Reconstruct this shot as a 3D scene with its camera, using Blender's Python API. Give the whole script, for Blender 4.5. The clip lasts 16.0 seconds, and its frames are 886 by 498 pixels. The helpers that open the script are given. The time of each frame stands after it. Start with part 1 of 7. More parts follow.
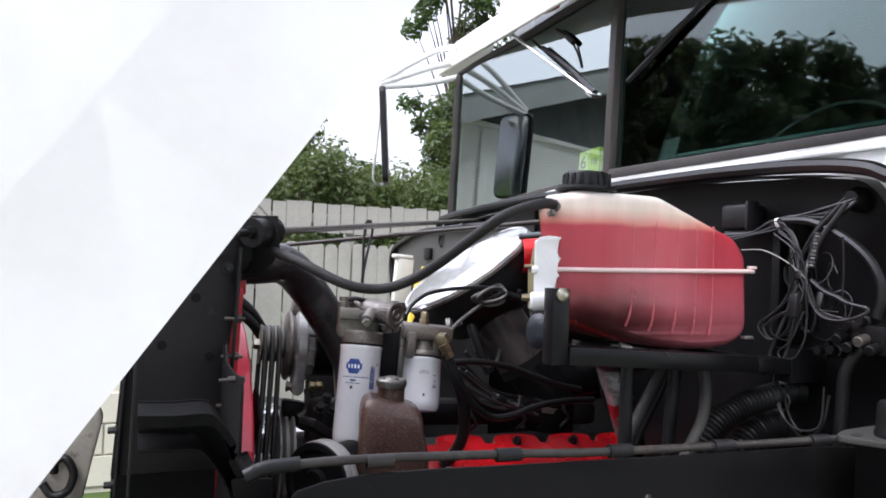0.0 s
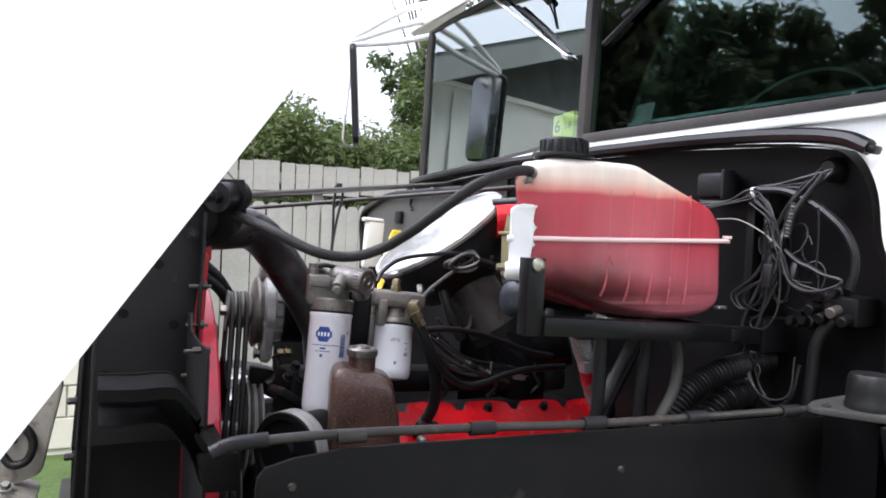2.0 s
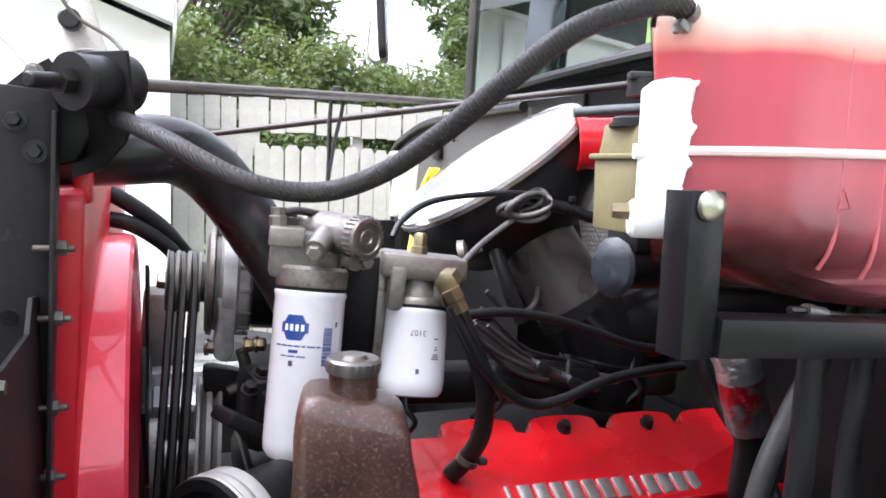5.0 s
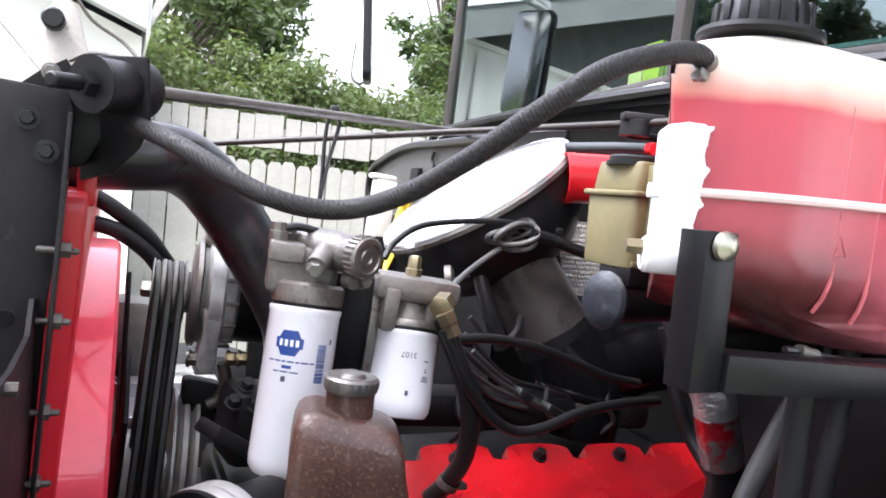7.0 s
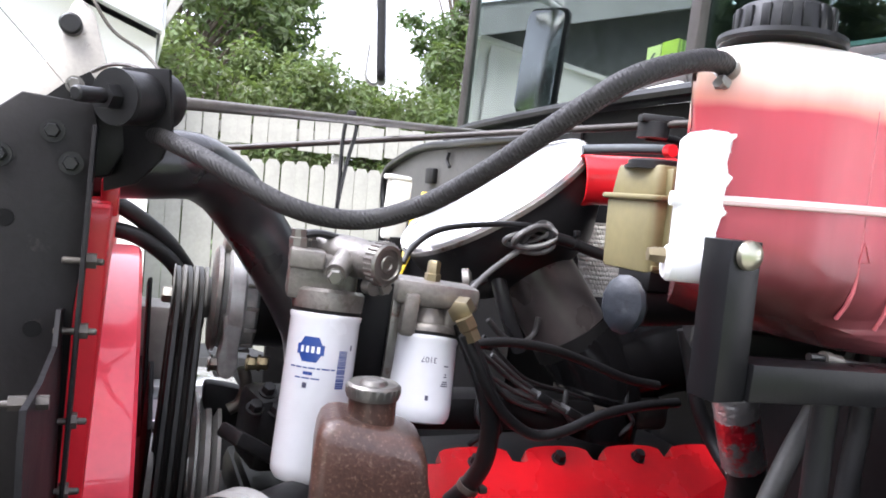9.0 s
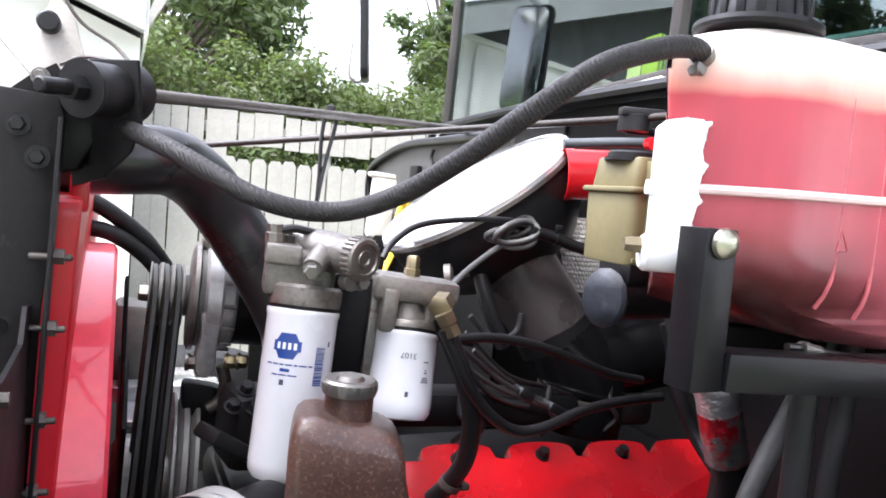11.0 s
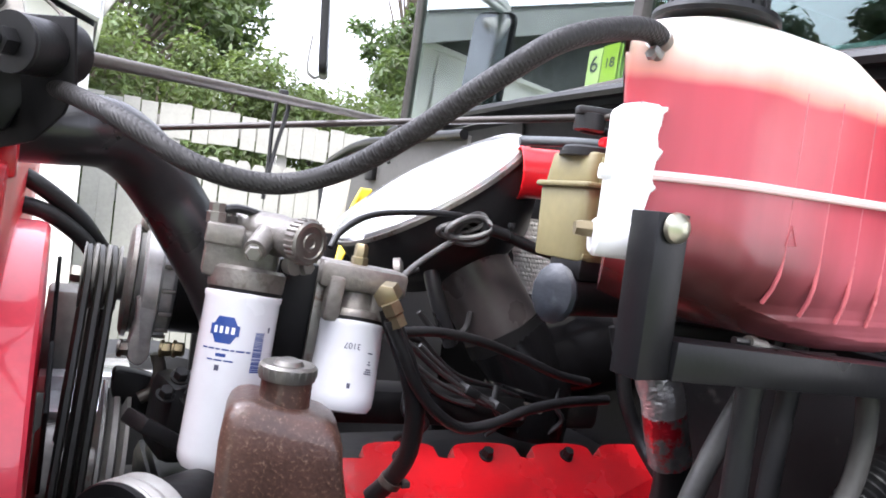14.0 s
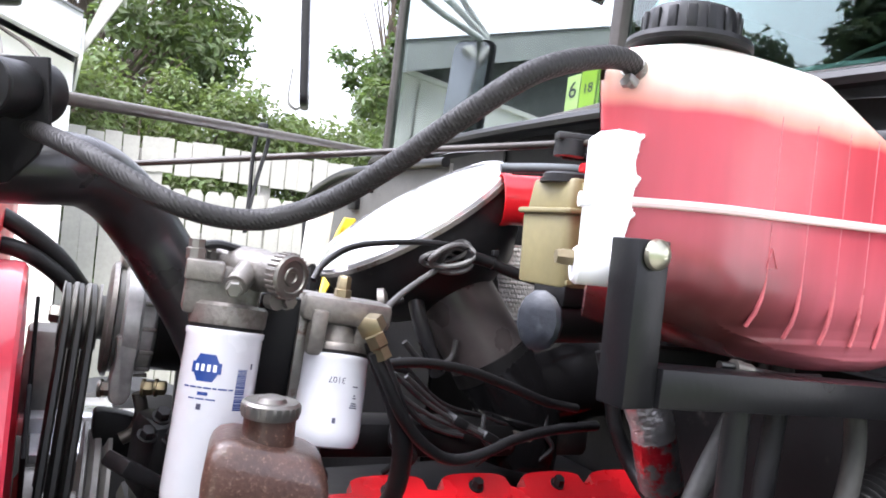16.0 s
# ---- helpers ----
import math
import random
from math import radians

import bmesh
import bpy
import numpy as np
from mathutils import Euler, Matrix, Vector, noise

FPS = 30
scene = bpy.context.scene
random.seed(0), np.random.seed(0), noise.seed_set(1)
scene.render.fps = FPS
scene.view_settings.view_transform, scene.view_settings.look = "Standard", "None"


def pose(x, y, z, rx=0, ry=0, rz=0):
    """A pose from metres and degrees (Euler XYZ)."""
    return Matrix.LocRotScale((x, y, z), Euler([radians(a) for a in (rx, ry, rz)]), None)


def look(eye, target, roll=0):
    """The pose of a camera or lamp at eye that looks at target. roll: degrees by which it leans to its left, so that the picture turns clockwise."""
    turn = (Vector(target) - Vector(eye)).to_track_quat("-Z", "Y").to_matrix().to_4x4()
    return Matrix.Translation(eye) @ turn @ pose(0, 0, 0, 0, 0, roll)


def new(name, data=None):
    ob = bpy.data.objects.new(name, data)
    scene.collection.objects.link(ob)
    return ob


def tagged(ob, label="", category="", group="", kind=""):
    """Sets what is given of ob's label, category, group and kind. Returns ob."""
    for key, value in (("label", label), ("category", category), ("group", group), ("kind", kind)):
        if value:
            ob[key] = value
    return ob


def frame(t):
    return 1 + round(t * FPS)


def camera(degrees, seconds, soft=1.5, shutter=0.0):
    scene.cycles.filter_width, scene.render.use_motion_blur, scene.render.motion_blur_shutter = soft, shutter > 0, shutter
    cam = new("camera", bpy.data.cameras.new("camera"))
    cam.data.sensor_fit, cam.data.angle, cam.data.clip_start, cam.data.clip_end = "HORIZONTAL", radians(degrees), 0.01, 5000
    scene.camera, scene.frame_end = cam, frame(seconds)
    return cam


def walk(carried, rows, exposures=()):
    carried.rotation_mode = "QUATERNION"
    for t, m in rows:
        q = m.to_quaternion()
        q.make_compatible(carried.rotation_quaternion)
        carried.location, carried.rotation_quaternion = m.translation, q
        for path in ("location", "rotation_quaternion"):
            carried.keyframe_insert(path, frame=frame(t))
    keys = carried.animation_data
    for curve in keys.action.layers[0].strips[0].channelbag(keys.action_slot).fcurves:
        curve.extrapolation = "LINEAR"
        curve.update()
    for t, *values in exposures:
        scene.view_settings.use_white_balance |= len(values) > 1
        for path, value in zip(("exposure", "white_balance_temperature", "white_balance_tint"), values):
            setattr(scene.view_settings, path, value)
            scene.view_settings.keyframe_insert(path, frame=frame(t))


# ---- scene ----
cam = camera(62.4, 16.0, soft=1.8, shutter=0.0)
PATH = [
    (0, (-0.201, -0.575, 1.558), (0.558, 1.275, 1.592), 2.0),
    (0.5, (-0.193, -0.565, 1.556), (0.603, 1.269, 1.575), 2.1),
    (1, (-0.177, -0.562, 1.564), (0.651, 1.258, 1.573), 2.3),
    (1.5, (-0.183, -0.568, 1.57), (0.671, 1.24, 1.542), 2.4),
    (2, (-0.195, -0.543, 1.569), (0.644, 1.27, 1.499), 2.5),
    (2.5, (-0.203, -0.506, 1.556), (0.636, 1.307, 1.461), 1.5),
    (3, (-0.166, -0.41, 1.54), (0.708, 1.385, 1.413), 3.5),
    (3.5, (-0.022, -0.197, 1.555), (0.786, 1.627, 1.428), 2.1),
    (4, (0.066, -0.044, 1.534), (0.783, 1.809, 1.305), 1.2),
    (6.5, (0.002, -0.003, 1.528), (0.799, 1.824, 1.368), 4.8),
    (7, (-0.003, -0.005, 1.527), (0.821, 1.813, 1.39), 5.7),
    (7.5, (-0.015, -0.011, 1.539), (0.798, 1.813, 1.429), 4.6),
    (8, (-0.008, -0.008, 1.537), (0.774, 1.827, 1.384), 4.3),
    (8.5, (-0.008, -0.006, 1.538), (0.779, 1.826, 1.388), 4.6),
    (9, (-0.011, -0.003, 1.537), (0.781, 1.828, 1.387), 5.2),
    (9.5, (-0.004, 0.001, 1.533), (0.807, 1.824, 1.384), 5.0),
    (12, (0.006, 0.0, 1.528), (0.825, 1.819, 1.382), 4.8),
    (12.5, (0.007, 0.003, 1.52), (0.825, 1.821, 1.378), 5.3),
    (13, (0.011, -0.003, 1.521), (0.84, 1.81, 1.355), 5.9),
    (13.5, (0.02, -0.007, 1.522), (0.886, 1.789, 1.366), 5.6),
    (14, (0.021, 0.014, 1.505), (0.948, 1.783, 1.4), 7.3),
    (14.5, (0.016, 0.018, 1.506), (0.96, 1.78, 1.451), 7.1),
    (15, (0.017, 0.021, 1.502), (0.975, 1.777, 1.471), 7.5),
    (15.5, (0.019, 0.023, 1.501), (0.983, 1.775, 1.489), 7.8),
    (16, (0.026, 0.016, 1.51), (0.98, 1.774, 1.479), 5.8),
]
SKY, SUN = 0.15, 1.3
walk(cam, [(t, look(e, g, r)) for t, e, g, r in PATH],
     [(0.0, 1.30), (1.0, 1.33), (2.0, 1.51), (2.8, 1.71), (3.2, 1.97), (3.6, 2.2), (6.5, 2.38), (9.0, 2.39), (13.0, 2.43), (14.0, 2.48), (16.0, 2.53)])

# ---- light ----
world = bpy.data.worlds.new("overcast_sky")
scene.world = world
world.use_nodes = True
wn, wl = world.node_tree.nodes, world.node_tree.links
sky = wn.new("ShaderNodeTexSky")
sky.sky_type = "NISHITA"
sky.sun_disc = False
sky.sun_elevation, sky.sun_rotation = radians(55), radians(-60)
sky.dust_density, sky.air_density = 4.0, 1.0
grey = wn.new("ShaderNodeHueSaturation")
grey.inputs["Saturation"].default_value = 0.12
wl.new(sky.outputs[0], grey.inputs["Color"])
cool = wn.new("ShaderNodeMix")
cool.data_type, cool.blend_type = "RGBA", "MULTIPLY"
cool.inputs[0].default_value = 1
cool.inputs[7].default_value = (0.965, 0.985, 1.15, 1)
wl.new(grey.outputs[0], cool.inputs[6])
wl.new(cool.outputs[2], wn["Background"].inputs[0])
wn["Background"].inputs[1].default_value = SKY
sun = new("sun", bpy.data.lights.new("sun", "SUN"))
sun.data.energy, sun.data.angle, sun.data.color = SUN, radians(25), (1.0, 0.985, 0.965)
sun.matrix_world = look((-3, -4, 9), (0.3, 0.9, 1.2))


# ---- materials ----
def material(name, color, rough=0.5, metal=0.0, var=0.18, scale=9.0, bump=0.15, fine=90.0, spot=None, spot_at=0.62,
             spot_scale=25.0, coat=0.0, spec=0.5, spot_rough=None, island=0.0, dist=0.002):
    m = bpy.data.materials.new(name)
    m.use_nodes = True
    nt = m.node_tree
    n, l = nt.nodes, nt.links
    b = n["Principled BSDF"]
    b.inputs["Metallic"].default_value = metal
    b.inputs["Coat Weight"].default_value = coat
    b.inputs["Specular IOR Level"].default_value = spec
    co = n.new("ShaderNodeTexCoord")
    big = n.new("ShaderNodeTexNoise")
    big.inputs["Scale"].default_value, big.inputs["Detail"].default_value = scale, 4
    l.new(co.outputs["Object"], big.inputs["Vector"])
    small = n.new("ShaderNodeTexNoise")
    small.inputs["Scale"].default_value, small.inputs["Detail"].default_value = fine, 5
    l.new(co.outputs["Object"], small.inputs["Vector"])
    add = n.new("ShaderNodeMath")
    add.operation = "MULTIPLY_ADD"
    add.inputs[1].default_value = 0.4
    l.new(small.outputs[0], add.inputs[0])
    l.new(big.outputs[0], add.inputs[2])
    ramp = n.new("ShaderNodeMapRange")
    ramp.inputs[1].default_value, ramp.inputs[2].default_value = 0.45, 0.95
    ramp.inputs[3].default_value, ramp.inputs[4].default_value = 1 - var, 1 + var
    l.new(add.outputs[0], ramp.inputs[0])
    mul = n.new("ShaderNodeMix")
    mul.data_type, mul.blend_type = "RGBA", "MULTIPLY"
    mul.inputs[0].default_value = 1
    mul.inputs[6].default_value = (*color, 1)
    l.new(ramp.outputs[0], mul.inputs[7])
    out = mul.outputs[2]
    if island:
        geo = n.new("ShaderNodeNewGeometry")
        hsv = n.new("ShaderNodeHueSaturation")
        mr = n.new("ShaderNodeMapRange")
        mr.inputs[3].default_value, mr.inputs[4].default_value = 1 - island, 1 + island
        l.new(geo.outputs["Random Per Island"], mr.inputs[0])
        l.new(mr.outputs[0], hsv.inputs["Value"])
        mh = n.new("ShaderNodeMapRange")
        mh.inputs[3].default_value, mh.inputs[4].default_value = 0.47, 0.52
        l.new(geo.outputs["Random Per Island"], mh.inputs[0])
        l.new(mh.outputs[0], hsv.inputs["Hue"])
        l.new(out, hsv.inputs["Color"])
        out = hsv.outputs[0]
    rr = n.new("ShaderNodeMapRange")
    rr.inputs[3].default_value, rr.inputs[4].default_value = max(0.02, rough - 0.12), min(1, rough + 0.12)
    l.new(big.outputs[0], rr.inputs[0])
    rough_out = rr.outputs[0]
    if spot:
        sp = n.new("ShaderNodeTexNoise")
        sp.inputs["Scale"].default_value, sp.inputs["Detail"].default_value = spot_scale, 8
        sp.inputs["Roughness"].default_value = 0.7
        l.new(co.outputs["Object"], sp.inputs["Vector"])
        th = n.new("ShaderNodeMapRange")
        th.inputs[1].default_value, th.inputs[2].default_value = spot_at, spot_at + 0.08
        l.new(sp.outputs[0], th.inputs[0])
        mx = n.new("ShaderNodeMix")
        mx.data_type = "RGBA"
        l.new(th.outputs[0], mx.inputs[0])
        l.new(out, mx.inputs[6])
        mx.inputs[7].default_value = (*spot, 1)
        out = mx.outputs[2]
        if spot_rough is not None:
            mf = n.new("ShaderNodeMix")
            l.new(th.outputs[0], mf.inputs[0])
            l.new(rough_out, mf.inputs[2])
            mf.inputs[3].default_value = spot_rough
            rough_out = mf.outputs[0]
    l.new(out, b.inputs["Base Color"])
    l.new(rough_out, b.inputs["Roughness"])
    if bump:
        bp = n.new("ShaderNodeBump")
        bp.inputs["Strength"].default_value, bp.inputs["Distance"].default_value = bump, dist
        l.new(small.outputs[0], bp.inputs["Height"])
        l.new(bp.outputs[0], b.inputs["Normal"])
    return m


BLACK = material("black_paint", (0.009, 0.009, 0.0098), 0.42, var=0.3, spot=(0.026, 0.024, 0.022), spot_at=0.62, spec=0.32)
DULL = material("dull_black_steel", (0.006, 0.0058, 0.0062), 0.46, var=0.35, spot=(0.02, 0.0175, 0.0155), spot_at=0.63, spot_scale=14, spec=0.16)
PLATE = material("satin_black_plate", (0.0112, 0.0102, 0.0112), 0.5, var=0.3, bump=0.25, fine=120, spot=(0.036, 0.033, 0.031), spot_at=0.64, spec=0.2)
HOSEG = material("weathered_grey_hose_rubber", (0.016, 0.0158, 0.0165), 0.5, var=0.3, bump=0.2, fine=140, spec=0.3)
HEATER = material("dusty_grey_heater_hose", (0.045, 0.044, 0.042), 0.5, var=0.3, bump=0.2, fine=140, spec=0.3)
RUBBER = material("rubber", (0.008, 0.008, 0.0086), 0.46, var=0.25, bump=0.25, fine=160, spec=0.32)
HOSE = material("radiator_hose_rubber", (0.019, 0.0185, 0.0205), 0.3, var=0.3, bump=0.1, spot=(0.16, 0.015, 0.02), spot_at=0.68, spot_scale=11, spec=0.5)
DUCTM = material("brown_black_plastic_duct", (0.040, 0.034, 0.034), 0.3, var=0.3, scale=14)
WIRE = material("cable_sheath", (0.009, 0.009, 0.0097), 0.34, var=0.3, spec=0.42)
PALECABLE = material("dusty_pale_cable_sheath", (0.085, 0.082, 0.082), 0.45, var=0.3)
GREYWIRE = material("grey_cable_sheath", (0.026, 0.025, 0.026), 0.45, var=0.2)
RED = material("red_engine_enamel", (0.46, 0.005, 0.010), 0.26, var=0.1, bump=0.04, coat=0.35, spec=0.5)
# same red on both: flange darkened for shade, ring paled for sky sheen
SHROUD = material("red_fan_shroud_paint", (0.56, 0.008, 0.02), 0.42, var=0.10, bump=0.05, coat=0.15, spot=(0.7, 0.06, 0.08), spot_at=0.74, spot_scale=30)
RINGP = material("sky_sheen_red_shroud_paint", (0.92, 0.065, 0.105), 0.4, var=0.12, bump=0.05, coat=0.85)
REDPL = material("red_plastic", (0.75, 0.012, 0.02), 0.3, var=0.06, coat=0.2)
ALU = material("cast_aluminium", (0.165, 0.152, 0.14), 0.42, 0.55, var=0.5, bump=0.45, fine=140, spot=(0.12, 0.105, 0.09), spot_at=0.56, spot_scale=26)
ALUB = material("bright_cast_aluminium", (0.46, 0.455, 0.44), 0.42, 0.55, var=0.35, bump=0.3, fine=120, spot=(0.2, 0.19, 0.17), spot_at=0.62)
STEEL = material("zinc_steel", (0.55, 0.54, 0.52), 0.34, 0.9, var=0.2)
RODD = material("dark_brown_rod_steel", (0.042, 0.036, 0.032), 0.42, 0.4, var=0.4, spot=(0.08, 0.06, 0.05), spot_at=0.6, spot_scale=30)
ZINC = material("yellowed_zinc", (0.40, 0.39, 0.31), 0.3, 0.9, var=0.3)
BAREST = material("worn_steel", (0.20, 0.19, 0.175), 0.42, 0.8, var=0.3, spot=(0.12, 0.08, 0.06), spot_at=0.58)
RODM = material("dull_rod_steel", (0.095, 0.084, 0.075), 0.45, 0.4, var=0.35, spot=(0.05, 0.035, 0.028), spot_at=0.58)
PULLEYL = material("pale_pulley_steel", (0.24, 0.232, 0.22), 0.45, 0.3, var=0.25)
PULLEY = material("worn_pulley_steel", (0.12, 0.116, 0.108), 0.5, 0.3, var=0.3)
BRASS = material("brass", (0.26, 0.215, 0.135), 0.45, 0.9, var=0.3)
RUST = material("brown_rusty_paint", (0.062, 0.030, 0.022), 0.36, var=0.55, scale=16, bump=0.35, fine=260, spot=(0.165, 0.108, 0.076), spot_at=0.56, spot_scale=260, coat=0.3)
RUSTCAP = material("oily_cap_steel", (0.13, 0.115, 0.1), 0.4, 0.7, var=0.3)
CAN = material("white_can_enamel", (0.70, 0.71, 0.75), 0.24, var=0.04, bump=0.02, coat=0.3)
BLUE = material("blue_print", (0.014, 0.045, 0.20), 0.35, var=0.05, bump=0)
INK = material("dark_print", (0.06, 0.06, 0.10), 0.4, var=0.05, bump=0)
HOOD = material("white_hood_paint", (0.92, 0.92, 0.91), 0.22, var=0.03, bump=0.02, coat=0.5, spot=(0.6, 0.58, 0.54), spot_at=0.76)
CABW = material("white_cab_paint", (0.84, 0.84, 0.83), 0.25, var=0.03, bump=0.02, coat=0.4)
VISORM = material("cream_visor_paint", (0.84, 0.82, 0.75), 0.35, var=0.06, bump=0.03)
LID = material("glossy_white_lid", (0.80, 0.80, 0.82), 0.12, 0.6, var=0.16, bump=0.05, coat=0.4, spot=(0.22, 0.22, 0.24), spot_at=0.69, spot_scale=15)
TAN = material("tan_reservoir_plastic", (0.160, 0.136, 0.064), 0.45, var=0.2, bump=0.1, spot=(0.13, 0.1, 0.05), spot_at=0.68, spot_scale=18)
TAPE = material("white_wrap_plastic", (0.86, 0.86, 0.86), 0.5, var=0.05, bump=0.3, fine=40)
SEAMP = material("pale_seam_plastic", (0.80, 0.62, 0.60), 0.35, var=0.08)
RIBP = material("pale_rib_plastic", (0.50, 0.115, 0.135), 0.3, var=0.3, scale=30)
DUST = material("dusty_grey_firewall", (0.06, 0.058, 0.054), 0.6, var=0.3, spot=(0.03, 0.03, 0.03), spot_at=0.6, spot_scale=9)
FOIL = material("crinkled_foil", (0.36, 0.35, 0.35), 0.32, 0.8, var=0.4, bump=0.6, fine=60, dist=0.006)
# the red spots are reflections on silver foil, put into its colour
FOILRED = material("red_reflection_foil", (0.17, 0.16, 0.162), 0.36, 0.7, var=0.5, bump=0.4, fine=50, dist=0.004, spot=(0.40, 0.010, 0.02), spot_at=0.47, spot_scale=16)
SEAL = material("seal_rubber", (0.006, 0.006, 0.0065), 0.34, var=0.25, bump=0.1, spec=0.3)
FIRE = material("black_firewall_paint", (0.0055, 0.0052, 0.0056), 0.46, var=0.4, spot=(0.019, 0.018, 0.017), spot_at=0.63, spec=0.16)
TRIM = material("grey_window_rubber", (0.048, 0.043, 0.041), 0.5, var=0.2, spec=0.25)
ELBOWM = material("matt_black_elbow", (0.004, 0.004, 0.0044), 0.5, var=0.3, spec=0.12)
GLOSSD = material("glossy_black_duct_rubber", (0.0035, 0.0033, 0.0037), 0.2, var=0.4, bump=0.15, fine=40, spec=0.18)
CHROME = material("chrome", (0.55, 0.55, 0.56), 0.16, 1.0, var=0.1, bump=0)
WHITEP = material("white_tube_paint", (0.82, 0.82, 0.82), 0.3, var=0.05, bump=0.02)
CABIN = material("teal_grey_cabin_lining", (0.14, 0.165, 0.163), 0.7, var=0.25)
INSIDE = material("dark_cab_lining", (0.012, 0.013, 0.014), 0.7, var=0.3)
DASH = material("teal_grey_dash", (0.26, 0.36, 0.36), 0.6, var=0.2)
DASHEDGE = material("pale_teal_edge", (0.42, 0.56, 0.55), 0.5, var=0.2)
PAPER = material("pale_paper", (0.30, 0.33, 0.33), 0.7, var=0.1)
STICK = material("lime_sticker", (0.55, 0.70, 0.10), 0.5, var=0.06, bump=0)
FENCE = material("weathered_pale_fence_board", (0.36, 0.345, 0.32), 0.75, var=0.18, scale=2.5, bump=0.5, fine=45, spot=(0.27, 0.26, 0.245), spot_at=0.6, spot_scale=4)
SIDING = material("white_house_siding", (0.90, 0.89, 0.87), 0.6, var=0.05, scale=1.5, bump=0.1)
STUCCO = material("pale_foundation", (0.66, 0.63, 0.55), 0.8, var=0.15, scale=2, bump=0.4)
SHINGLE = material("grey_roof_shingle", (0.11, 0.115, 0.12), 0.8, var=0.3, scale=6, bump=0.6, fine=30)
GRASS = material("grass", (0.075, 0.125, 0.03), 0.8, var=0.45, scale=1.4, bump=0.8, fine=40, dist=0.02)
DIRT = material("gravel_drive", (0.24, 0.22, 0.19), 0.85, var=0.3, scale=3, bump=0.8, fine=60, dist=0.01)
BARK = material("bark", (0.09, 0.07, 0.055), 0.85, var=0.4, scale=5, bump=0.9, fine=30, dist=0.02)


def leaf_material(name, color):
    m = material(name, color, 0.5, var=0.25, scale=0.8, bump=0, island=0.45)
    nt = m.node_tree
    b = nt.nodes["Principled BSDF"]
    tr = nt.nodes.new("ShaderNodeBsdfTranslucent")
    tr.inputs[0].default_value = (color[0] * 1.9, color[1] * 1.9, color[2] * 1.2, 1)
    mx = nt.nodes.new("ShaderNodeMixShader")
    mx.inputs[0].default_value = 0.35
    nt.links.new(b.outputs[0], mx.inputs[1])
    nt.links.new(tr.outputs[0], mx.inputs[2])
    nt.links.new(mx.outputs[0], nt.nodes["Material Output"].inputs[0])
    return m


LEAF = leaf_material("leaf_green", (0.072, 0.104, 0.040))
LEAFD = leaf_material("leaf_dark_green", (0.062, 0.098, 0.036))
LEAFY = leaf_material("leaf_grey_green", (0.088, 0.104, 0.072))
LEAFL = leaf_material("leaf_light_green", (0.088, 0.122, 0.044))


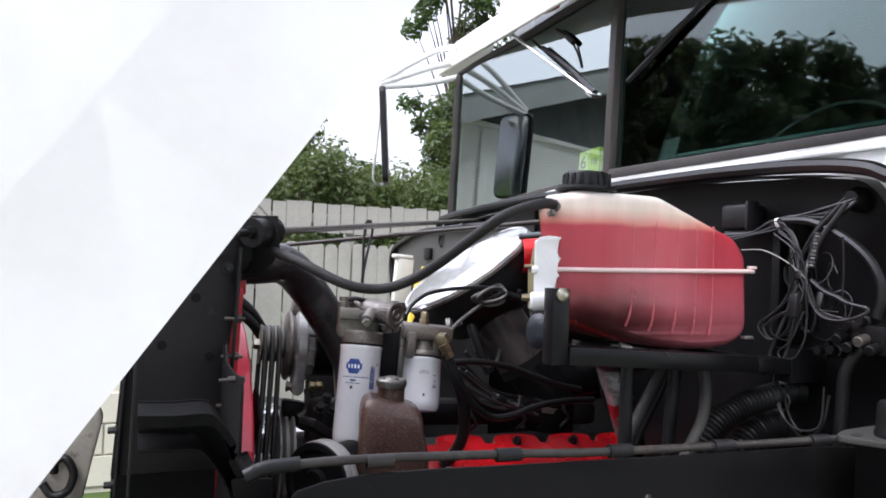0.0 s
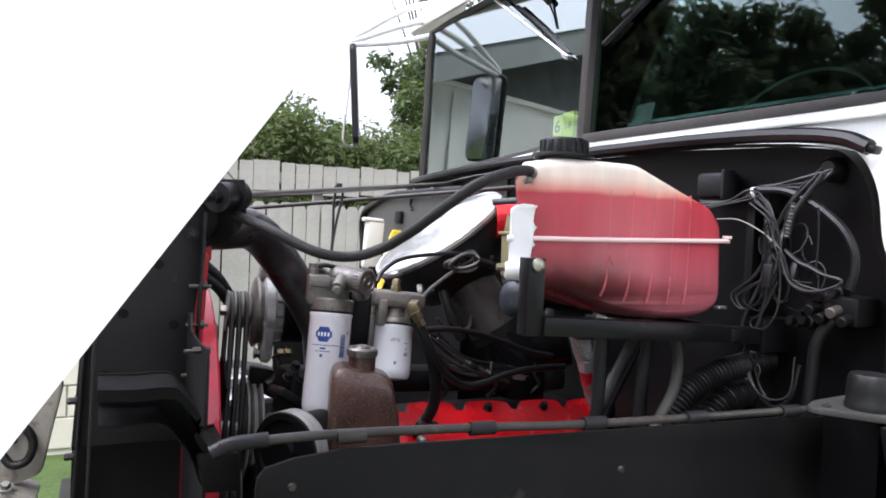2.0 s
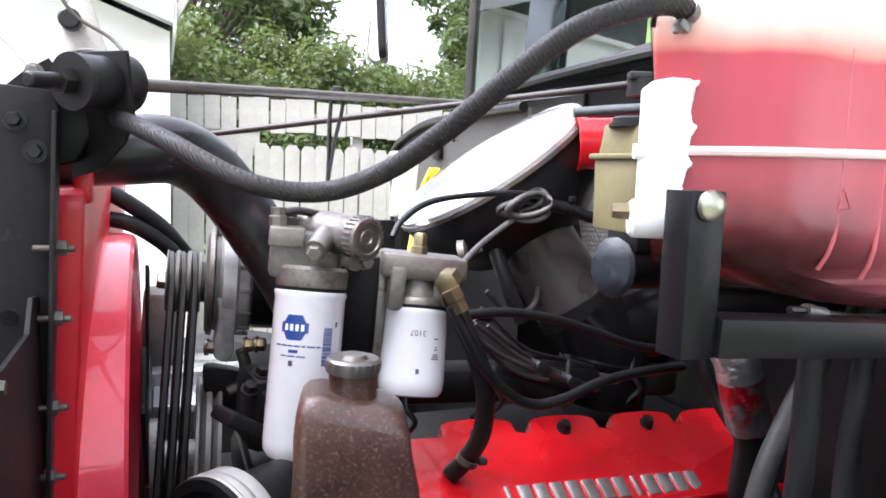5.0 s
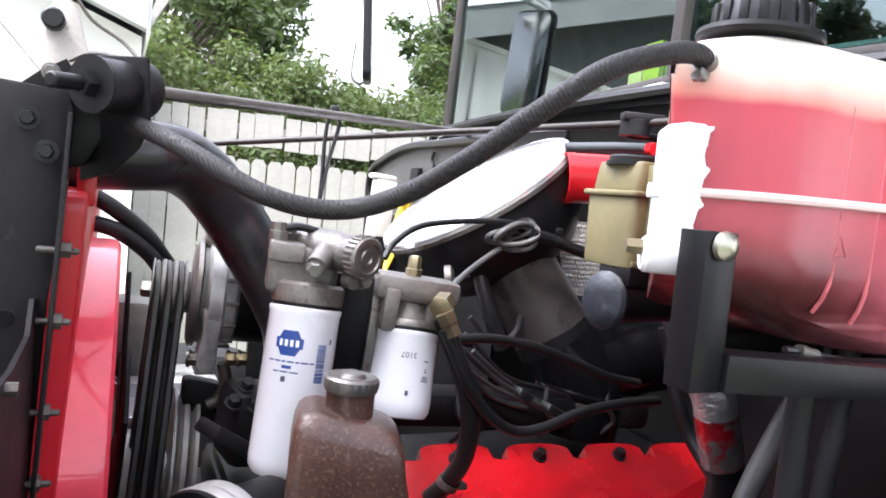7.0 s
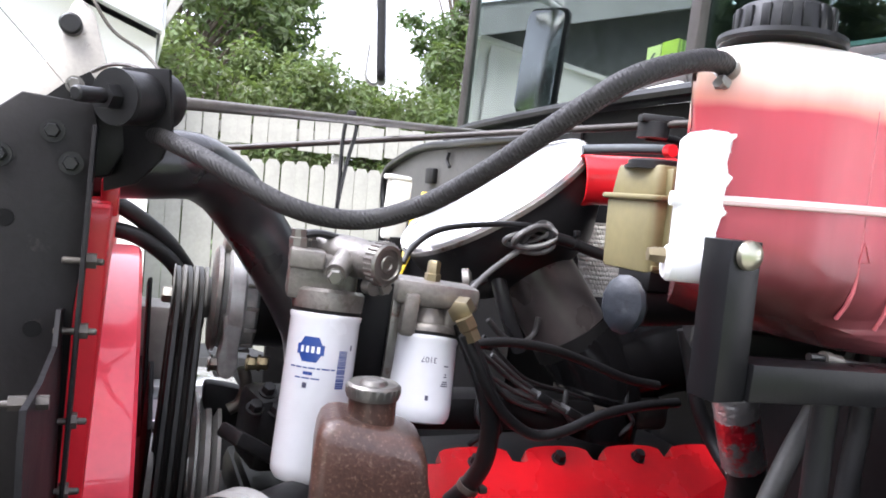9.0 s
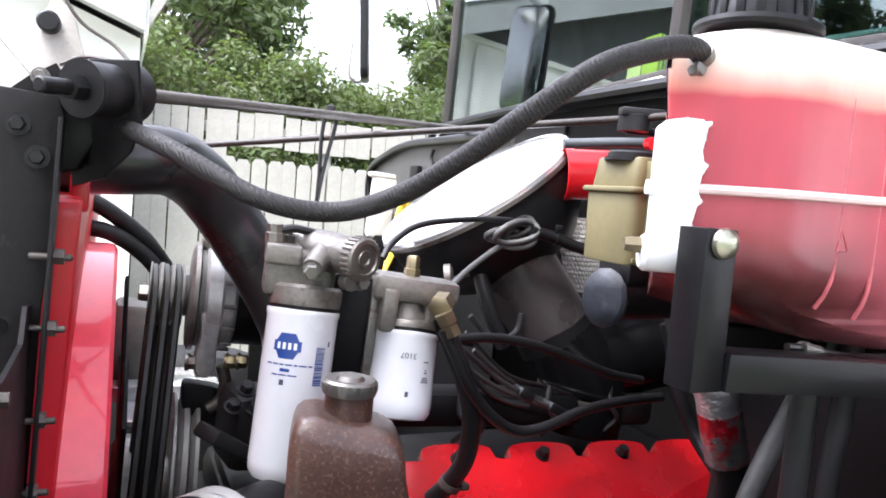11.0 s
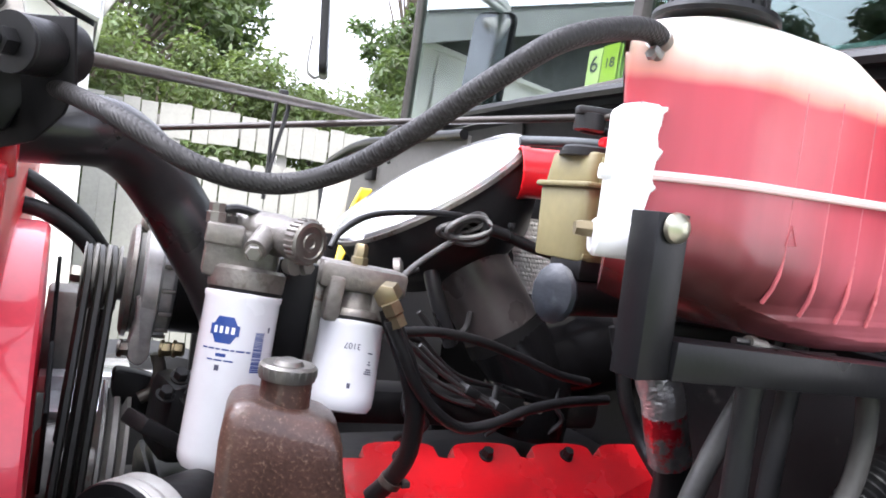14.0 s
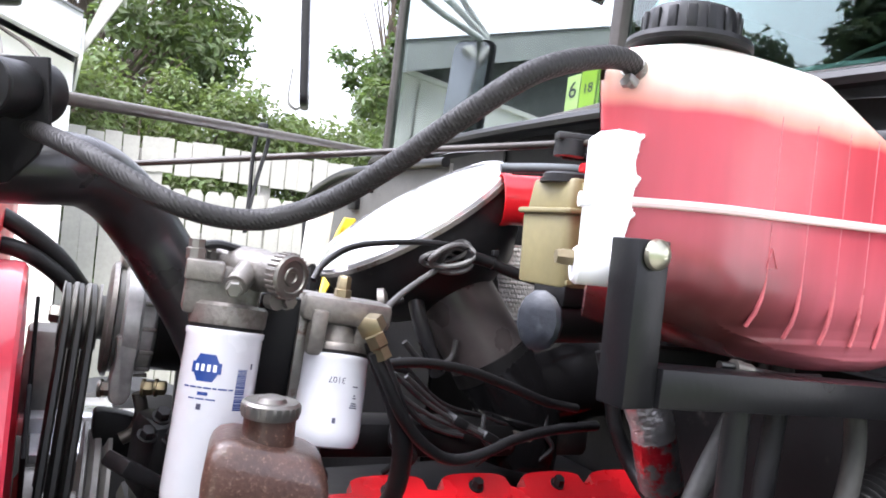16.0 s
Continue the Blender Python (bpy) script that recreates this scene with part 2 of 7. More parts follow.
def tank_material():
    m = bpy.data.materials.new("translucent_tank_with_red_coolant")
    m.use_nodes = True
    nt = m.node_tree
    n, l = nt.nodes, nt.links
    b = n["Principled BSDF"]
    co = n.new("ShaderNodeTexCoord")
    sep = n.new("ShaderNodeSeparateXYZ")
    l.new(co.outputs["Object"], sep.inputs[0])
    no = n.new("ShaderNodeTexNoise")
    no.inputs["Scale"].default_value = 14
    l.new(co.outputs["Object"], no.inputs["Vector"])
    z = n.new("ShaderNodeMath")
    z.operation = "MULTIPLY_ADD"
    z.inputs[1].default_value = 0.016
    l.new(no.outputs[0], z.inputs[0])
    l.new(sep.outputs[2], z.inputs[2])
    mr = n.new("ShaderNodeMapRange")
    mr.inputs[1].default_value, mr.inputs[2].default_value = 1.42, 1.70
    l.new(z.outputs[0], mr.inputs[0])
    cr = n.new("ShaderNodeValToRGB")
    e = cr.color_ramp.elements
    e[0].position, e[0].color = 0.0, (0.40, 0.125, 0.15, 1)
    e[1].position, e[1].color = 1.0, (0.88, 0.84, 0.79, 1)
    for p, c in ((0.28, (0.42, 0.095, 0.122)), (0.52, (0.45, 0.060, 0.084)), (0.752, (0.47, 0.042, 0.060)), (0.778, (0.66, 0.24, 0.19)), (0.86, (0.80, 0.66, 0.55))):
        k = e.new(p)
        k.color = (*c, 1)
    l.new(mr.outputs[0], cr.inputs[0])
    # streaks and a dull film low on the shell
    st = n.new("ShaderNodeTexNoise")
    st.inputs["Scale"].default_value, st.inputs["Detail"].default_value = 34, 3
    mp = n.new("ShaderNodeMapping")
    mp.inputs["Scale"].default_value = (1.0, 1.0, 0.12)
    l.new(co.outputs["Object"], mp.inputs[0])
    l.new(mp.outputs[0], st.inputs["Vector"])
    mx = n.new("ShaderNodeMix")
    mx.data_type, mx.blend_type = "RGBA", "MULTIPLY"
    mx.inputs[0].default_value = 0.22
    l.new(cr.outputs[0], mx.inputs[6])
    sr = n.new("ShaderNodeMapRange")
    sr.inputs[1].default_value, sr.inputs[2].default_value = 0.35, 0.6
    sr.inputs[3].default_value, sr.inputs[4].default_value = 0.55, 1.15
    l.new(st.outputs[0], sr.inputs[0])
    l.new(sr.outputs[0], mx.inputs[7])
    # dark brown patch painted on the low corner beside the bracket, ragged at the edge
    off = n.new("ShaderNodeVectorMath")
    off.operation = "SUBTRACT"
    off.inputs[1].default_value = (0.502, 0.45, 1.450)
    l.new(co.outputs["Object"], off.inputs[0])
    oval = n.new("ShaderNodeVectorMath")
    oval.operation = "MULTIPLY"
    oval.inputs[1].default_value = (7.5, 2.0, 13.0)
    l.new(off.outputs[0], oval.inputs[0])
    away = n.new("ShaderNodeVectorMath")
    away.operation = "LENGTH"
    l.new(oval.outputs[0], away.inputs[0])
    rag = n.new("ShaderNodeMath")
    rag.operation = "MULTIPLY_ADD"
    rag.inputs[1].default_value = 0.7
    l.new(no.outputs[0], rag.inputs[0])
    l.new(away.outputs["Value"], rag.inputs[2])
    corner_patch = n.new("ShaderNodeMapRange")
    corner_patch.interpolation_type = "SMOOTHSTEP"
    corner_patch.inputs[1].default_value, corner_patch.inputs[2].default_value = 0.62, 1.72
    corner_patch.inputs[3].default_value, corner_patch.inputs[4].default_value = 0.92, 0.0
    l.new(rag.outputs[0], corner_patch.inputs[0])
    darkened = n.new("ShaderNodeMix")
    darkened.data_type = "RGBA"
    darkened.inputs[7].default_value = (0.052, 0.013, 0.011, 1)
    l.new(corner_patch.outputs[0], darkened.inputs[0])
    l.new(mx.outputs[2], darkened.inputs[6])
    l.new(darkened.outputs[2], b.inputs["Base Color"])
    b.inputs["Roughness"].default_value = 0.27
    b.inputs["Subsurface Weight"].default_value = 0.15
    b.inputs["Subsurface Radius"].default_value = (0.05, 0.02, 0.015)
    b.inputs["Subsurface Scale"].default_value = 0.25
    bp = n.new("ShaderNodeBump")
    bp.inputs["Strength"].default_value, bp.inputs["Distance"].default_value = 0.1, 0.003
    l.new(st.outputs[0], bp.inputs["Height"])
    l.new(bp.outputs[0], b.inputs["Normal"])
    return m


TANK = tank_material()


def glass_material(name, ior):
    m = bpy.data.materials.new(name)
    m.use_nodes = True
    nt = m.node_tree
    n, l = nt.nodes, nt.links
    n.remove(n["Principled BSDF"])
    tr = n.new("ShaderNodeBsdfTransparent")
    tr.inputs[0].default_value = (0.55, 0.68, 0.66, 1)
    gl = n.new("ShaderNodeBsdfGlossy")
    gl.inputs["Color"].default_value = (0.90, 1.0, 0.98, 1)
    gl.inputs["Roughness"].default_value = 0.015
    fr = n.new("ShaderNodeFresnel")
    fr.inputs[0].default_value = ior
    mx = n.new("ShaderNodeMixShader")
    l.new(fr.outputs[0], mx.inputs[0])
    l.new(tr.outputs[0], mx.inputs[1])
    l.new(gl.outputs[0], mx.inputs[2])
    l.new(mx.outputs[0], n["Material Output"].inputs[0])
    return m


GLASS = glass_material("tinted_window_glass", 2.9)
GLASSD = glass_material("dark_window_glass", 1.72)


def braid_material():
    m = material("braided_hose_rubber", (0.022, 0.0205, 0.0205), 0.55, var=0.25, bump=0, spec=0.3)
    n, l = m.node_tree.nodes, m.node_tree.links
    co = n.new("ShaderNodeTexCoord")
    heights = []
    for rot in ((0.5, 0.3, 0.9), (0.5, 0.3, -0.9)):
        mp = n.new("ShaderNodeMapping")
        mp.inputs["Rotation"].default_value = rot
        l.new(co.outputs["Object"], mp.inputs[0])
        w = n.new("ShaderNodeTexWave")
        w.inputs["Scale"].default_value = 95
        l.new(mp.outputs[0], w.inputs["Vector"])
        heights.append(w)
    mn = n.new("ShaderNodeMath")
    mn.operation = "MINIMUM"
    l.new(heights[0].outputs[1], mn.inputs[0])
    l.new(heights[1].outputs[1], mn.inputs[1])
    bp = n.new("ShaderNodeBump")
    bp.inputs["Strength"].default_value, bp.inputs["Distance"].default_value = 0.5, 0.0012
    l.new(mn.outputs[0], bp.inputs["Height"])
    l.new(bp.outputs[0], n["Principled BSDF"].inputs["Normal"])
    return m


BRAID = braid_material()


# ---- mesh helpers ----
def V(*a):
    return Vector(a)


def finish(bm, smooth=True):
    bmesh.ops.recalc_face_normals(bm, faces=bm.faces[:])
    if smooth:
        for f in bm.faces:
            f.smooth = True
        for e in bm.edges:
            if len(e.link_faces) == 2 and e.calc_face_angle(0) > radians(38):
                e.smooth = False
    return bm


def link(name, bm, mat, smooth=True):
    finish(bm, smooth)
    me = bpy.data.meshes.new(name)
    bm.to_mesh(me)
    bm.free()
    me.materials.append(mat)
    return new(name, me)


def thing(name, at, label, category, group="", kind=""):
    ob = new(name)
    ob.empty_display_size = 0.05
    ob.location = at
    return tagged(ob, label, category, group, kind)


def part(name, bm, mat, parent, label=""):
    ob = link(name, bm, mat)
    ob.parent = parent
    if parent.type == "EMPTY":
        ob.matrix_parent_inverse = Matrix.Translation(-parent.location)
    if label:
        ob["label"] = label
    return ob


def solo(name, bm, mat, label, category, group="", kind=""):
    return tagged(link(name, bm, mat), label, category, group, kind)


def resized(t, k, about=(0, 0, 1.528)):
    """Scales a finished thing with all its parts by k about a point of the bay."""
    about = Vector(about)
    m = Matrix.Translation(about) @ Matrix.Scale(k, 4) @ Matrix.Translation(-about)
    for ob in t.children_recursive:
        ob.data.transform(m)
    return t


def box(c, s, bevel=0.003, turn=(0, 0, 0), seg=2):
    bm = bmesh.new()
    bmesh.ops.create_cube(bm, size=1)
    bmesh.ops.scale(bm, vec=s, verts=bm.verts)
    if bevel:
        bmesh.ops.bevel(bm, geom=bm.edges[:], offset=min(bevel, min(s) * 0.45), segments=seg, profile=0.5, affect="EDGES")
    bmesh.ops.transform(bm, matrix=pose(*c, *turn), verts=bm.verts)
    return bm


def bar(p0, p1, w, h, bevel=0.002, up=(0, 0, 1)):
    """A square bar from p0 to p1, w wide across and h high."""
    p0, p1 = Vector(p0), Vector(p1)
    d = p1 - p0
    x = d.normalized()
    y = Vector(up).cross(x).normalized()
    z = x.cross(y)
    bm = box((0, 0, 0), (d.length, w, h), bevel)
    m = Matrix((x, y, z)).transposed().to_4x4()
    m.translation = (p0 + p1) / 2
    bmesh.ops.transform(bm, matrix=m, verts=bm.verts)
    return bm


def frame_of(d, hint=(0, 0, 1)):
    z = Vector(d).normalized()
    x = Vector(hint).cross(z)
    if x.length < 1e-4:
        x = V(1, 0, 0).cross(z)
    x.normalize()
    return x, z.cross(x), z


def lathe(p0, axis, profile, seg=28, squash=1.0):
    """A turned solid: profile rows of (radius, height along the axis)."""
    p0 = Vector(p0)
    x, y, z = frame_of(axis)
    bm = bmesh.new()
    rings = []
    for r, h in profile:
        if r < 1e-6:
            rings.append([bm.verts.new(p0 + z * h)])
        else:
            rings.append([bm.verts.new(p0 + z * h + (x * math.cos(2 * math.pi * k / seg) + y * squash * math.sin(2 * math.pi * k / seg)) * r) for k in range(seg)])
    for a, b in zip(rings, rings[1:]):
        for k in range(seg):
            q = (k + 1) % seg
            if len(a) == 1 and len(b) == 1:
                continue
            if len(a) == 1:
                bm.faces.new((a[0], b[k], b[q]))
            elif len(b) == 1:
                bm.faces.new((a[k], b[0], a[q]))
            else:
                bm.faces.new((a[k], b[k], b[q], a[q]))
    return bm


def cyl(p0, p1, r, r1=None, seg=24, bevel=0.0015):
    p0, p1 = Vector(p0), Vector(p1)
    h = (p1 - p0).length
    r1 = r if r1 is None else r1
    b = min(bevel, h * 0.3, r * 0.4, r1 * 0.4)
    return lathe(p0, p1 - p0, [(0, 0), (r - b, 0), (r, b), (r1, h - b), (r1 - b, h), (0, h)], seg)


def spline(pts, sub=8):
    pts = [Vector(p) for p in pts]
    ext = [2 * pts[0] - pts[1]] + pts + [2 * pts[-1] - pts[-2]]
    out = []
    for i in range(1, len(ext) - 2):
        a, b, c, d = ext[i - 1:i + 3]
        for k in range(sub):
            t = k / sub
            out.append(0.5 * (2 * b + (c - a) * t + (2 * a - 5 * b + 4 * c - d) * t * t + (3 * b - a - 3 * c + d) * t ** 3))
    out.append(pts[-1])
    return out


def tube(pts, r, seg=12, sub=8, smooth_path=True, swell=None):
    """A round hose through the points; swell(s) scales the radius at the share s of its length."""
    line = spline(pts, sub) if smooth_path else [Vector(p) for p in pts]
    bm = bmesh.new()
    rings = []
    x = None
    for i, p in enumerate(line):
        d = (line[min(i + 1, len(line) - 1)] - line[max(i - 1, 0)]).normalized()
        if x is None:
            x = frame_of(d)[0]
        x = (x - d * x.dot(d)).normalized()
        y = d.cross(x)
        rr = r * (swell(i / (len(line) - 1)) if swell else 1)
        rings.append([bm.verts.new(p + (x * math.cos(2 * math.pi * k / seg) + y * math.sin(2 * math.pi * k / seg)) * rr) for k in range(seg)])
    for a, b in zip(rings, rings[1:]):
        for k in range(seg):
            bm.faces.new((a[k], a[(k + 1) % seg], b[(k + 1) % seg], b[k]))
    bm.faces.new(rings[0][::-1])
    bm.faces.new(rings[-1])
    return bm


def slab(poly, axis, lo, hi, bevel=0.0):
    """A flat polygon given in the two other axes (in x, y, z order) and given thickness along axis from lo to hi."""
    bm = bmesh.new()
    def at(p, v):
        return {"x": (v, p[0], p[1]), "y": (p[0], v, p[1]), "z": (p[0], p[1], v)}[axis]
    a = [bm.verts.new(at(p, lo)) for p in poly]
    b = [bm.verts.new(at(p, hi)) for p in poly]
    bm.faces.new(a)
    bm.faces.new(b[::-1])
    for k in range(len(poly)):
        q = (k + 1) % len(poly)
        bm.faces.new((a[k], b[k], b[q], a[q]))
    if bevel:
        bmesh.ops.recalc_face_normals(bm, faces=bm.faces[:])
        bmesh.ops.bevel(bm, geom=bm.edges[:], offset=bevel, segments=2, profile=0.5, affect="EDGES")
    return bm


def joined(*bms):
    out = bmesh.new()
    for b in bms:
        me = bpy.data.meshes.new("tmp")
        b.to_mesh(me)
        b.free()
        out.from_mesh(me)
        bpy.data.meshes.remove(me)
    return out


def round_poly(pts, r, n=5):
    """The corners of a polygon rounded by r."""
    out = []
    for i, p in enumerate(pts):
        p = Vector(p)
        a, b = Vector(pts[i - 1]), Vector(pts[(i + 1) % len(pts)])
        q = min(r, (a - p).length * 0.45, (b - p).length * 0.45)
        s, e = p + (a - p).normalized() * q, p + (b - p).normalized() * q
        for k in range(n + 1):
            t = k / n
            out.append(tuple((1 - t) ** 2 * s + 2 * t * (1 - t) * p + t * t * e))
    return out


def hexbolt(at, axis, r, h, washer=1.5):
    at = Vector(at)
    a = Vector(axis).normalized()
    return joined(lathe(at, a, [(0, 0), (r * washer, 0), (r * washer, h * 0.25), (0, h * 0.25)], 18),
                  lathe(at + a * h * 0.25, a, [(0, 0), (r, 0), (r, h * 0.65), (r * 0.85, h * 0.8), (0, h * 0.8)], 6))


def letters(text, size, depth, m, mat, parent, label=""):
    cu = bpy.data.curves.new("text", "FONT")
    cu.body, cu.size, cu.extrude, cu.align_x, cu.align_y = text, size, depth, "CENTER", "CENTER"
    tmp = bpy.data.objects.new("tmp_text", cu)
    me = bpy.data.meshes.new_from_object(tmp)
    bpy.data.objects.remove(tmp)
    bpy.data.curves.remove(cu)
    me.transform(m)
    bm = bmesh.new()
    bm.from_mesh(me)
    bpy.data.meshes.remove(me)
    return part("lettering", bm, mat, parent, label)


# ---- the setting: ground, fence, house, trees ----
def ground():
    bm = bmesh.new()
    bmesh.ops.create_grid(bm, x_segments=60, y_segments=60, size=1)
    for v in bm.verts:
        # denser near the truck, out to the horizon
        v.co.x = math.copysign(abs(v.co.x) ** 3 * 600, v.co.x)
        v.co.y = math.copysign(abs(v.co.y) ** 3 * 600, v.co.y)
        v.co.z = 0.03 * noise.noise(v.co * 0.35)
    solo("ground", bm, GRASS, "short green lawn round the truck", "lawn", kind="structure")
    solo("driveway", slab(round_poly([(-4.5, -3.5), (6.5, -3.5), (6.5, 3.55), (-4.5, 3.55)], 0.5), "z", 0.02, 0.045), DIRT,
         "pale gravel drive under the truck", "driveway", kind="structure")


def fence():
    """Dog-eared boards below, an open gap, and a run of short boards above."""
    base = thing("fence", (2, 6.15, 0), "pale grey weathered board fence with an open slot", "fence", kind="structure")
    w = 0.126
    low = slab([(-w / 2 + 0.004, 0.03), (w / 2 - 0.004, 0.03), (w / 2 - 0.004, 1.65), (w / 2 - 0.03, 1.69), (-w / 2 + 0.03, 1.69), (-w / 2 + 0.004, 1.65)], "y", -0.011, 0.011, 0.002)
    me = bpy.data.meshes.new("board")
    finish(low, False).to_mesh(me)
    me.materials.append(FENCE)
    top = slab([(-w / 2 + 0.004, 1.79), (w / 2 - 0.004, 1.79), (w / 2 - 0.004, 2.06), (-w / 2 + 0.004, 2.06)], "y", -0.011, 0.011, 0.002)
    mt = bpy.data.meshes.new("short_board")
    finish(top, False).to_mesh(mt)
    mt.materials.append(FENCE)
    rng = random.Random(5)
    k = -4
    x = 0.05
    while x < 7.5:
        for data, name in ((me, "board"), (mt, "short_board")):
            ob = new(name, data)
            ob.parent = base
            ob.matrix_parent_inverse = Matrix.Translation(-base.location)
            ob.location = (x, 6.15 + rng.uniform(-0.004, 0.004), rng.uniform(-0.012, 0.012))
            ob.rotation_euler = (0, radians(rng.uniform(-0.4, 0.4)), 0)
        x += w
    solid = slab([(0.0, 1.60), (0.79, 1.60), (0.79, 1.81), (0.0, 1.81)], "y", 6.158, 6.176)
    part("infill_board", solid, FENCE, base)
    for z in (0.4, 1.3, 1.92):
        part("rail", box((3.7, 6.19, z), (7.4, 0.04, 0.09), 0.003), FENCE, base)
    for x in (1.62, 3.4, 5.2, 7.0):
        part("post", box((x, 6.24, 1.0), (0.09, 0.09, 2.02), 0.004), FENCE, base)


def house():
    """A gable end with a deep roof overhang towards the truck."""
    h = thing("house", (-3, 8, 0), "white sided house with a deep grey gable roof", "house")
    apex, eave, ze, pitch = -5.2, 0.10, 2.43, 0.36
    far = 2 * apex - eave
    def rise(x):
        return ze + pitch * (eave - x)
    part("wall", slab([(far, 0.0), (eave, 0.0), (eave, ze), (apex, rise(apex)), (far, ze)], "y", 5.6, 11.6), SIDING, h, "white lap siding")
    # gable wall in roof grey: shade under the roof put into its colour
    part("gable", slab([(-1.82, 3.13), (apex, rise(apex) - 0.01), (2 * apex + 1.82, 3.13)], "y", 5.585, 5.596), SHINGLE, h, "gable coloured dark for the shade under the roof")
    part("gable_trim", box((apex, 5.57, 3.115), (2 * (-1.75 - apex), 0.04, 0.05), 0.004), SIDING, h, "white trim board")
    part("corner_board", box((-2.0, 5.572, 1.75), (0.11, 0.02, 2.6), 0.003), SIDING, h)
    for s in (1, -1):
        def mx(x):
            return x if s > 0 else 2 * apex - x
        lo, hi = (eave + 0.02, rise(eave + 0.02)), (apex, rise(apex))
        part("rake_board", slab([(mx(lo[0]), lo[1]), (mx(hi[0]), hi[1]), (mx(hi[0]), hi[1] + 0.28), (mx(lo[0]), lo[1] + 0.26)], "y", 5.2, 5.23), RAKE, h, "pale grey board along the roof edge")
        part("roof_slope", slab([(mx(lo[0]), lo[1] + 0.255), (mx(hi[0]), hi[1] + 0.28), (mx(hi[0]), hi[1] + 0.31), (mx(lo[0]), lo[1] + 0.27)], "y", 5.18, 12.0), SHINGLE, h, "dark grey shingles")
        part("soffit", slab([(mx(lo[0]), lo[1] + 0.04), (mx(hi[0]), hi[1] + 0.04), (mx(hi[0]), hi[1] + 0.06), (mx(lo[0]), lo[1] + 0.06)], "y", 5.23, 5.58), RAKE, h)
        part("fascia", box((mx(eave + 0.03), 8.6, ze + 0.10), (0.02, 6.7, 0.26), 0.003), SIDING, h)
    part("eave_brace", slab([(0.10, 2.50), (0.13, 2.50), (0.50, 3.2), (0.33, 3.2)], "y", 5.75, 5.85), FENCE, h, "grey sloping roof edge board")
    # cream block footing under the siding
    base = part("foundation", slab([(-10.5, 0.0), (0.095, 0.0), (0.095, 0.70), (-10.5, 0.70)], "y", 4.575, 5.59), STUCCO, h, "cream block foundation")
    rng = random.Random(9)
    block = slab([(0.006, 0.006), (0.384, 0.006), (0.384, 0.194), (0.006, 0.194)], "y", 4.555, 4.576, 0.004)
    finish(block, False)
    me = bpy.data.meshes.new("block")
    block.to_mesh(me)
    block.free()
    me.materials.append(STUCCO)
    for row in range(3):
        for k in range(10):
            ob = new("block", me)
            ob.parent = base
            ob.location = (-3.7 + 0.39 * k - 0.195 * (row % 2), rng.uniform(-0.003, 0.003), 0.05 + 0.20 * row)


RAKE = material("pale_grey_roof_board", (0.42, 0.43, 0.44), 0.6, var=0.12, scale=3)


def tree(name, at, height, spread, leaf, leaves, seed, label, trunk_r=0.12, low=0.25, size=0.13, clumps=26):
    """A tapered trunk with limbs, and a crown of single leaves set in uneven clumps."""
    rng = random.Random(seed)
    t = thing(name, at, label, "tree" if trunk_r > 0.05 else "shrub")
    at = Vector(at)
    top = at + V(rng.uniform(-0.3, 0.3), rng.uniform(-0.3, 0.3), height * 0.85)
    mid = at.lerp(top, 0.5) + V(rng.uniform(-0.2, 0.2), rng.uniform(-0.2, 0.2), 0)
    wood = [tube([at - V(0, 0, 0.05), mid, top], trunk_r, 9, 6, swell=lambda s: 1 - 0.8 * s)]
    centres = []
    for k in range(clumps):
        f = rng.uniform(low, 1.0)
        a = rng.uniform(0, 2 * math.pi)
        reach = spread * (0.35 + 0.65 * math.sin(math.pi * min(1, max(0.05, (f - low) / (1.02 - low))) ** 0.8)) * rng.uniform(0.45, 1.0)
        root = at.lerp(top, max(0.1, f - 0.22))
        c = V(at.x + math.cos(a) * reach, at.y + math.sin(a) * reach, at.z + height * f)
        centres.append((c, rng.uniform(0.28, 0.62) * spread * 0.55))
        wood.append(tube([root, root.lerp(c, 0.5) + V(0, 0, 0.12), c], trunk_r * 0.28, 5, 3, swell=lambda s: 1 - 0.8 * s))
    part("trunk", joined(*wood), BARK, t)
    co, faces = [], []
    for i in range(leaves):
        c, r = centres[rng.randrange(len(centres))]
        d = V(rng.gauss(0, 1), rng.gauss(0, 1), rng.gauss(0, 0.75))
        d = d.normalized() * r * (rng.random() ** 0.45)
        p = c + d
        n = (d.normalized() * 0.6 + V(rng.gauss(0, 0.5), rng.gauss(0, 0.5), 0.6 + rng.gauss(0, 0.4))).normalized()
        x, y, z = frame_of(n, (rng.gauss(0, 1), rng.gauss(0, 1), rng.gauss(0, 1)))
        s = size * rng.uniform(0.6, 1.25)
        b = len(co)
        co += [p - y * s, p + x * s * 0.42 + z * s * 0.12, p + y * s * 0.95 - z * s * 0.15, p - x * s * 0.42 + z * s * 0.12]
        faces.append((b, b + 1, b + 2, b + 3))
    me = bpy.data.meshes.new("crown")
    me.from_pydata([tuple(v) for v in co], [], faces)
    me.materials.append(leaf)
    ob = new("crown", me)
    ob.parent = t
    ob.matrix_parent_inverse = Matrix.Translation(-t.location)
    return t


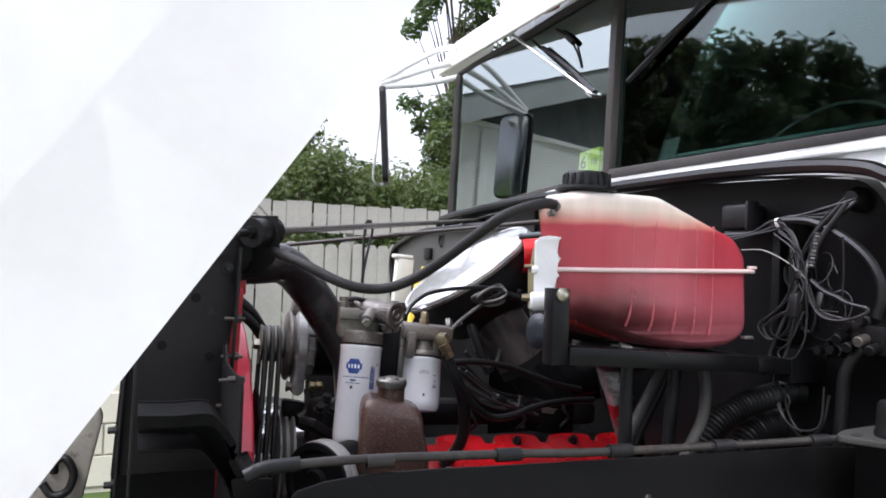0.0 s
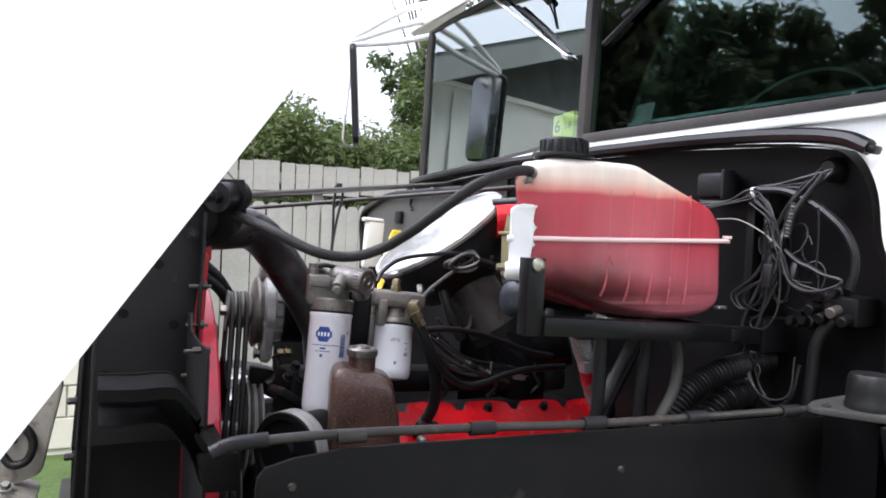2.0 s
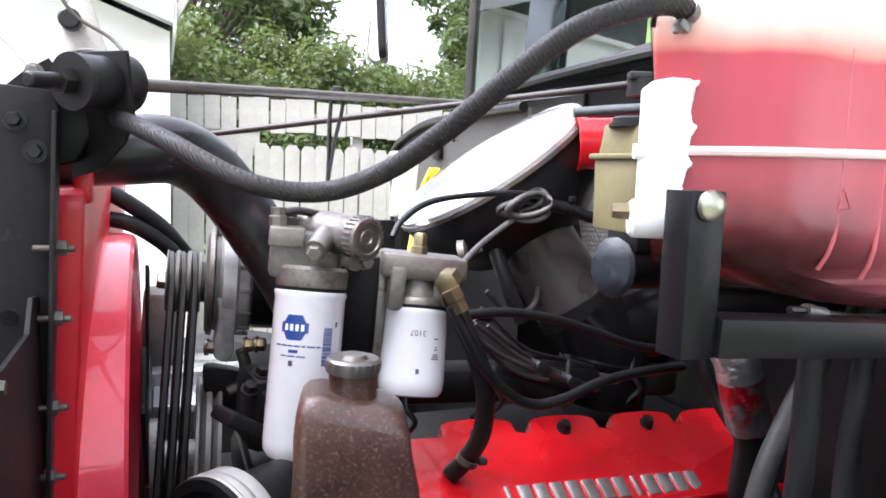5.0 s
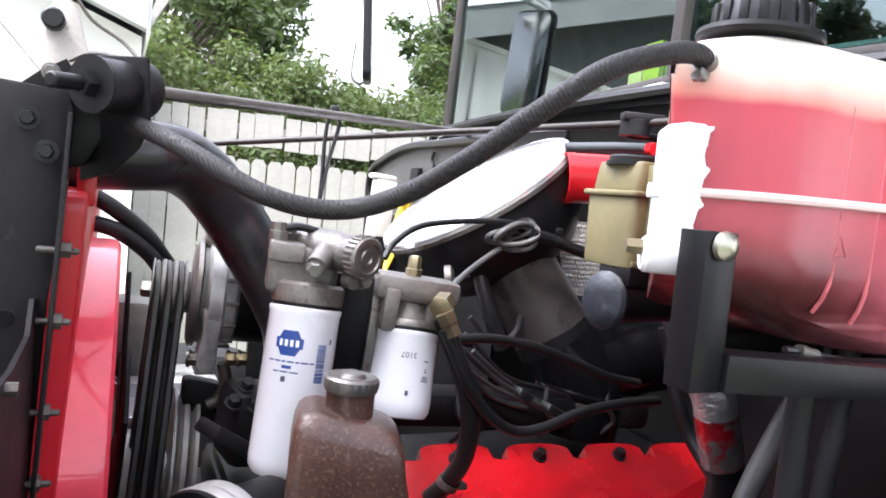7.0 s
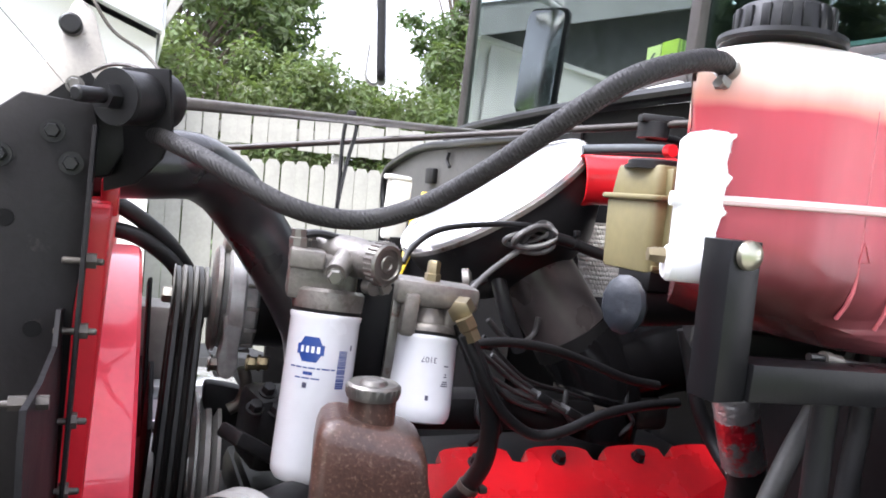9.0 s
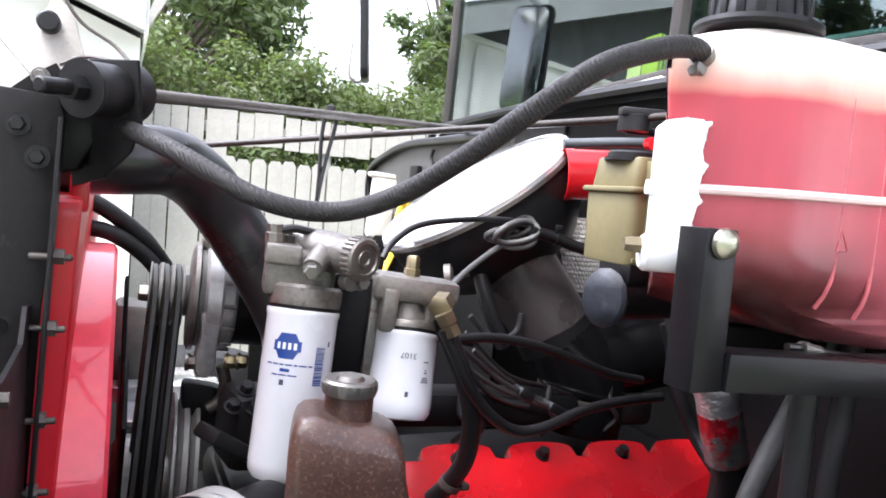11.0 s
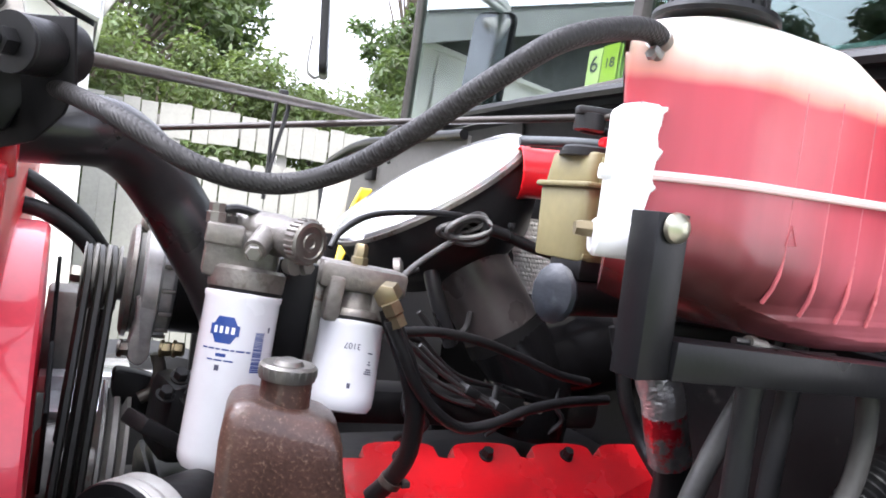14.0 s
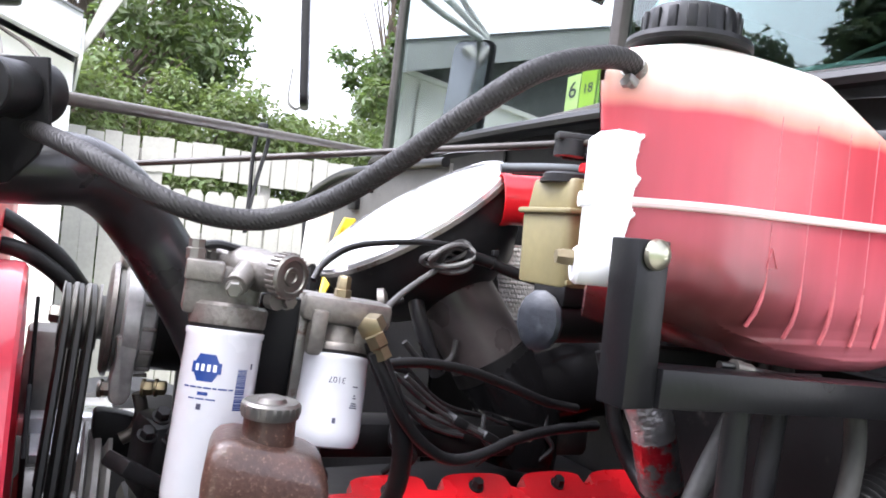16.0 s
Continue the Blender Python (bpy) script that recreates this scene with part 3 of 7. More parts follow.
ground()
house()
TREES = [
    # name, x, y, height, spread, leaf, leaves, trunk, low, size, clumps
    ("shrub", 0.55, 8.2, 3.0, 1.2, LEAFL, 13500, 0.04, 0.3, 0.047, 60),
    ("shrub", 1.6, 8.5, 2.95, 1.2, LEAFL, 13500, 0.04, 0.3, 0.047, 60),
    ("shrub", 2.7, 8.3, 2.6, 1.15, LEAFL, 13500, 0.04, 0.3, 0.047, 50),
    ("shrub", 3.8, 8.5, 2.75, 1.2, LEAF, 13500, 0.04, 0.3, 0.047, 55),
    ("shrub", 4.8, 8.4, 3.35, 1.2, LEAF, 13500, 0.04, 0.3, 0.047, 60),
    ("shrub", 6.0, 8.8, 3.7, 1.3, LEAF, 13500, 0.04, 0.3, 0.047, 60),
    ("broadleaf_tree", 0.2, 11.0, 6.8, 1.9, LEAF, 11000, 0.16, 0.28, 0.085, 60),
    ("broadleaf_tree", 1.3, 12.2, 4.3, 1.4, LEAF, 8000, 0.12, 0.25, 0.085, 44),
    ("broadleaf_tree", 3.2, 12.8, 3.2, 1.5, LEAFD, 7000, 0.12, 0.25, 0.085, 40),
    ("broadleaf_tree", 5.6, 12.0, 4.6, 1.7, LEAF, 9000, 0.12, 0.25, 0.085, 46),
    ("broadleaf_tree", 5.5, 13.0, 8.0, 1.15, LEAFD, 5500, 0.11, 0.46, 0.085, 40),
    ("broadleaf_tree", 1.7, 13.2, 7.0, 1.5, LEAFD, 6000, 0.10, 0.52, 0.085, 34),
    ("broadleaf_tree", 7.0, 12.5, 5.4, 1.6, LEAF, 6500, 0.15, 0.25, 0.085, 40),
    ("broadleaf_tree", 9.0, 12.0, 6.5, 2.4, LEAF, 8000, 0.17, 0.25, 0.1, 44),
]
for k, (nm, x, y, hh, sp, lf, nl, tr, lo, sz, cl) in enumerate(TREES):
    tree(nm, (x, y, 0), hh, sp, lf, nl, 20 + k,
         "leafy green shrub behind the board fence" if nm == "shrub" else "tall broadleaf tree behind the board fence", tr, lo, sz, cl)
# the row of trees that the windscreen mirrors
for k in range(18):
    a = radians((153.5 + (k - 15) * 3.7) if k > 14 else (150 + k * 5.2) if k < 11 else (164.5 + (k - 11) * 5.6))
    rr = 19 + 3.2 * (k % 3) + (6 if 10 < k < 15 else 0)
    tree("broadleaf_tree", (math.cos(a) * rr, math.sin(a) * rr, 0), (9.0, 8.0, 10.2, 8.6)[k % 4] + 0.4 * (k % 3), 2.5, LEAFY, 12000, 60 + k,
         "tall dark broadleaf tree across the yard", 0.25, 0.10, 0.19, 70)


# ---- the truck's cab ----
def cab():
    c = thing("truck_cab", (1.9, 1.25, 0.6), "white truck cab with a split windscreen", "truck cab")
    # cowl and side, white
    part("side_panel", slab(round_poly([(0.965, 0.5), (3.4, 0.5), (3.4, 2.75), (1.55, 2.75), (1.47, 1.88), (0.965, 1.80)], 0.03), "y", -0.33, -0.30, 0.008), CABW, c)
    line = spline([(0, 0.170, 1.26), (0, 0.170, 1.38), (0, 0.178, 1.513), (0, 0.197, 1.572), (0, 0.210, 1.648), (0, 0.240, 1.703), (0, 0.294, 1.737), (0, 0.40, 1.757)], 5)
    skin = bmesh.new()
    rows = [[skin.verts.new((x, p.y, p.z)) for p in line] for x in (0.893, 0.975)]
    for a, b in zip(range(len(line) - 1), range(1, len(line))):
        skin.faces.new((rows[0][a], rows[0][b], rows[1][b], rows[1][a]))
    bmesh.ops.solidify(skin, geom=skin.faces[:], thickness=0.003)
    part("corner_skin", skin, CABW, c)
    part("corner_panel", slab(round_poly([(-0.30, 1.30), (0.23, 1.30), (0.23, 1.785), (-0.30, 1.80)], 0.02), "x", 0.972, 0.99, 0.005), CABW, c)
    part("kick_panel", slab(round_poly([(-0.30, 0.55), (0.23, 0.55), (0.23, 1.296), (-0.30, 1.296)], 0.02), "x", 0.974, 0.99, 0.005), FIRE, c, "dirty black lower panel")
    part("side_panel", slab([(0.985, 0.5), (3.4, 0.5), (3.4, 2.60), (1.10, 2.42), (1.035, 2.36), (0.995, 1.74)], "y", 2.228, 2.245, 0.003), CABIN, c, "lined cab side")
    part("door_pillar", slab(round_poly([(1.0, 0.6), (1.34, 0.6), (1.34, 2.50), (1.12, 2.42), (1.05, 2.36), (1.01, 1.74)], 0.02), "y", 2.248, 2.262, 0.004), CABW, c)
    part("door_skin", slab(round_poly([(1.345, 0.6), (2.5, 0.6), (2.5, 1.70), (1.345, 1.70)], 0.02), "y", 2.248, 2.268, 0.004), CABW, c)
    part("door_pane", slab(round_poly([(1.37, 1.72), (2.45, 1.72), (2.45, 2.42), (1.37, 2.42)], 0.05), "y", 2.249, 2.255), GLASS, c, "dark side window")
    part("door_top", slab([(1.345, 2.44), (2.5, 2.44), (2.5, 2.60), (1.345, 2.53)], "y", 2.248, 2.262, 0.003), CABW, c)
    top = bmesh.new()
    rows = [[top.verts.new(p) for p in row] for row in (
        [(0.975, -0.30, 1.712), (0.975, 1.29, 1.70), (0.972, 2.30, 1.66)],
        [(0.985, -0.30, 1.812), (0.985, 1.29, 1.782), (0.975, 2.30, 1.725)],
        [(1.59, -0.30, 1.897), (1.10, 1.29, 1.815), (0.985, 2.30, 1.728)],
        [(1.75, -0.30, 1.892), (1.55, 1.29, 1.80), (1.50, 2.30, 1.72)])]
    for a, b in zip(rows, rows[1:]):
        for k in range(2):
            top.faces.new((a[k], a[k + 1], b[k + 1], b[k]))
    bmesh.ops.solidify(top, geom=top.faces[:], thickness=0.004)
    part("cowl", top, CABW, c)
    part("roof", slab(round_poly([(1.22, 2.50), (1.32, 2.70), (3.4, 2.76), (3.4, 2.70), (1.36, 2.64), (1.26, 2.50)], 0.02), "y", -0.32, 2.25, 0.004), CABW, c)
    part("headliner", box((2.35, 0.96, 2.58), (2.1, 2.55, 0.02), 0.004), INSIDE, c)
    part("back_wall", box((3.36, 0.96, 1.65), (0.04, 2.56, 2.2), 0.005), CABIN, c)
    part("floor_pan", box((2.2, 0.96, 0.62), (2.3, 2.5, 0.05), 0.005), CABIN, c)
    part("lining", slab([(1.0, 0.66), (1.04, 0.66), (1.04, 1.69), (1.0, 1.69)], "y", -0.29, 2.22), CABIN, c)
    part("side_lining", slab([(1.05, 0.6), (3.36, 0.6), (3.36, 2.66), (1.40, 2.66), (1.05, 1.8)], "y", -0.298, -0.285), CABIN, c)
    part("dashboard", slab(round_poly([(1.50, 1.55), (1.50, 1.80), (1.62, 1.78), (1.70, 1.62), (1.68, 1.45)], 0.03), "y", 0.18, 2.28, 0.006), DASH, c)
    part("side_header", slab([(1.12, 2.40), (3.36, 2.45), (3.36, 2.71), (1.34, 2.66), (1.24, 2.52)], "y", 2.212, 2.226, 0.002), CABIN, c)
    part("seat_back", slab(round_poly([(2.2, 1.0), (2.45, 1.0), (2.55, 1.9), (2.4, 1.95)], 0.05), "y", 0.4, 0.95, 0.02), CABIN, c)
    return c


cab()

BB, BT = V(1.112, 1.29, 1.835), V(1.128, 1.285, 2.44)          # centre bar, foot and head
NB, NT = V(1.45, 0.20, 1.90), V(1.4639, 0.20, 2.48)          # near end
FB, FT = V(0.985, 2.22, 1.742), V(0.9999, 2.22, 2.33)           # far end


def pane(a, b, c, d, thick=0.006):
    bm = bmesh.new()
    n = (b - a).cross(d - a).normalized() * thick
    lo = [bm.verts.new(p) for p in (a, b, c, d)]
    hi = [bm.verts.new(p + n) for p in (a, b, c, d)]
    bm.faces.new(lo)
    bm.faces.new(hi[::-1])
    for k in range(4):
        bm.faces.new((lo[k], hi[k], hi[(k + 1) % 4], lo[(k + 1) % 4]))
    return bm


def windscreen():
    w = thing("windscreen", tuple(BB), "two-piece truck windscreen with a grey centre bar", "windscreen")
    g1 = part("pane", pane(BB, NB, NT, BT), GLASSD, w, "dark tinted glass mirroring trees and sky")
    g2 = part("pane", pane(FB, BB, BT, FT), GLASS, w, "tinted glass mirroring the house")
    for g in (g1, g2):
        g.visible_shadow = False
    off = V(-0.012, 0, 0)
    part("centre_bar", bar(BB + off, BT + off, 0.034, 0.03, 0.006, up=(1, 0, 0)), TRIM, w)
    part("frame", tube([FB + off, FB.lerp(FT, 0.5) + off, FT + off - V(0, 0, 0.03), FT + off + V(0.02, -0.05, 0.02), FT.lerp(BT, 0.5) + off, BT + off], 0.013, 8, 4), TRIM, w)
    part("frame", bar(FB + off, BB + off, 0.03, 0.026, 0.006), TRIM, w)
    part("frame", bar(BB + off, NB + off, 0.034, 0.036, 0.006), TRIM, w)
    part("frame", bar(BB + V(-0.035, 0, -0.026), NB + V(-0.035, 0, -0.026), 0.03, 0.02, 0.006), TRIM, w)
    part("frame", bar(FB + V(-0.034, 0, -0.012), BB + V(-0.034, 0, -0.012), 0.024, 0.010, 0.004), WHITEP, w, "pale gasket strip")


windscreen()


def dash_top():
    d = thing("dash_top", (1.35, 0.75, 1.84), "pale teal dashboard top behind the windscreen", "dashboard")
    bm = bmesh.new()
    rows = []
    for k in range(9):
        p = BB.lerp(NB, k / 8)
        rows.append([bm.verts.new(p + V(dx, 0, dz)) for dx, dz in ((0.025, 0.014), (0.05, 0.030), (0.09, 0.034), (0.16, 0.016), (0.18, -0.03))])
    for a, b in zip(rows, rows[1:]):
        for k in range(4):
            bm.faces.new((a[k], a[k + 1], b[k + 1], b[k]))
    bmesh.ops.solidify(bm, geom=bm.faces[:], thickness=0.004)
    part("pad", bm, DASH, d)
    part("edge", bar(BB + V(0.016, 0, 0.034), NB + V(0.016, 0, 0.034), 0.004, 0.009, 0.001), DASHEDGE, d, "pale teal edge strip")


dash_top()


def sticker():
    u = (BB - FB).normalized()
    up = (FT - FB).normalized()
    n = u.cross(up).normalized()
    if n.x > 0:
        n = -n
    s = thing("inspection_sticker", (1.06, 1.33, 1.9), "lime green dated sticker inside the windscreen corner", "sticker")
    o = FB.lerp(BB, 0.90) + (FT - FB).normalized() * 0.023
    z = (BT - BB).normalized()
    for k, (dx, wd) in enumerate(((-0.046, 0.042), (0.002, 0.048))):
        c = o + u * (dx + 0.01) + z * (0.036 + 0.002 * k) + n * 0.004
        m = Matrix((u, z, u.cross(z))).transposed().to_4x4()
        m.translation = c
        bm = box((0, 0, 0), (wd, 0.086, 0.0008), 0)
        bmesh.ops.transform(bm, matrix=m, verts=bm.verts)
        part("label", bm, PAPER2 if k == 0 else STICK, s)
        mt = m.copy()
        mt.translation = c + n * 0.0012 + z * 0.006 * (1 - k)
        letters("6" if k == 0 else "18", 0.055 if k == 0 else 0.032, 0.0003, mt, INK, s)
    return s


PAPER2 = material("pale_lime_label", (0.74, 0.80, 0.42), 0.5, var=0.06, bump=0)
sticker()


def wipers():
    for arm, blade, chrome in (((((0.983, 1.928, 2.495), (1.032, 1.675, 2.311), (1.096, 1.369, 2.093))), (((1.056, 1.644, 2.314), (1.077, 1.508, 2.215), (1.097, 1.379, 2.109))), CHROME), (((1.225, 0.90, 2.36), (1.178, 1.04, 2.265), (1.135, 1.165, 2.175)), ((1.205, 0.95, 2.33), (1.155, 1.09, 2.215), (1.108, 1.222, 2.109)), BLACK)):
        w = thing("wiper", arm[0], "windscreen wiper hung from above the glass", "wiper", "wipers")
        part("arm", tube(arm, 0.006, 8, 4), chrome, w, "chromed arm" if chrome is CHROME else "black arm")
        a, b = Vector(arm[1]), Vector(arm[2])
        part("clip", bar(b - (b - a).normalized() * 0.035 + V(-0.004, 0, 0), b + V(-0.004, 0, 0), 0.022, 0.016, 0.004), chrome, w)
        part("blade", tube(blade, 0.008, 6, 4), RUBBER, w)
        if chrome is CHROME:
            part("ring", tube([(0.995, 1.904, 2.458), (0.997, 1.881, 2.410), (1.007, 1.799, 2.389), (1.016, 1.742, 2.410), (1.017, 1.736, 2.438)], 0.0025, 6, 4), STEEL, w, "loose wire ring")
    n = thing("washer_nozzle", (1.1, 1.36, 2.3), "black washer nozzle and thin hose on the windscreen", "nozzle")
    part("nozzle", tube([(1.067, 1.570, 2.353), (1.074, 1.517, 2.322), (1.078, 1.480, 2.290)], 0.010, 8, 4), RUBBER, n)
    part("hose", tube([(1.082, 1.487, 2.292), (1.089, 1.465, 2.247), (1.092, 1.448, 2.203)], 0.0035, 7, 5), RUBBER, n)


wipers()


def visor():
    v = thing("sun_visor", (1.0, 1.25, 2.4), "cream white sun visor over the windscreen", "visor")
    prof = [(0.970, 2.372), (0.968, 2.40), (1.05, 2.535), (1.26, 2.62), (1.26, 2.59), (1.075, 2.49), (1.01, 2.395)]
    part("shell", slab(round_poly(prof, 0.01, 3), "y", -0.2, 2.40, 0.003), VISORM, v)
    part("end_cap", slab(round_poly([(0.970, 2.372), (1.05, 2.53), (1.26, 2.61), (1.2, 2.46), (1.05, 2.385)], 0.01, 3), "y", 2.395, 2.42, 0.004), VISORM, v)
    part("marker_lamp", lathe((1.124, 1.750, 2.513), (-0.4, 0, 1), [(0, -0.03), (0.045, -0.03), (0.045, 0.02), (0.03, 0.04), (0, 0.045)], 18), REDPL, v, "red roof marker lamp")


visor()


def plate_at(c, w, h, thick, turn):
    """An upright plate with well rounded corners."""
    bm = slab(round_poly([(-w / 2, -h / 2), (w / 2, -h / 2), (w / 2, h / 2), (-w / 2, h / 2)], 0.035, 6), "x", -thick / 2, thick / 2, min(0.008, thick * 0.3))
    bmesh.ops.transform(bm, matrix=pose(*c, *turn), verts=bm.verts)
    return bm


def side_mirror():
    m = thing("side_mirror", (0.67, 2.2, 2.05), "tall side mirror on white tube arms, seen edge on", "mirror")
    turn = (0, -4, -19)
    part("housing", plate_at((0.6699, 2.2037, 2.0473), 0.158, 0.38, 0.026, turn), BLACK, m, "black and white speckled housing")
    part("mirror_glass", plate_at((0.6847, 2.2074, 2.0473), 0.142, 0.362, 0.004, turn), CHROME, m)
    part("bracket", tube([(0.63, 2.1851, 1.9685), (0.6254, 2.1851, 1.8758), (0.6486, 2.1851, 1.8499), (0.6671, 2.1944, 1.8573)], 0.0055, 8, 5), STEEL, m)
    top = V(0.6346, 2.1851, 2.2466)
    part("arm", tube([top, (0.85, 2.22, 2.345), (1.03, 2.30, 2.42)], 0.0135, 10, 4), WHITEP, m)
    part("arm", tube([top - V(0, 0, 0.01), (0.85, 2.22, 2.285), (1.03, 2.24, 2.345)], 0.0125, 10, 4), WHITEP, m)
    part("arm", tube([top + V(0, 0, 0.01), (0.88, 2.22, 2.42), (1.06, 2.34, 2.50)], 0.0125, 10, 4), WHITEP, m)
    part("stem", tube([top, top + V(0.008, 0, -0.09), (0.63, 2.1851, 1.9685)], 0.0065, 8, 4), WHITEP, m)


side_mirror()


WHEELM = material("grey_wheel_rim", (0.62, 0.66, 0.66), 0.45, var=0.15)


def steering_wheel():
    s = thing("steering_wheel", (1.75, 0.75, 1.78), "grey-rimmed steering wheel inside the cab", "steering wheel")
    c, ax = V(1.62, 1.03, 1.815), V(-0.90, 0, 0.44).normalized()
    x, y, _ = frame_of(ax)
    ring = [c + (x * math.cos(k * math.pi / 16) + y * math.sin(k * math.pi / 16)) * 0.30 for k in range(33)]
    part("rim", tube(ring, 0.0055, 8, 1, False), WHEELM, s)
    part("column", cyl(c, c - ax * 0.35, 0.03), INSIDE, s)


steering_wheel()
card = solo("paper_card", box((1.185, 1.125, 1.90), (0.002, 0.080, 0.07), 0, (0, 14, 0)), PAPER, "pale paper card propped behind the windscreen", "card")


def firewall():
    f = thing("firewall", (0.95, 1.2, 1.2), "black firewall of the engine bay with a rubber hood seal", "firewall", kind="structure")
    out = [(0.180, 0.62), (0.180, 1.38), (0.188, 1.513), (0.207, 1.569), (0.220, 1.642), (0.2485, 1.693), (0.298, 1.722), (0.42, 1.738), (0.75, 1.752), (1.4, 1.75), (2.0, 1.72), (2.10, 1.68), (2.16, 1.55), (2.17, 0.62)]
    part("panel", slab(out, "x", 0.945, 0.965, 0), FIRE, f)
    part("dusty_panel", slab(round_poly([(1.45, 1.50), (2.12, 1.50), (2.12, 1.62), (2.06, 1.70), (1.45, 1.73)], 0.02), "x", 0.938, 0.944), DUST, f, "dusty grey panel")
    far = [(2.314, 1.465), (2.33, 1.531), (2.32, 1.585), (2.279, 1.612), (2.2, 1.632), (2.078, 1.656), (1.944, 1.668), (1.783, 1.669), (1.611, 1.671), (1.399, 1.671), (1.399, 1.465)]
    part("far_panel", slab(far, "x", 0.773, 0.781), DUST, f, "dusty grey far end of the bay")
    part("far_kick", slab([(2.304, 0.7), (2.314, 1.463), (1.399, 1.463), (1.399, 0.7)], "x", 0.773, 0.781), FIRE, f, "black lower panel")
    part("far_seal", tube([(0.762, y, z) for y, z in [(2.304, 1.0), (2.309, 1.417)] + far[1:-1]], 0.0115, 10, 5), SEAL, f, "black rubber edging")
    part("panel_bracket", box((0.766, 1.924, 1.584), (0.016, 0.06, 0.044), 0.005), DULL, f)
    part("panel_bracket", tube([(0.766, 1.81, 1.649), (0.764, 1.815, 1.627), (0.766, 1.802, 1.61)], 0.005, 8, 4), RUBBER, f)
    part("panel_bracket", box((0.925, 1.62, 1.62), (0.03, 0.10, 0.05), 0.006), DULL, f)
    part("panel_bracket", box((0.925, 1.80, 1.58), (0.03, 0.05, 0.09), 0.006), DULL, f)
    skin = bmesh.new()
    line = spline([(0, y, z) for y, z in out[:-1]], 4)
    rows = [[skin.verts.new((x, p.y, p.z)) for p in line] for x in (0.89, 0.955)]
    for k in range(len(line) - 1):
        skin.faces.new((rows[0][k], rows[0][k + 1], rows[1][k + 1], rows[1][k]))
    bmesh.ops.solidify(skin, geom=skin.faces[:], thickness=0.006)
    part("shroud_lip", skin, FIRE, f)
    part("hood_seal", tube([(0.885, y, z) for y, z in ((0.222, 1.716), (0.268, 1.735), (0.36, 1.748), (0.51, 1.756), (0.75, 1.760), (1.4, 1.757), (2.0, 1.733), (2.12, 1.70), (2.18, 1.56), (2.185, 1.42))], 0.013, 8, 6), SEAL, f, "glossy black rubber seal")
    part("seal_flap", box((0.888, 0.245, 1.722), (0.02, 0.075, 0.014), 0.004, (18, 0, 0)), SEAL, f)
    part("vertical_rib", box((0.925, 0.43, 1.45), (0.04, 0.012, 0.42), 0.003), FIRE, f)
    part("vertical_rib", box((0.925, 0.47, 1.45), (0.03, 0.02, 0.42), 0.003), FIRE, f)
    bx = part("relay_box", box((0.915, 0.560, 1.668), (0.05, 0.070, 0.050), 0.008), BLACK, f, "small black box")
    part("clip", box((0.900, 0.521, 1.668), (0.03, 0.007, 0.058), 0.002), BLACK, bx)
    part("edge_strip", box((1.02, 0.75, 1.80), (0.10, 1.1, 0.01), 0.003, (0, -17, 0)), CABW, f)


firewall()


# ---- the hood, tilted forward ----
def hood():
    h = thing("hood", (-0.6, -0.1, 1.4), "white truck hood tilted open, its side panel up close", "hood")
    def edge(x):
        return 1.782 + 1.436 * x
    bm = bmesh.new()
    n = 24
    rows = []
    for i in range(n + 1):
        x = -0.95 + 1.5 * i / n
        top = [(x, edge(x))]
        rows.append([bm.verts.new((x + dx, -0.10 - 0.05 * (1 - math.exp(-s * 3)), edge(x) + dz)) for s, dx, dz in
                     [(q / 10, -0.9 * q / 10, 0.64 * q / 10) for q in range(11)]])
    for a, b in zip(rows, rows[1:]):
        for k in range(10):
            bm.faces.new((a[k], a[k + 1], b[k + 1], b[k]))
    bmesh.ops.solidify(bm, geom=bm.faces[:], thickness=0.006)
    part("side_panel", bm, HOOD, h)
    for y in (-0.12, 2.52):
        part("cheek", slab([(-1.87, 1.06), (-1.22, 2.02), (-0.86, 1.78), (-1.40, 0.80)], "y", y - 0.012, y), HOOD, h)
    top = slab([(-1.885, 1.05), (-1.235, 2.03), (-1.22, 2.02), (-1.87, 1.04)], "y", -0.14, 2.54, 0.004)
    part("top_panel", top, HOOD, h)
    part("nose_panel", bar((-1.75, -0.12, 1.15), (-1.75, 2.55, 1.15), 0.05, 0.5, 0.02), HOOD, h)
    part("lower_stay", bar((-1.80, -0.10, 1.20), (-0.9, -0.12, 0.62), 0.10, 0.012, 0.003), HOOD, h)
    part("hinge_leg", bar((-1.70, 0.85, 1.0), (-1.15, 0.85, 0.6), 0.06, 0.06, 0.005), BAREST, h)


hood()
BRACKM = material("glossy_black_bracket_paint", (0.006, 0.006, 0.0068), 0.3, var=0.3, spec=0.24, spot=(0.05, 0.048, 0.045), spot_at=0.7, spot_scale=30)


# ---- engine bay ----
WEB = [(0.77, 1.397), (0.712, 1.405), (0.690, 1.377), (0.580, 1.376), (0.490, 1.384), (0.484, 1.366), (0.484, 1.02), (0.77, 1.02)]


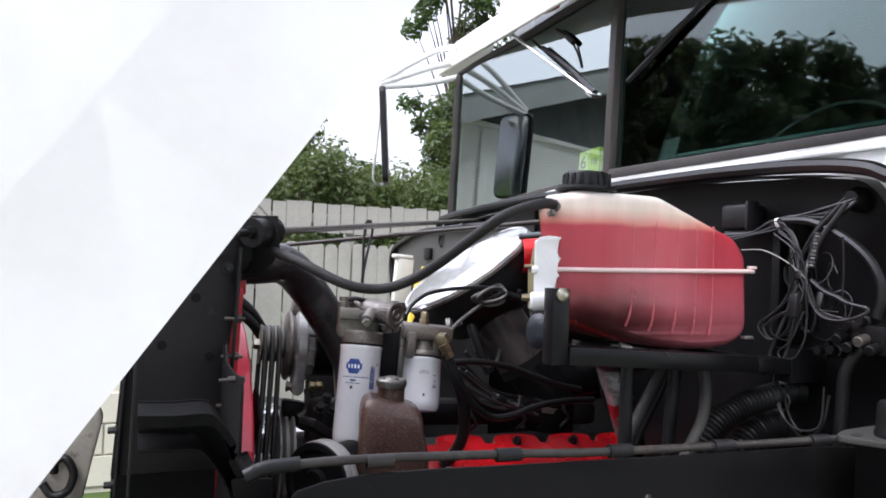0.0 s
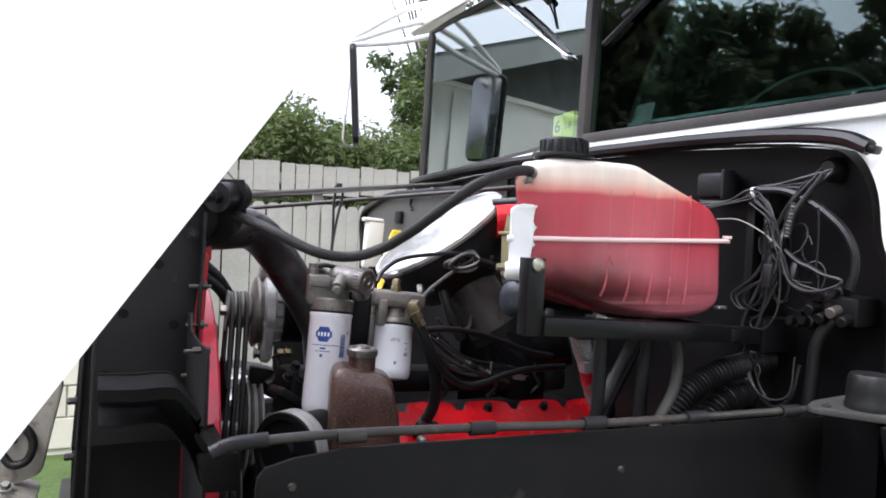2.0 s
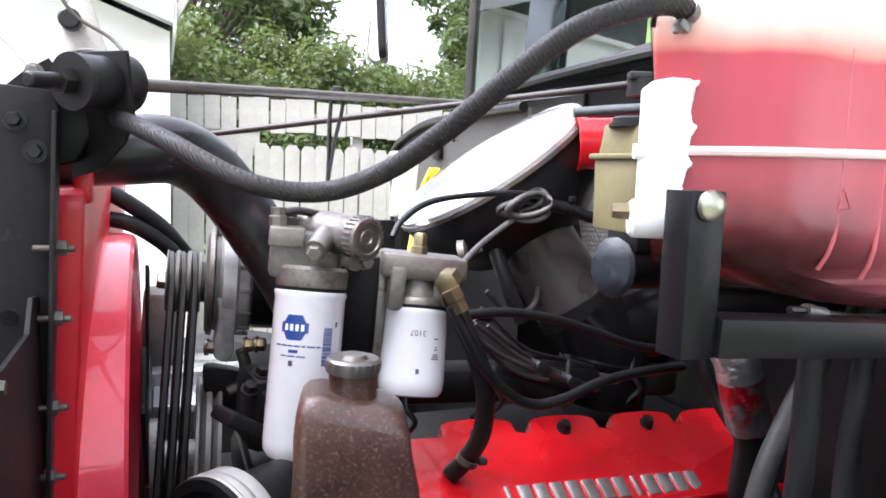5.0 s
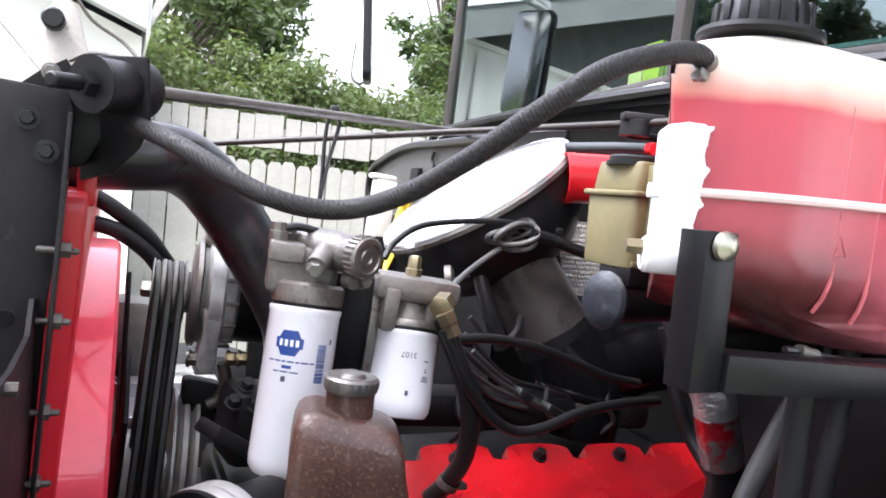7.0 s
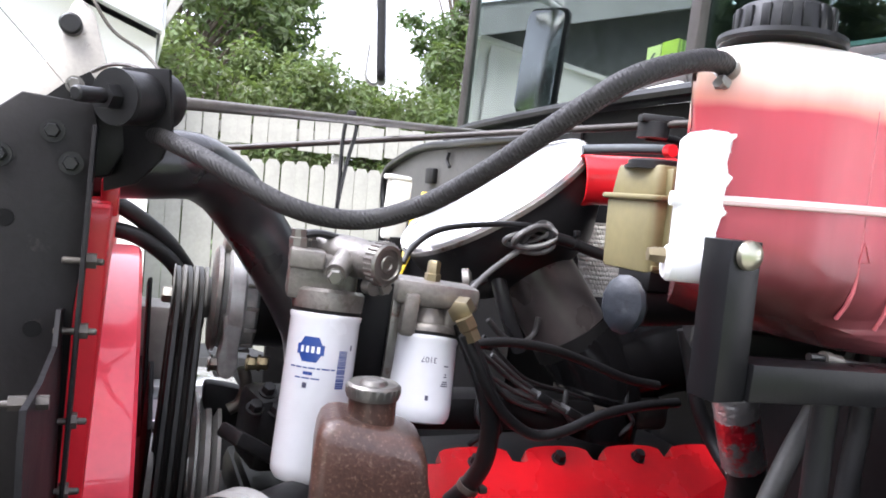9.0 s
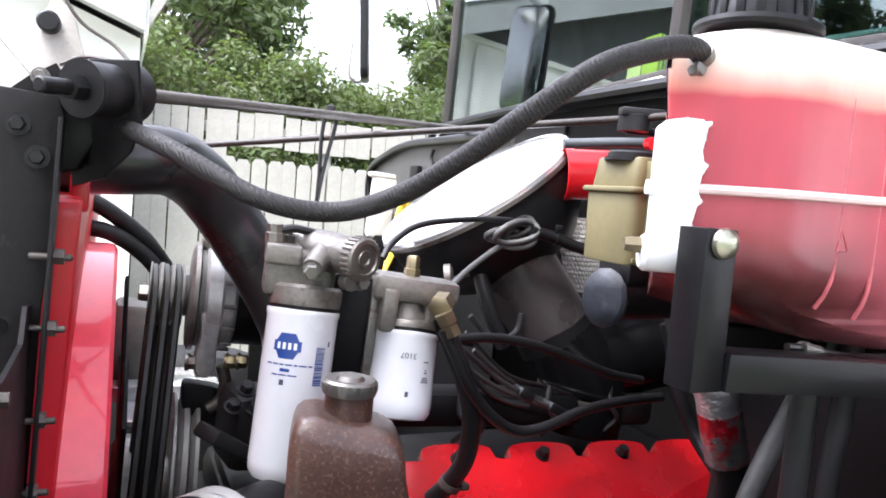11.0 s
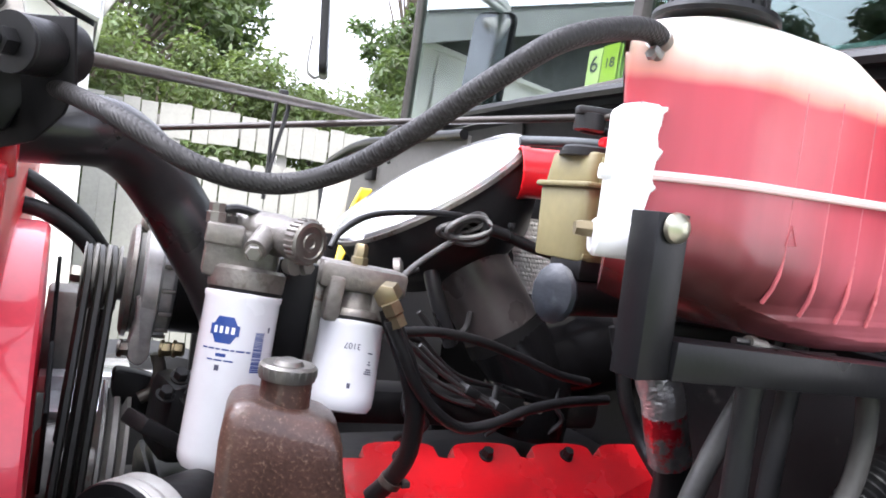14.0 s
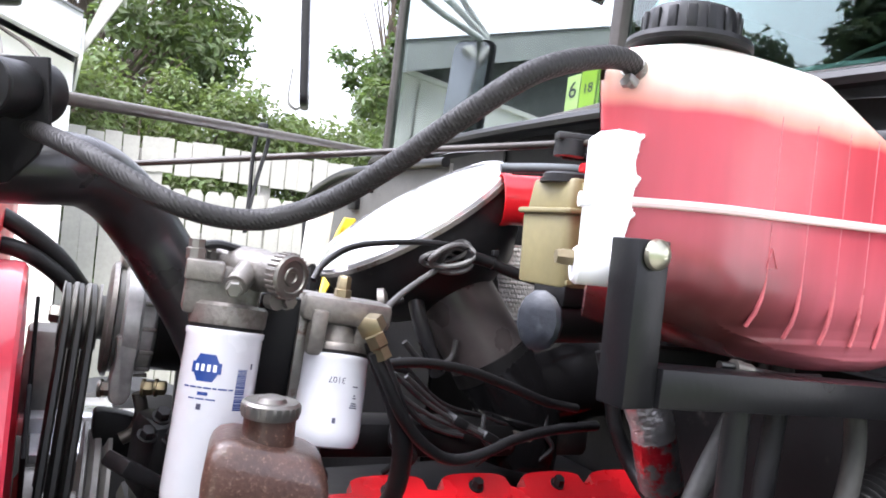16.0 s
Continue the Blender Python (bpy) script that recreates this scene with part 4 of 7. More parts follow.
def radiator():
    r = thing("radiator", (-0.15, 1.2, 0.7), "black radiator in a bolted steel side frame", "radiator")
    outline = [(-0.047, 1.590), (-0.104, 1.594), (-0.160, 1.545), (-0.218, 1.488), (-0.236, 1.185), (-0.061, 1.185), (-0.054, 1.40), (-0.044, 1.50), (-0.042, 1.572)]
    part("core", box((-0.15, 1.33, 1.08), (0.15, 0.86, 0.92), 0.01), ELBOWM, r)
    sp = part("side_plate", slab(outline, "y", 0.75, 0.757, 0.0015), PLATE, r)
    part("flange", bar((-0.043, 0.738, 1.57), (-0.062, 0.738, 1.0), 0.03, 0.004, 0.001, up=(1, 0, 0)), PLATE, r)
    # flat black sheet added for the shade of the void below the frame
    part("void_sheet", slab([(-0.236, 0.62), (-0.066, 0.62), (-0.066, 1.19), (-0.236, 1.19)], "y", 0.785, 0.79), ELBOWM, r, "black sheet standing in for the shaded void below the frame")
    part("top_tank", box((-0.14, 1.27, 1.555), (0.14, 1.0, 0.05), 0.015), DULL, r)
    part("web", slab(WEB, "x", -0.0655, -0.0615), PLATE, r)
    part("web_bolt", joined(cyl((-0.090, 0.542, 1.372), (-0.066, 0.542, 1.373), 0.0026, seg=10), lathe((-0.078, 0.542, 1.373), (1, 0, 0), [(0, 0), (0.0052, 0), (0.0052, 0.011), (0, 0.011)], 6), lathe((-0.0615, 0.542, 1.373), (1, 0, 0), [(0, 0), (0.0052, 0), (0.0052, 0.008), (0, 0.008)], 6)), RODM, r)
    for x, z in ((-0.078, 1.562), (-0.062, 1.534), (-0.119, 1.537)):
        part("bolt", hexbolt((x, 0.75, z), (0, -1, 0), 0.0068, 0.012, 1.55), BLACK, r)
    # black discs on the uncut plate, the dark of holes put into their colour
    for x, z in ((-0.113, 1.481), (-0.087, 1.380), (-0.165, 1.40), (-0.19, 1.30)):
        part("hole", cyl((x, 0.7525, z), (x, 0.749, z), 0.008, seg=16, bevel=0.0002), ELBOWM, r)
    for z, y in ((1.446, 0.742), (1.381, 0.738), (1.297, 0.735), (1.23, 0.735)):
        b = part("through_bolt", joined(cyl((-0.066 - (1.435 - z) * 0.06, y, z), (-0.030 - (1.435 - z) * 0.05, y, z - 0.001), 0.0032, seg=10),
                 lathe((-0.046 - (1.435 - z) * 0.06, y, z), (1, 0, 0), [(0, 0), (0.0078, 0), (0.0078, 0.009), (0, 0.009)], 6)), RODM, r)
    for z in (1.47, 1.36, 1.26, 1.17):
        x = -0.222 - (1.47 - z) * 0.03
        part("edge_bolt", hexbolt((x, 0.752, z), (-1, 0, 0), 0.006, 0.014), BLACK, r)
    part("edge_strip", bar((-0.215, 0.745, 1.49), (-0.24, 0.745, 0.9), 0.02, 0.004, 0.001, up=(1, 0, 0)), BLACK, r)


radiator()


CHANNEL = material("grimy_black_channel", (0.0055, 0.0053, 0.0054), 0.5, var=0.5, bump=0.3, spot=(0.02, 0.018, 0.016), spot_at=0.62, spot_scale=18, spec=0.1)


def bent_strap():
    """The stepped channel that carries the splash apron's front end."""
    s = thing("apron_support", (-0.1, 0.5, 1.3), "bent black steel channel bolted to the radiator frame", "bracket")
    def curve(pts):
        return [(p.x, p.y) for p in spline([(a, b, 0) for a, b in pts], 5)]
    up = curve([(-0.200, 1.324), (-0.151, 1.322), (-0.107, 1.323), (-0.090, 1.314), (-0.063, 1.276), (-0.072, 1.267), (-0.052, 1.234), (-0.030, 1.235)])
    dn = curve([(-0.198, 1.275), (-0.150, 1.273), (-0.117, 1.271), (-0.097, 1.253), (-0.075, 1.218), (-0.055, 1.175), (-0.013, 1.170)])
    part("web", slab(up + dn[::-1], "y", 0.655, 0.660), DULL, s)
    part("lip", slab([(a, b - 0.003) for a, b in up] + [(a, b - 0.017) for a, b in up[::-1]], "y", 0.546, 0.550), CHANNEL, s)
    part("upper_flange", slab(up + [(a, b - 0.003) for a, b in up[::-1]], "y", 0.546, 0.64), CHANNEL, s)
    part("lower_flange", slab(dn + [(a, b - 0.004) for a, b in dn[::-1]], "y", 0.546, 0.665), CHANNEL, s)
    part("end_tab", slab(round_poly([(-0.070, 1.226), (-0.009, 1.223), (-0.007, 1.166), (-0.058, 1.168)], 0.006, 3), "y", 0.538, 0.543, 0.001), CHANNEL, s)
    part("side_strip", bar((-0.205, 0.56, 1.42), (-0.215, 0.56, 0.9), 0.02, 0.004, 0.001, up=(1, 0, 0)), BLACK, s)
    for x, z in ((-0.14, 1.292), (-0.165, 1.294)):
        part("bolt", hexbolt((x, 0.655, z), (0, -1, 0), 0.007, 0.009), BLACK, s)
    resized(s, 0.87, (-0.19, -0.54, 1.555))


bent_strap()


def fan_shroud():
    f = thing("fan_shroud", (-0.02, 1.25, 0.7), "glossy red fan shroud behind the radiator", "fan shroud")
    bm = slab(round_poly([(0.80, 0.66), (1.72, 0.66), (1.72, 1.500), (0.80, 1.500)], 0.022, 5), "x", -0.066, -0.026, 0.006)
    for v in bm.verts:
        v.co.x += (0.062 if v.co.x < -0.05 else 0.045) * (v.co.z - 1.5)
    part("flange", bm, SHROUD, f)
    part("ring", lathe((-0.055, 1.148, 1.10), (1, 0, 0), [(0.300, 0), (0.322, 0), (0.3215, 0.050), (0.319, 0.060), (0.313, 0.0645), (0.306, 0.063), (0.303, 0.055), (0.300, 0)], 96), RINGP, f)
    part("neck", box((-0.030, 0.83, 1.503), (0.018, 0.03, 0.04), 0.004), SHROUD, f)


fan_shroud()


def stay_rod(pts, name, label, r, mat):
    t = thing(name, pts[0], label, "rod", "stay rods")
    part("rod", tube(pts, r, 10, 2), mat, t)
    return t


AX = V(0.66, 0.745, 0.08).normalized()
M0 = V(0.036, 0.79, 1.604)


def rod_mount():
    """Rubber bushings on the stud by which the first stay rod meets the radiator frame."""
    m = thing("rod_mount", tuple(M0), "black rubber bushings and nut on a threaded stud", "rubber mount")
    def at(s):
        return M0 - AX * s
    part("bushing", lathe(at(0.054), AX, [(0, 0), (0.023, 0), (0.0275, 0.006), (0.0275, 0.02), (0.021, 0.026), (0, 0.026)], 28), RUBBER, m)
    part("bushing", lathe(at(0.096), AX, [(0, 0), (0.021, 0), (0.0245, 0.004), (0.0245, 0.034), (0.022, 0.040), (0, 0.040)], 28), RUBBER, m)
    part("washer", lathe(at(0.098), AX, [(0, 0), (0.0255, 0), (0.0255, 0.003), (0, 0.003)], 28), BLACK, m)
    part("nut", lathe(at(0.112), AX, [(0, 0), (0.012, 0), (0.012, 0.013), (0, 0.013)], 6), BLACK, m)
    part("stud", cyl(at(0.142), at(0.1), 0.0068, seg=12), BLACK, m)
    x, y, z = frame_of(AX)
    poly = [(0.027, 0.029), (-0.027, 0.029), (-0.030, -0.030), (-0.018, -0.054), (0.012, -0.080), (0.050, -0.090), (0.050, -0.02)]
    bm = slab(poly, "z", -0.059, -0.055, 0.001)
    mt = Matrix((x, y, z)).transposed().to_4x4()
    mt.translation = M0
    bmesh.ops.transform(bm, matrix=mt, verts=bm.verts)
    part("bracket", bm, DULL, m)
    part("gusset", slab([(-0.07, 1.60), (-0.04, 1.61), (-0.018, 1.59), (-0.015, 1.555), (-0.03, 1.525), (-0.07, 1.515)], "y", 0.765, 0.80, 0.003), DULL, m)
    part("tab", slab([(-0.095, 1.585), (-0.071, 1.607), (-0.051, 1.620), (-0.045, 1.611), (-0.045, 1.58)], "y", 0.760, 0.763), PLATE, m)
    part("tab_bolt", hexbolt((-0.063, 0.760, 1.606), (0, -1, 0), 0.006, 0.012, 1.35), BAREST, m)


rod_mount()
stay_rod([M0 - AX * 0.03, M0 + AX * 0.5, M0 + AX * 1.0, (0.95, 1.83, 1.715)], "stay_rod", "thin worn steel stay rod to the firewall", 0.0068, RODM)
stay_rod([(-0.06, 1.70, 1.556), (0.162, 1.446, 1.588), (0.662, 0.85, 1.660), (0.775, 0.715, 1.676), (0.80, 0.69, 1.675), (0.95, 0.68, 1.64)], "stay_rod", "thin dark steel stay rod crossing the bay", 0.0056, RODD)
tie = thing("zip_tie", (0.29, 1.09, 1.63), "looped black zip tie hanging from the stay rod", "zip tie")
part("strap", tube([(0.296, 1.10, 1.648), (0.303, 1.10, 1.625), (0.292, 1.10, 1.57), (0.283, 1.095, 1.52), (0.28, 1.095, 1.488), (0.283, 1.10, 1.54), (0.284, 1.105, 1.60), (0.288, 1.105, 1.645)], 0.0032, 6, 5), WIRE, tie)
part("head", box((0.294, 1.10, 1.645), (0.014, 0.01, 0.013), 0.003), WIRE, tie)


def big_hose():
    h = thing("radiator_hose", (0.02, 0.92, 1.54), "thick black upper radiator hose with red overspray", "hose")
    part("hose", tube([(-0.10, 0.90, 1.533), (-0.029, 0.90, 1.538), (0.015, 0.90, 1.541), (0.037, 0.905, 1.543), (0.063, 0.925, 1.541), (0.094, 0.955, 1.525), (0.119, 0.975, 1.501), (0.140, 0.985, 1.475), (0.164, 0.985, 1.441), (0.188, 0.985, 1.405), (0.212, 0.985, 1.365), (0.232, 0.985, 1.315), (0.242, 0.99, 1.2), (0.242, 1.0, 1.12)], 0.0400, 28, 8), HOSE, h)
    part("clamp", lathe((-0.075, 0.90, 1.535), (1, 0, 0.07), [(0.038, 0), (0.0405, 0), (0.0405, 0.012), (0.038, 0.012)], 28), BLACK, h)


big_hose()


def surge_hose():
    h = thing("overflow_hose", (0.2, 0.74, 1.51), "braided black rubber hose sagging to the coolant tank", "hose")
    part("hose", tube([(-0.055, 0.88, 1.588), (-0.003, 0.775, 1.572), (0.042, 0.666, 1.5506), (0.109, 0.607, 1.5155), (0.167, 0.590, 1.5087), (0.213, 0.561, 1.527), (0.247, 0.514, 1.560),
                       (0.276, 0.468, 1.596), (0.312, 0.438, 1.630), (0.362, 0.4365, 1.650), (0.398, 0.444, 1.657), (0.420, 0.454, 1.652)], 0.0086, 18, 10), BRAID, h)
    c = part("hose_clamp", lathe((0.408, 0.4475, 1.6555), (0.80, 0.36, -0.30), [(0.0087, 0), (0.0098, 0), (0.0098, 0.0075), (0.0087, 0.0075)], 24), BAREST, h, "steel worm clamp")
    part("screw", box((0.405, 0.444, 1.6425), (0.011, 0.008, 0.008), 0.002, (0, 25, 0)), BAREST, c)
    part("screw_head", lathe((0.3985, 0.441, 1.639), (-0.8, -0.36, 0.3), [(0, 0), (0.0042, 0), (0.0042, 0.004), (0, 0.004)], 6), BAREST, c)


surge_hose()


MARK = [(0.541, 0.41, 1.528), (0.536, 0.41, 1.5115), (0.549, 0.41, 1.512)]


def tank():
    t = thing("coolant_tank", (0.58, 0.5, 1.43), "translucent plastic coolant tank filled with red coolant", "coolant tank")
    prof = [(0.388, 1.655), (0.41, 1.672), (0.45, 1.680), (0.592, 1.679), (0.700, 1.637), (0.758, 1.616), (0.782, 1.585), (0.789, 1.452), (0.775, 1.433),
            (0.735, 1.419), (0.65, 1.4205), (0.58, 1.428), (0.52, 1.443), (0.467, 1.462), (0.432, 1.482), (0.408, 1.508)]
    def keel(x):
        d, g = 0.575 - x, 0.467 - x
        return 1.416 + 0.15 * (d + math.sqrt(d * d + 0.003)) + 0.11 * (g + math.sqrt(g * g + 0.0015))
    def plan(p, push=0.0):
        # the front wall draws back towards the filler end
        x, y, z = p
        k = max(0.0, min(1.0, (0.50 - x) / 0.115))
        w = (0.62 - y) / 0.21
        y = y + 0.062 * k * k * w
        # rounded where the front wall meets the bottom
        u = max(0.0, min(0.97, 1 - (z - keel(x)) / 0.066))
        y = y + (0.115 - 0.08 * max(0.0, min(1.0, (x - 0.45) / 0.22))) * (1 - math.sqrt(1 - u * u)) * max(0.0, w) * max(0.0, min(1.0, (x - 0.42) / 0.05))
        return V(x, min(y, 0.462 + max(0.0, x - 0.400) / 0.8), z)
    bm = slab(round_poly(prof, 0.012, 3), "y", 0.41, 0.62)
    bmesh.ops.recalc_face_normals(bm, faces=bm.faces[:])
    rim = [e for e in bm.edges if len(e.link_faces) == 2 and e.calc_face_angle(0) > radians(60)]
    bmesh.ops.bevel(bm, geom=rim, offset=0.016, segments=4, profile=0.5, affect="EDGES")
    for x in (0.40, 0.41, 0.42, 0.43, 0.44, 0.45, 0.46, 0.47, 0.48, 0.49, 0.50, 0.51):
        bmesh.ops.bisect_plane(bm, geom=bm.verts[:] + bm.edges[:] + bm.faces[:], plane_co=(x, 0, 0), plane_no=(1, 0, 0))
    for k in range(56):
        bmesh.ops.bisect_plane(bm, geom=bm.verts[:] + bm.edges[:] + bm.faces[:], plane_co=(0.6, 0, 1.4205 + 0.0026 * k), plane_no=(0, 0, 1))
    bmesh.ops.triangulate(bm, faces=[f for f in bm.faces if len(f.verts) > 4])
    for v in bm.verts:
        v.co = plan(v.co)
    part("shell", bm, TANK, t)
    seam = [plan((x, 0.41, 1.5535 + 0.006 * (x - 0.5) / 0.3)) + V(0, -0.003, 0) for x in (0.412, 0.42, 0.43, 0.44, 0.455, 0.47, 0.49, 0.52, 0.56, 0.62, 0.68, 0.74, 0.785)] + [V(0.80, 0.415, 1.5585)]
    part("seam", tube(seam, 0.0038, 8, 6), SEAMP, t, "pale moulded seam")
    part("seam_tip", box((0.794, 0.412, 1.566), (0.018, 0.006, 0.005), 0.001), SEAMP, t)
    for x in (0.538, 0.583, 0.628, 0.669, 0.705):
        foot = keel(x)
        pts = []
        for k in range(15):
            z = 1.634 - k * (1.634 - foot - 0.030) / 14
            p = plan((x, 0.41, z))
            pts.append(p + V(0, 0.0016, 0))
        part("rib", tube(pts, 0.0019, 8, 1, False), RIBP, t)
    mark = [plan(p) + V(0, -0.0005, 0) for p in MARK]
    part("mark", tube(mark + mark[:1], 0.0005, 6, 1, False), RIBP, t, "small moulded triangle")
    part("drain_stub", box((0.795, 0.42, 1.442), (0.02, 0.012, 0.005), 0.001), STEEL, t)
    part("drain_hose", tube([(0.512, 0.425, 1.430), (0.535, 0.424, 1.428), (0.585, 0.424, 1.421), (0.65, 0.43, 1.418)], 0.0035, 8, 4), WIRE, t)
    part("drain_clamp", lathe((0.527, 0.424, 1.429), (1, 0, -0.15), [(0.0035, 0), (0.0062, 0), (0.0062, 0.009), (0.0052, 0.010), (0.0052, 0.022), (0.0035, 0.022)], 12), BAREST, t, "small steel hose clamp")
    cx, cy = 0.478, 0.462
    part("neck", lathe((cx, cy, 1.660), (0.04, 0, 1), [(0, 0), (0.031, 0), (0.031, 0.022), (0, 0.022)], 28), TANK, t)
    cap = part("cap", lathe((cx, cy, 1.680), (0.04, 0, 1), [(0.025, 0.0), (0.0495, 0.001), (0.0512, 0.004), (0.0505, 0.008), (0.0385, 0.010), (0.0375, 0.030), (0.035, 0.0335), (0.025, 0.0345), (0.023, 0.031), (0, 0.031)], 44), BLACK, t, "wide black screw cap with ribs")
    for k in range(16):
        a = 2 * math.pi * k / 16
        part("grip", box((cx + 0.001 + 0.0378 * math.cos(a), cy + 0.0378 * math.sin(a), 1.7005), (0.0045, 0.0075, 0.021), 0.001, (0, 0, math.degrees(a))), BLACK, cap)
    part("spout", cyl((0.414, 0.451, 1.654), (0.434, 0.462, 1.646), 0.0086, seg=16), TANK, t)
    return t


tank()


def white_wrap():
    w = thing("plastic_wrap", (0.39, 0.45, 1.55), "torn white plastic wrap round the tank's end", "wrap")
    prof = [(-0.005, 1.492), (-0.006, 1.596), (0.002, 1.602), (0.020, 1.605), (0.036, 1.604), (0.046, 1.603), (0.041, 1.597), (0.040, 1.588), (0.0385, 1.580), (0.041, 1.572), (0.047, 1.569), (0.041, 1.564), (0.039, 1.552), (0.040, 1.545), (0.045, 1.542), (0.039, 1.538), (0.036, 1.525), (0.034, 1.514), (0.026, 1.508), (0.021, 1.494)]
    bm = slab(prof, "y", -0.008, 0.004)
    bmesh.ops.recalc_face_normals(bm, faces=bm.faces[:])
    bmesh.ops.bevel(bm, geom=[e for e in bm.edges], offset=0.0018, segments=2, profile=0.5, affect="EDGES")
    bmesh.ops.scale(bm, vec=(0.8, 1, 1), verts=bm.verts)
    bmesh.ops.transform(bm, matrix=pose(0.390, 0.460, 0, 0, 0, -32), verts=bm.verts)
    rng = random.Random(3)
    for v in bm.verts:
        v.co += V(rng.uniform(-1, 1), rng.uniform(-1, 1), rng.uniform(-1, 1)) * 0.0009
    part("sleeve", bm, TAPE, w)
    part("stub", lathe((0.372, 0.450, 1.500), (1, -0.5, 0), [(0, 0), (0.012, 0), (0.0145, 0.003), (0.0145, 0.028), (0, 0.028)], 22), TAPE, w)
    part("fitting", lathe((0.360, 0.455, 1.505), (1, -0.4, 0), [(0, 0), (0.0055, 0), (0.0068, 0.006), (0.0068, 0.017), (0, 0.017)], 6), BRASS, w, "pale brass hex fitting")
    part("nub", lathe((0.378, 0.459, 1.550), (1, -0.5, 0), [(0, 0), (0.006, 0.001), (0.006, 0.01), (0, 0.01)], 10), TAPE, w)


white_wrap()


def tank_bracket():
    b = thing("tank_bracket", (0.6, 0.4, 1.4), "welded black square-tube bracket under the coolant tank", "bracket")
    part("post", box((0.3925, 0.402, 1.4645), (0.029, 0.028, 0.117), 0.0009), BRACKM, b)
    part("arm", bar((0.408, 0.401, 1.4205), (0.87, 0.40, 1.394), 0.034, 0.028, 0.0009), BRACKM, b)
    part("arm", bar((0.55, 0.59, 1.409), (0.87, 0.59, 1.392), 0.03, 0.024, 0.002), BRACKM, b)
    part("cross_arm", bar((0.80, 0.38, 1.398), (0.80, 0.62, 1.398), 0.03, 0.024, 0.002), BRACKM, b)
    part("brace", bar((0.86, 0.40, 1.395), (0.95, 0.40, 1.395), 0.04, 0.06, 0.003), BRACKM, b)
    part("bolt", lathe((0.393, 0.387, 1.513), (0, -1, 0), [(0, -0.002), (0.0110, 0), (0.0104, 0.004), (0.0065, 0.0075), (0, 0.0085)], 22), ZINC, b, "shiny round-headed bolt")


tank_bracket()


def fuel_filter(name, top, foot, r, label):
    """A spin-on can: seamed rim above, rounded foot below."""
    f = thing(name, foot, label, "fuel filter", "fuel filters")
    top, foot = Vector(top), Vector(foot)
    ax = top - foot
    h = ax.length
    part("can", lathe(foot, ax, [(0, 0.004), (r * 0.55, 0.0), (r * 0.86, 0.002), (r * 0.97, 0.009), (r, 0.02), (r, h - 0.008), (r * 1.03, h - 0.006), (r * 1.03, h - 0.001), (r * 0.97, h), (0, h)], 48), CAN, f)
    part("gasket_rim", lathe(top, ax, [(0, 0), (r * 0.99, 0), (r * 0.99, 0.004), (0, 0.004)], 40), DULL, f)
    return f


F1T, F1B, F1R = V(0.2075, 0.828, 1.386), V(0.190, 0.806, 1.196), 0.0405
F2T, F2B, F2R = V(0.345, 0.850, 1.354), V(0.332, 0.826, 1.250), 0.0412


def on_can(top, foot, r, turn, drop, bm, roll=0.0):
    """Bends a flat print (x across, y up, z out) round the can, drop metres under its rim and turn degrees from facing the viewer."""
    ax = (top - foot).normalized()
    face = V(-0.15, -1, 0)
    face = (face - ax * face.dot(ax)).normalized()
    side = face.cross(ax).normalized() * -1
    if side.x < 0:
        side = -side
    c, s = math.cos(radians(roll)), math.sin(radians(roll))
    for v in bm.verts:
        px, py = v.co.x * c - v.co.y * s, v.co.x * s + v.co.y * c
        a = px / r + radians(turn)
        v.co = top - ax * (drop - py) + (face * math.cos(a) + side * math.sin(a)) * (r + v.co.z)
    return bm


def flat(x, y, w, h, z=0.0004, n=6):
    bm = bmesh.new()
    bmesh.ops.create_grid(bm, x_segments=n, y_segments=1, size=0.5)
    bmesh.ops.scale(bm, vec=(w, h, 1), verts=bm.verts)
    bmesh.ops.translate(bm, vec=(x, y, z), verts=bm.verts)
    return bm


def hexagon(w, h, z=0.0004):
    bm = bmesh.new()
    cols = [(-0.5, 0.14), (-0.3, 0.5), (-0.1, 0.5), (0.1, 0.5), (0.3, 0.5), (0.5, 0.14)]
    up = [bm.verts.new((a * w, b * h, z)) for a, b in cols]
    dn = [bm.verts.new((a * w, -b * h, z)) for a, b in cols]
    for k in range(5):
        bm.faces.new((dn[k], dn[k + 1], up[k + 1], up[k]))
    return bm


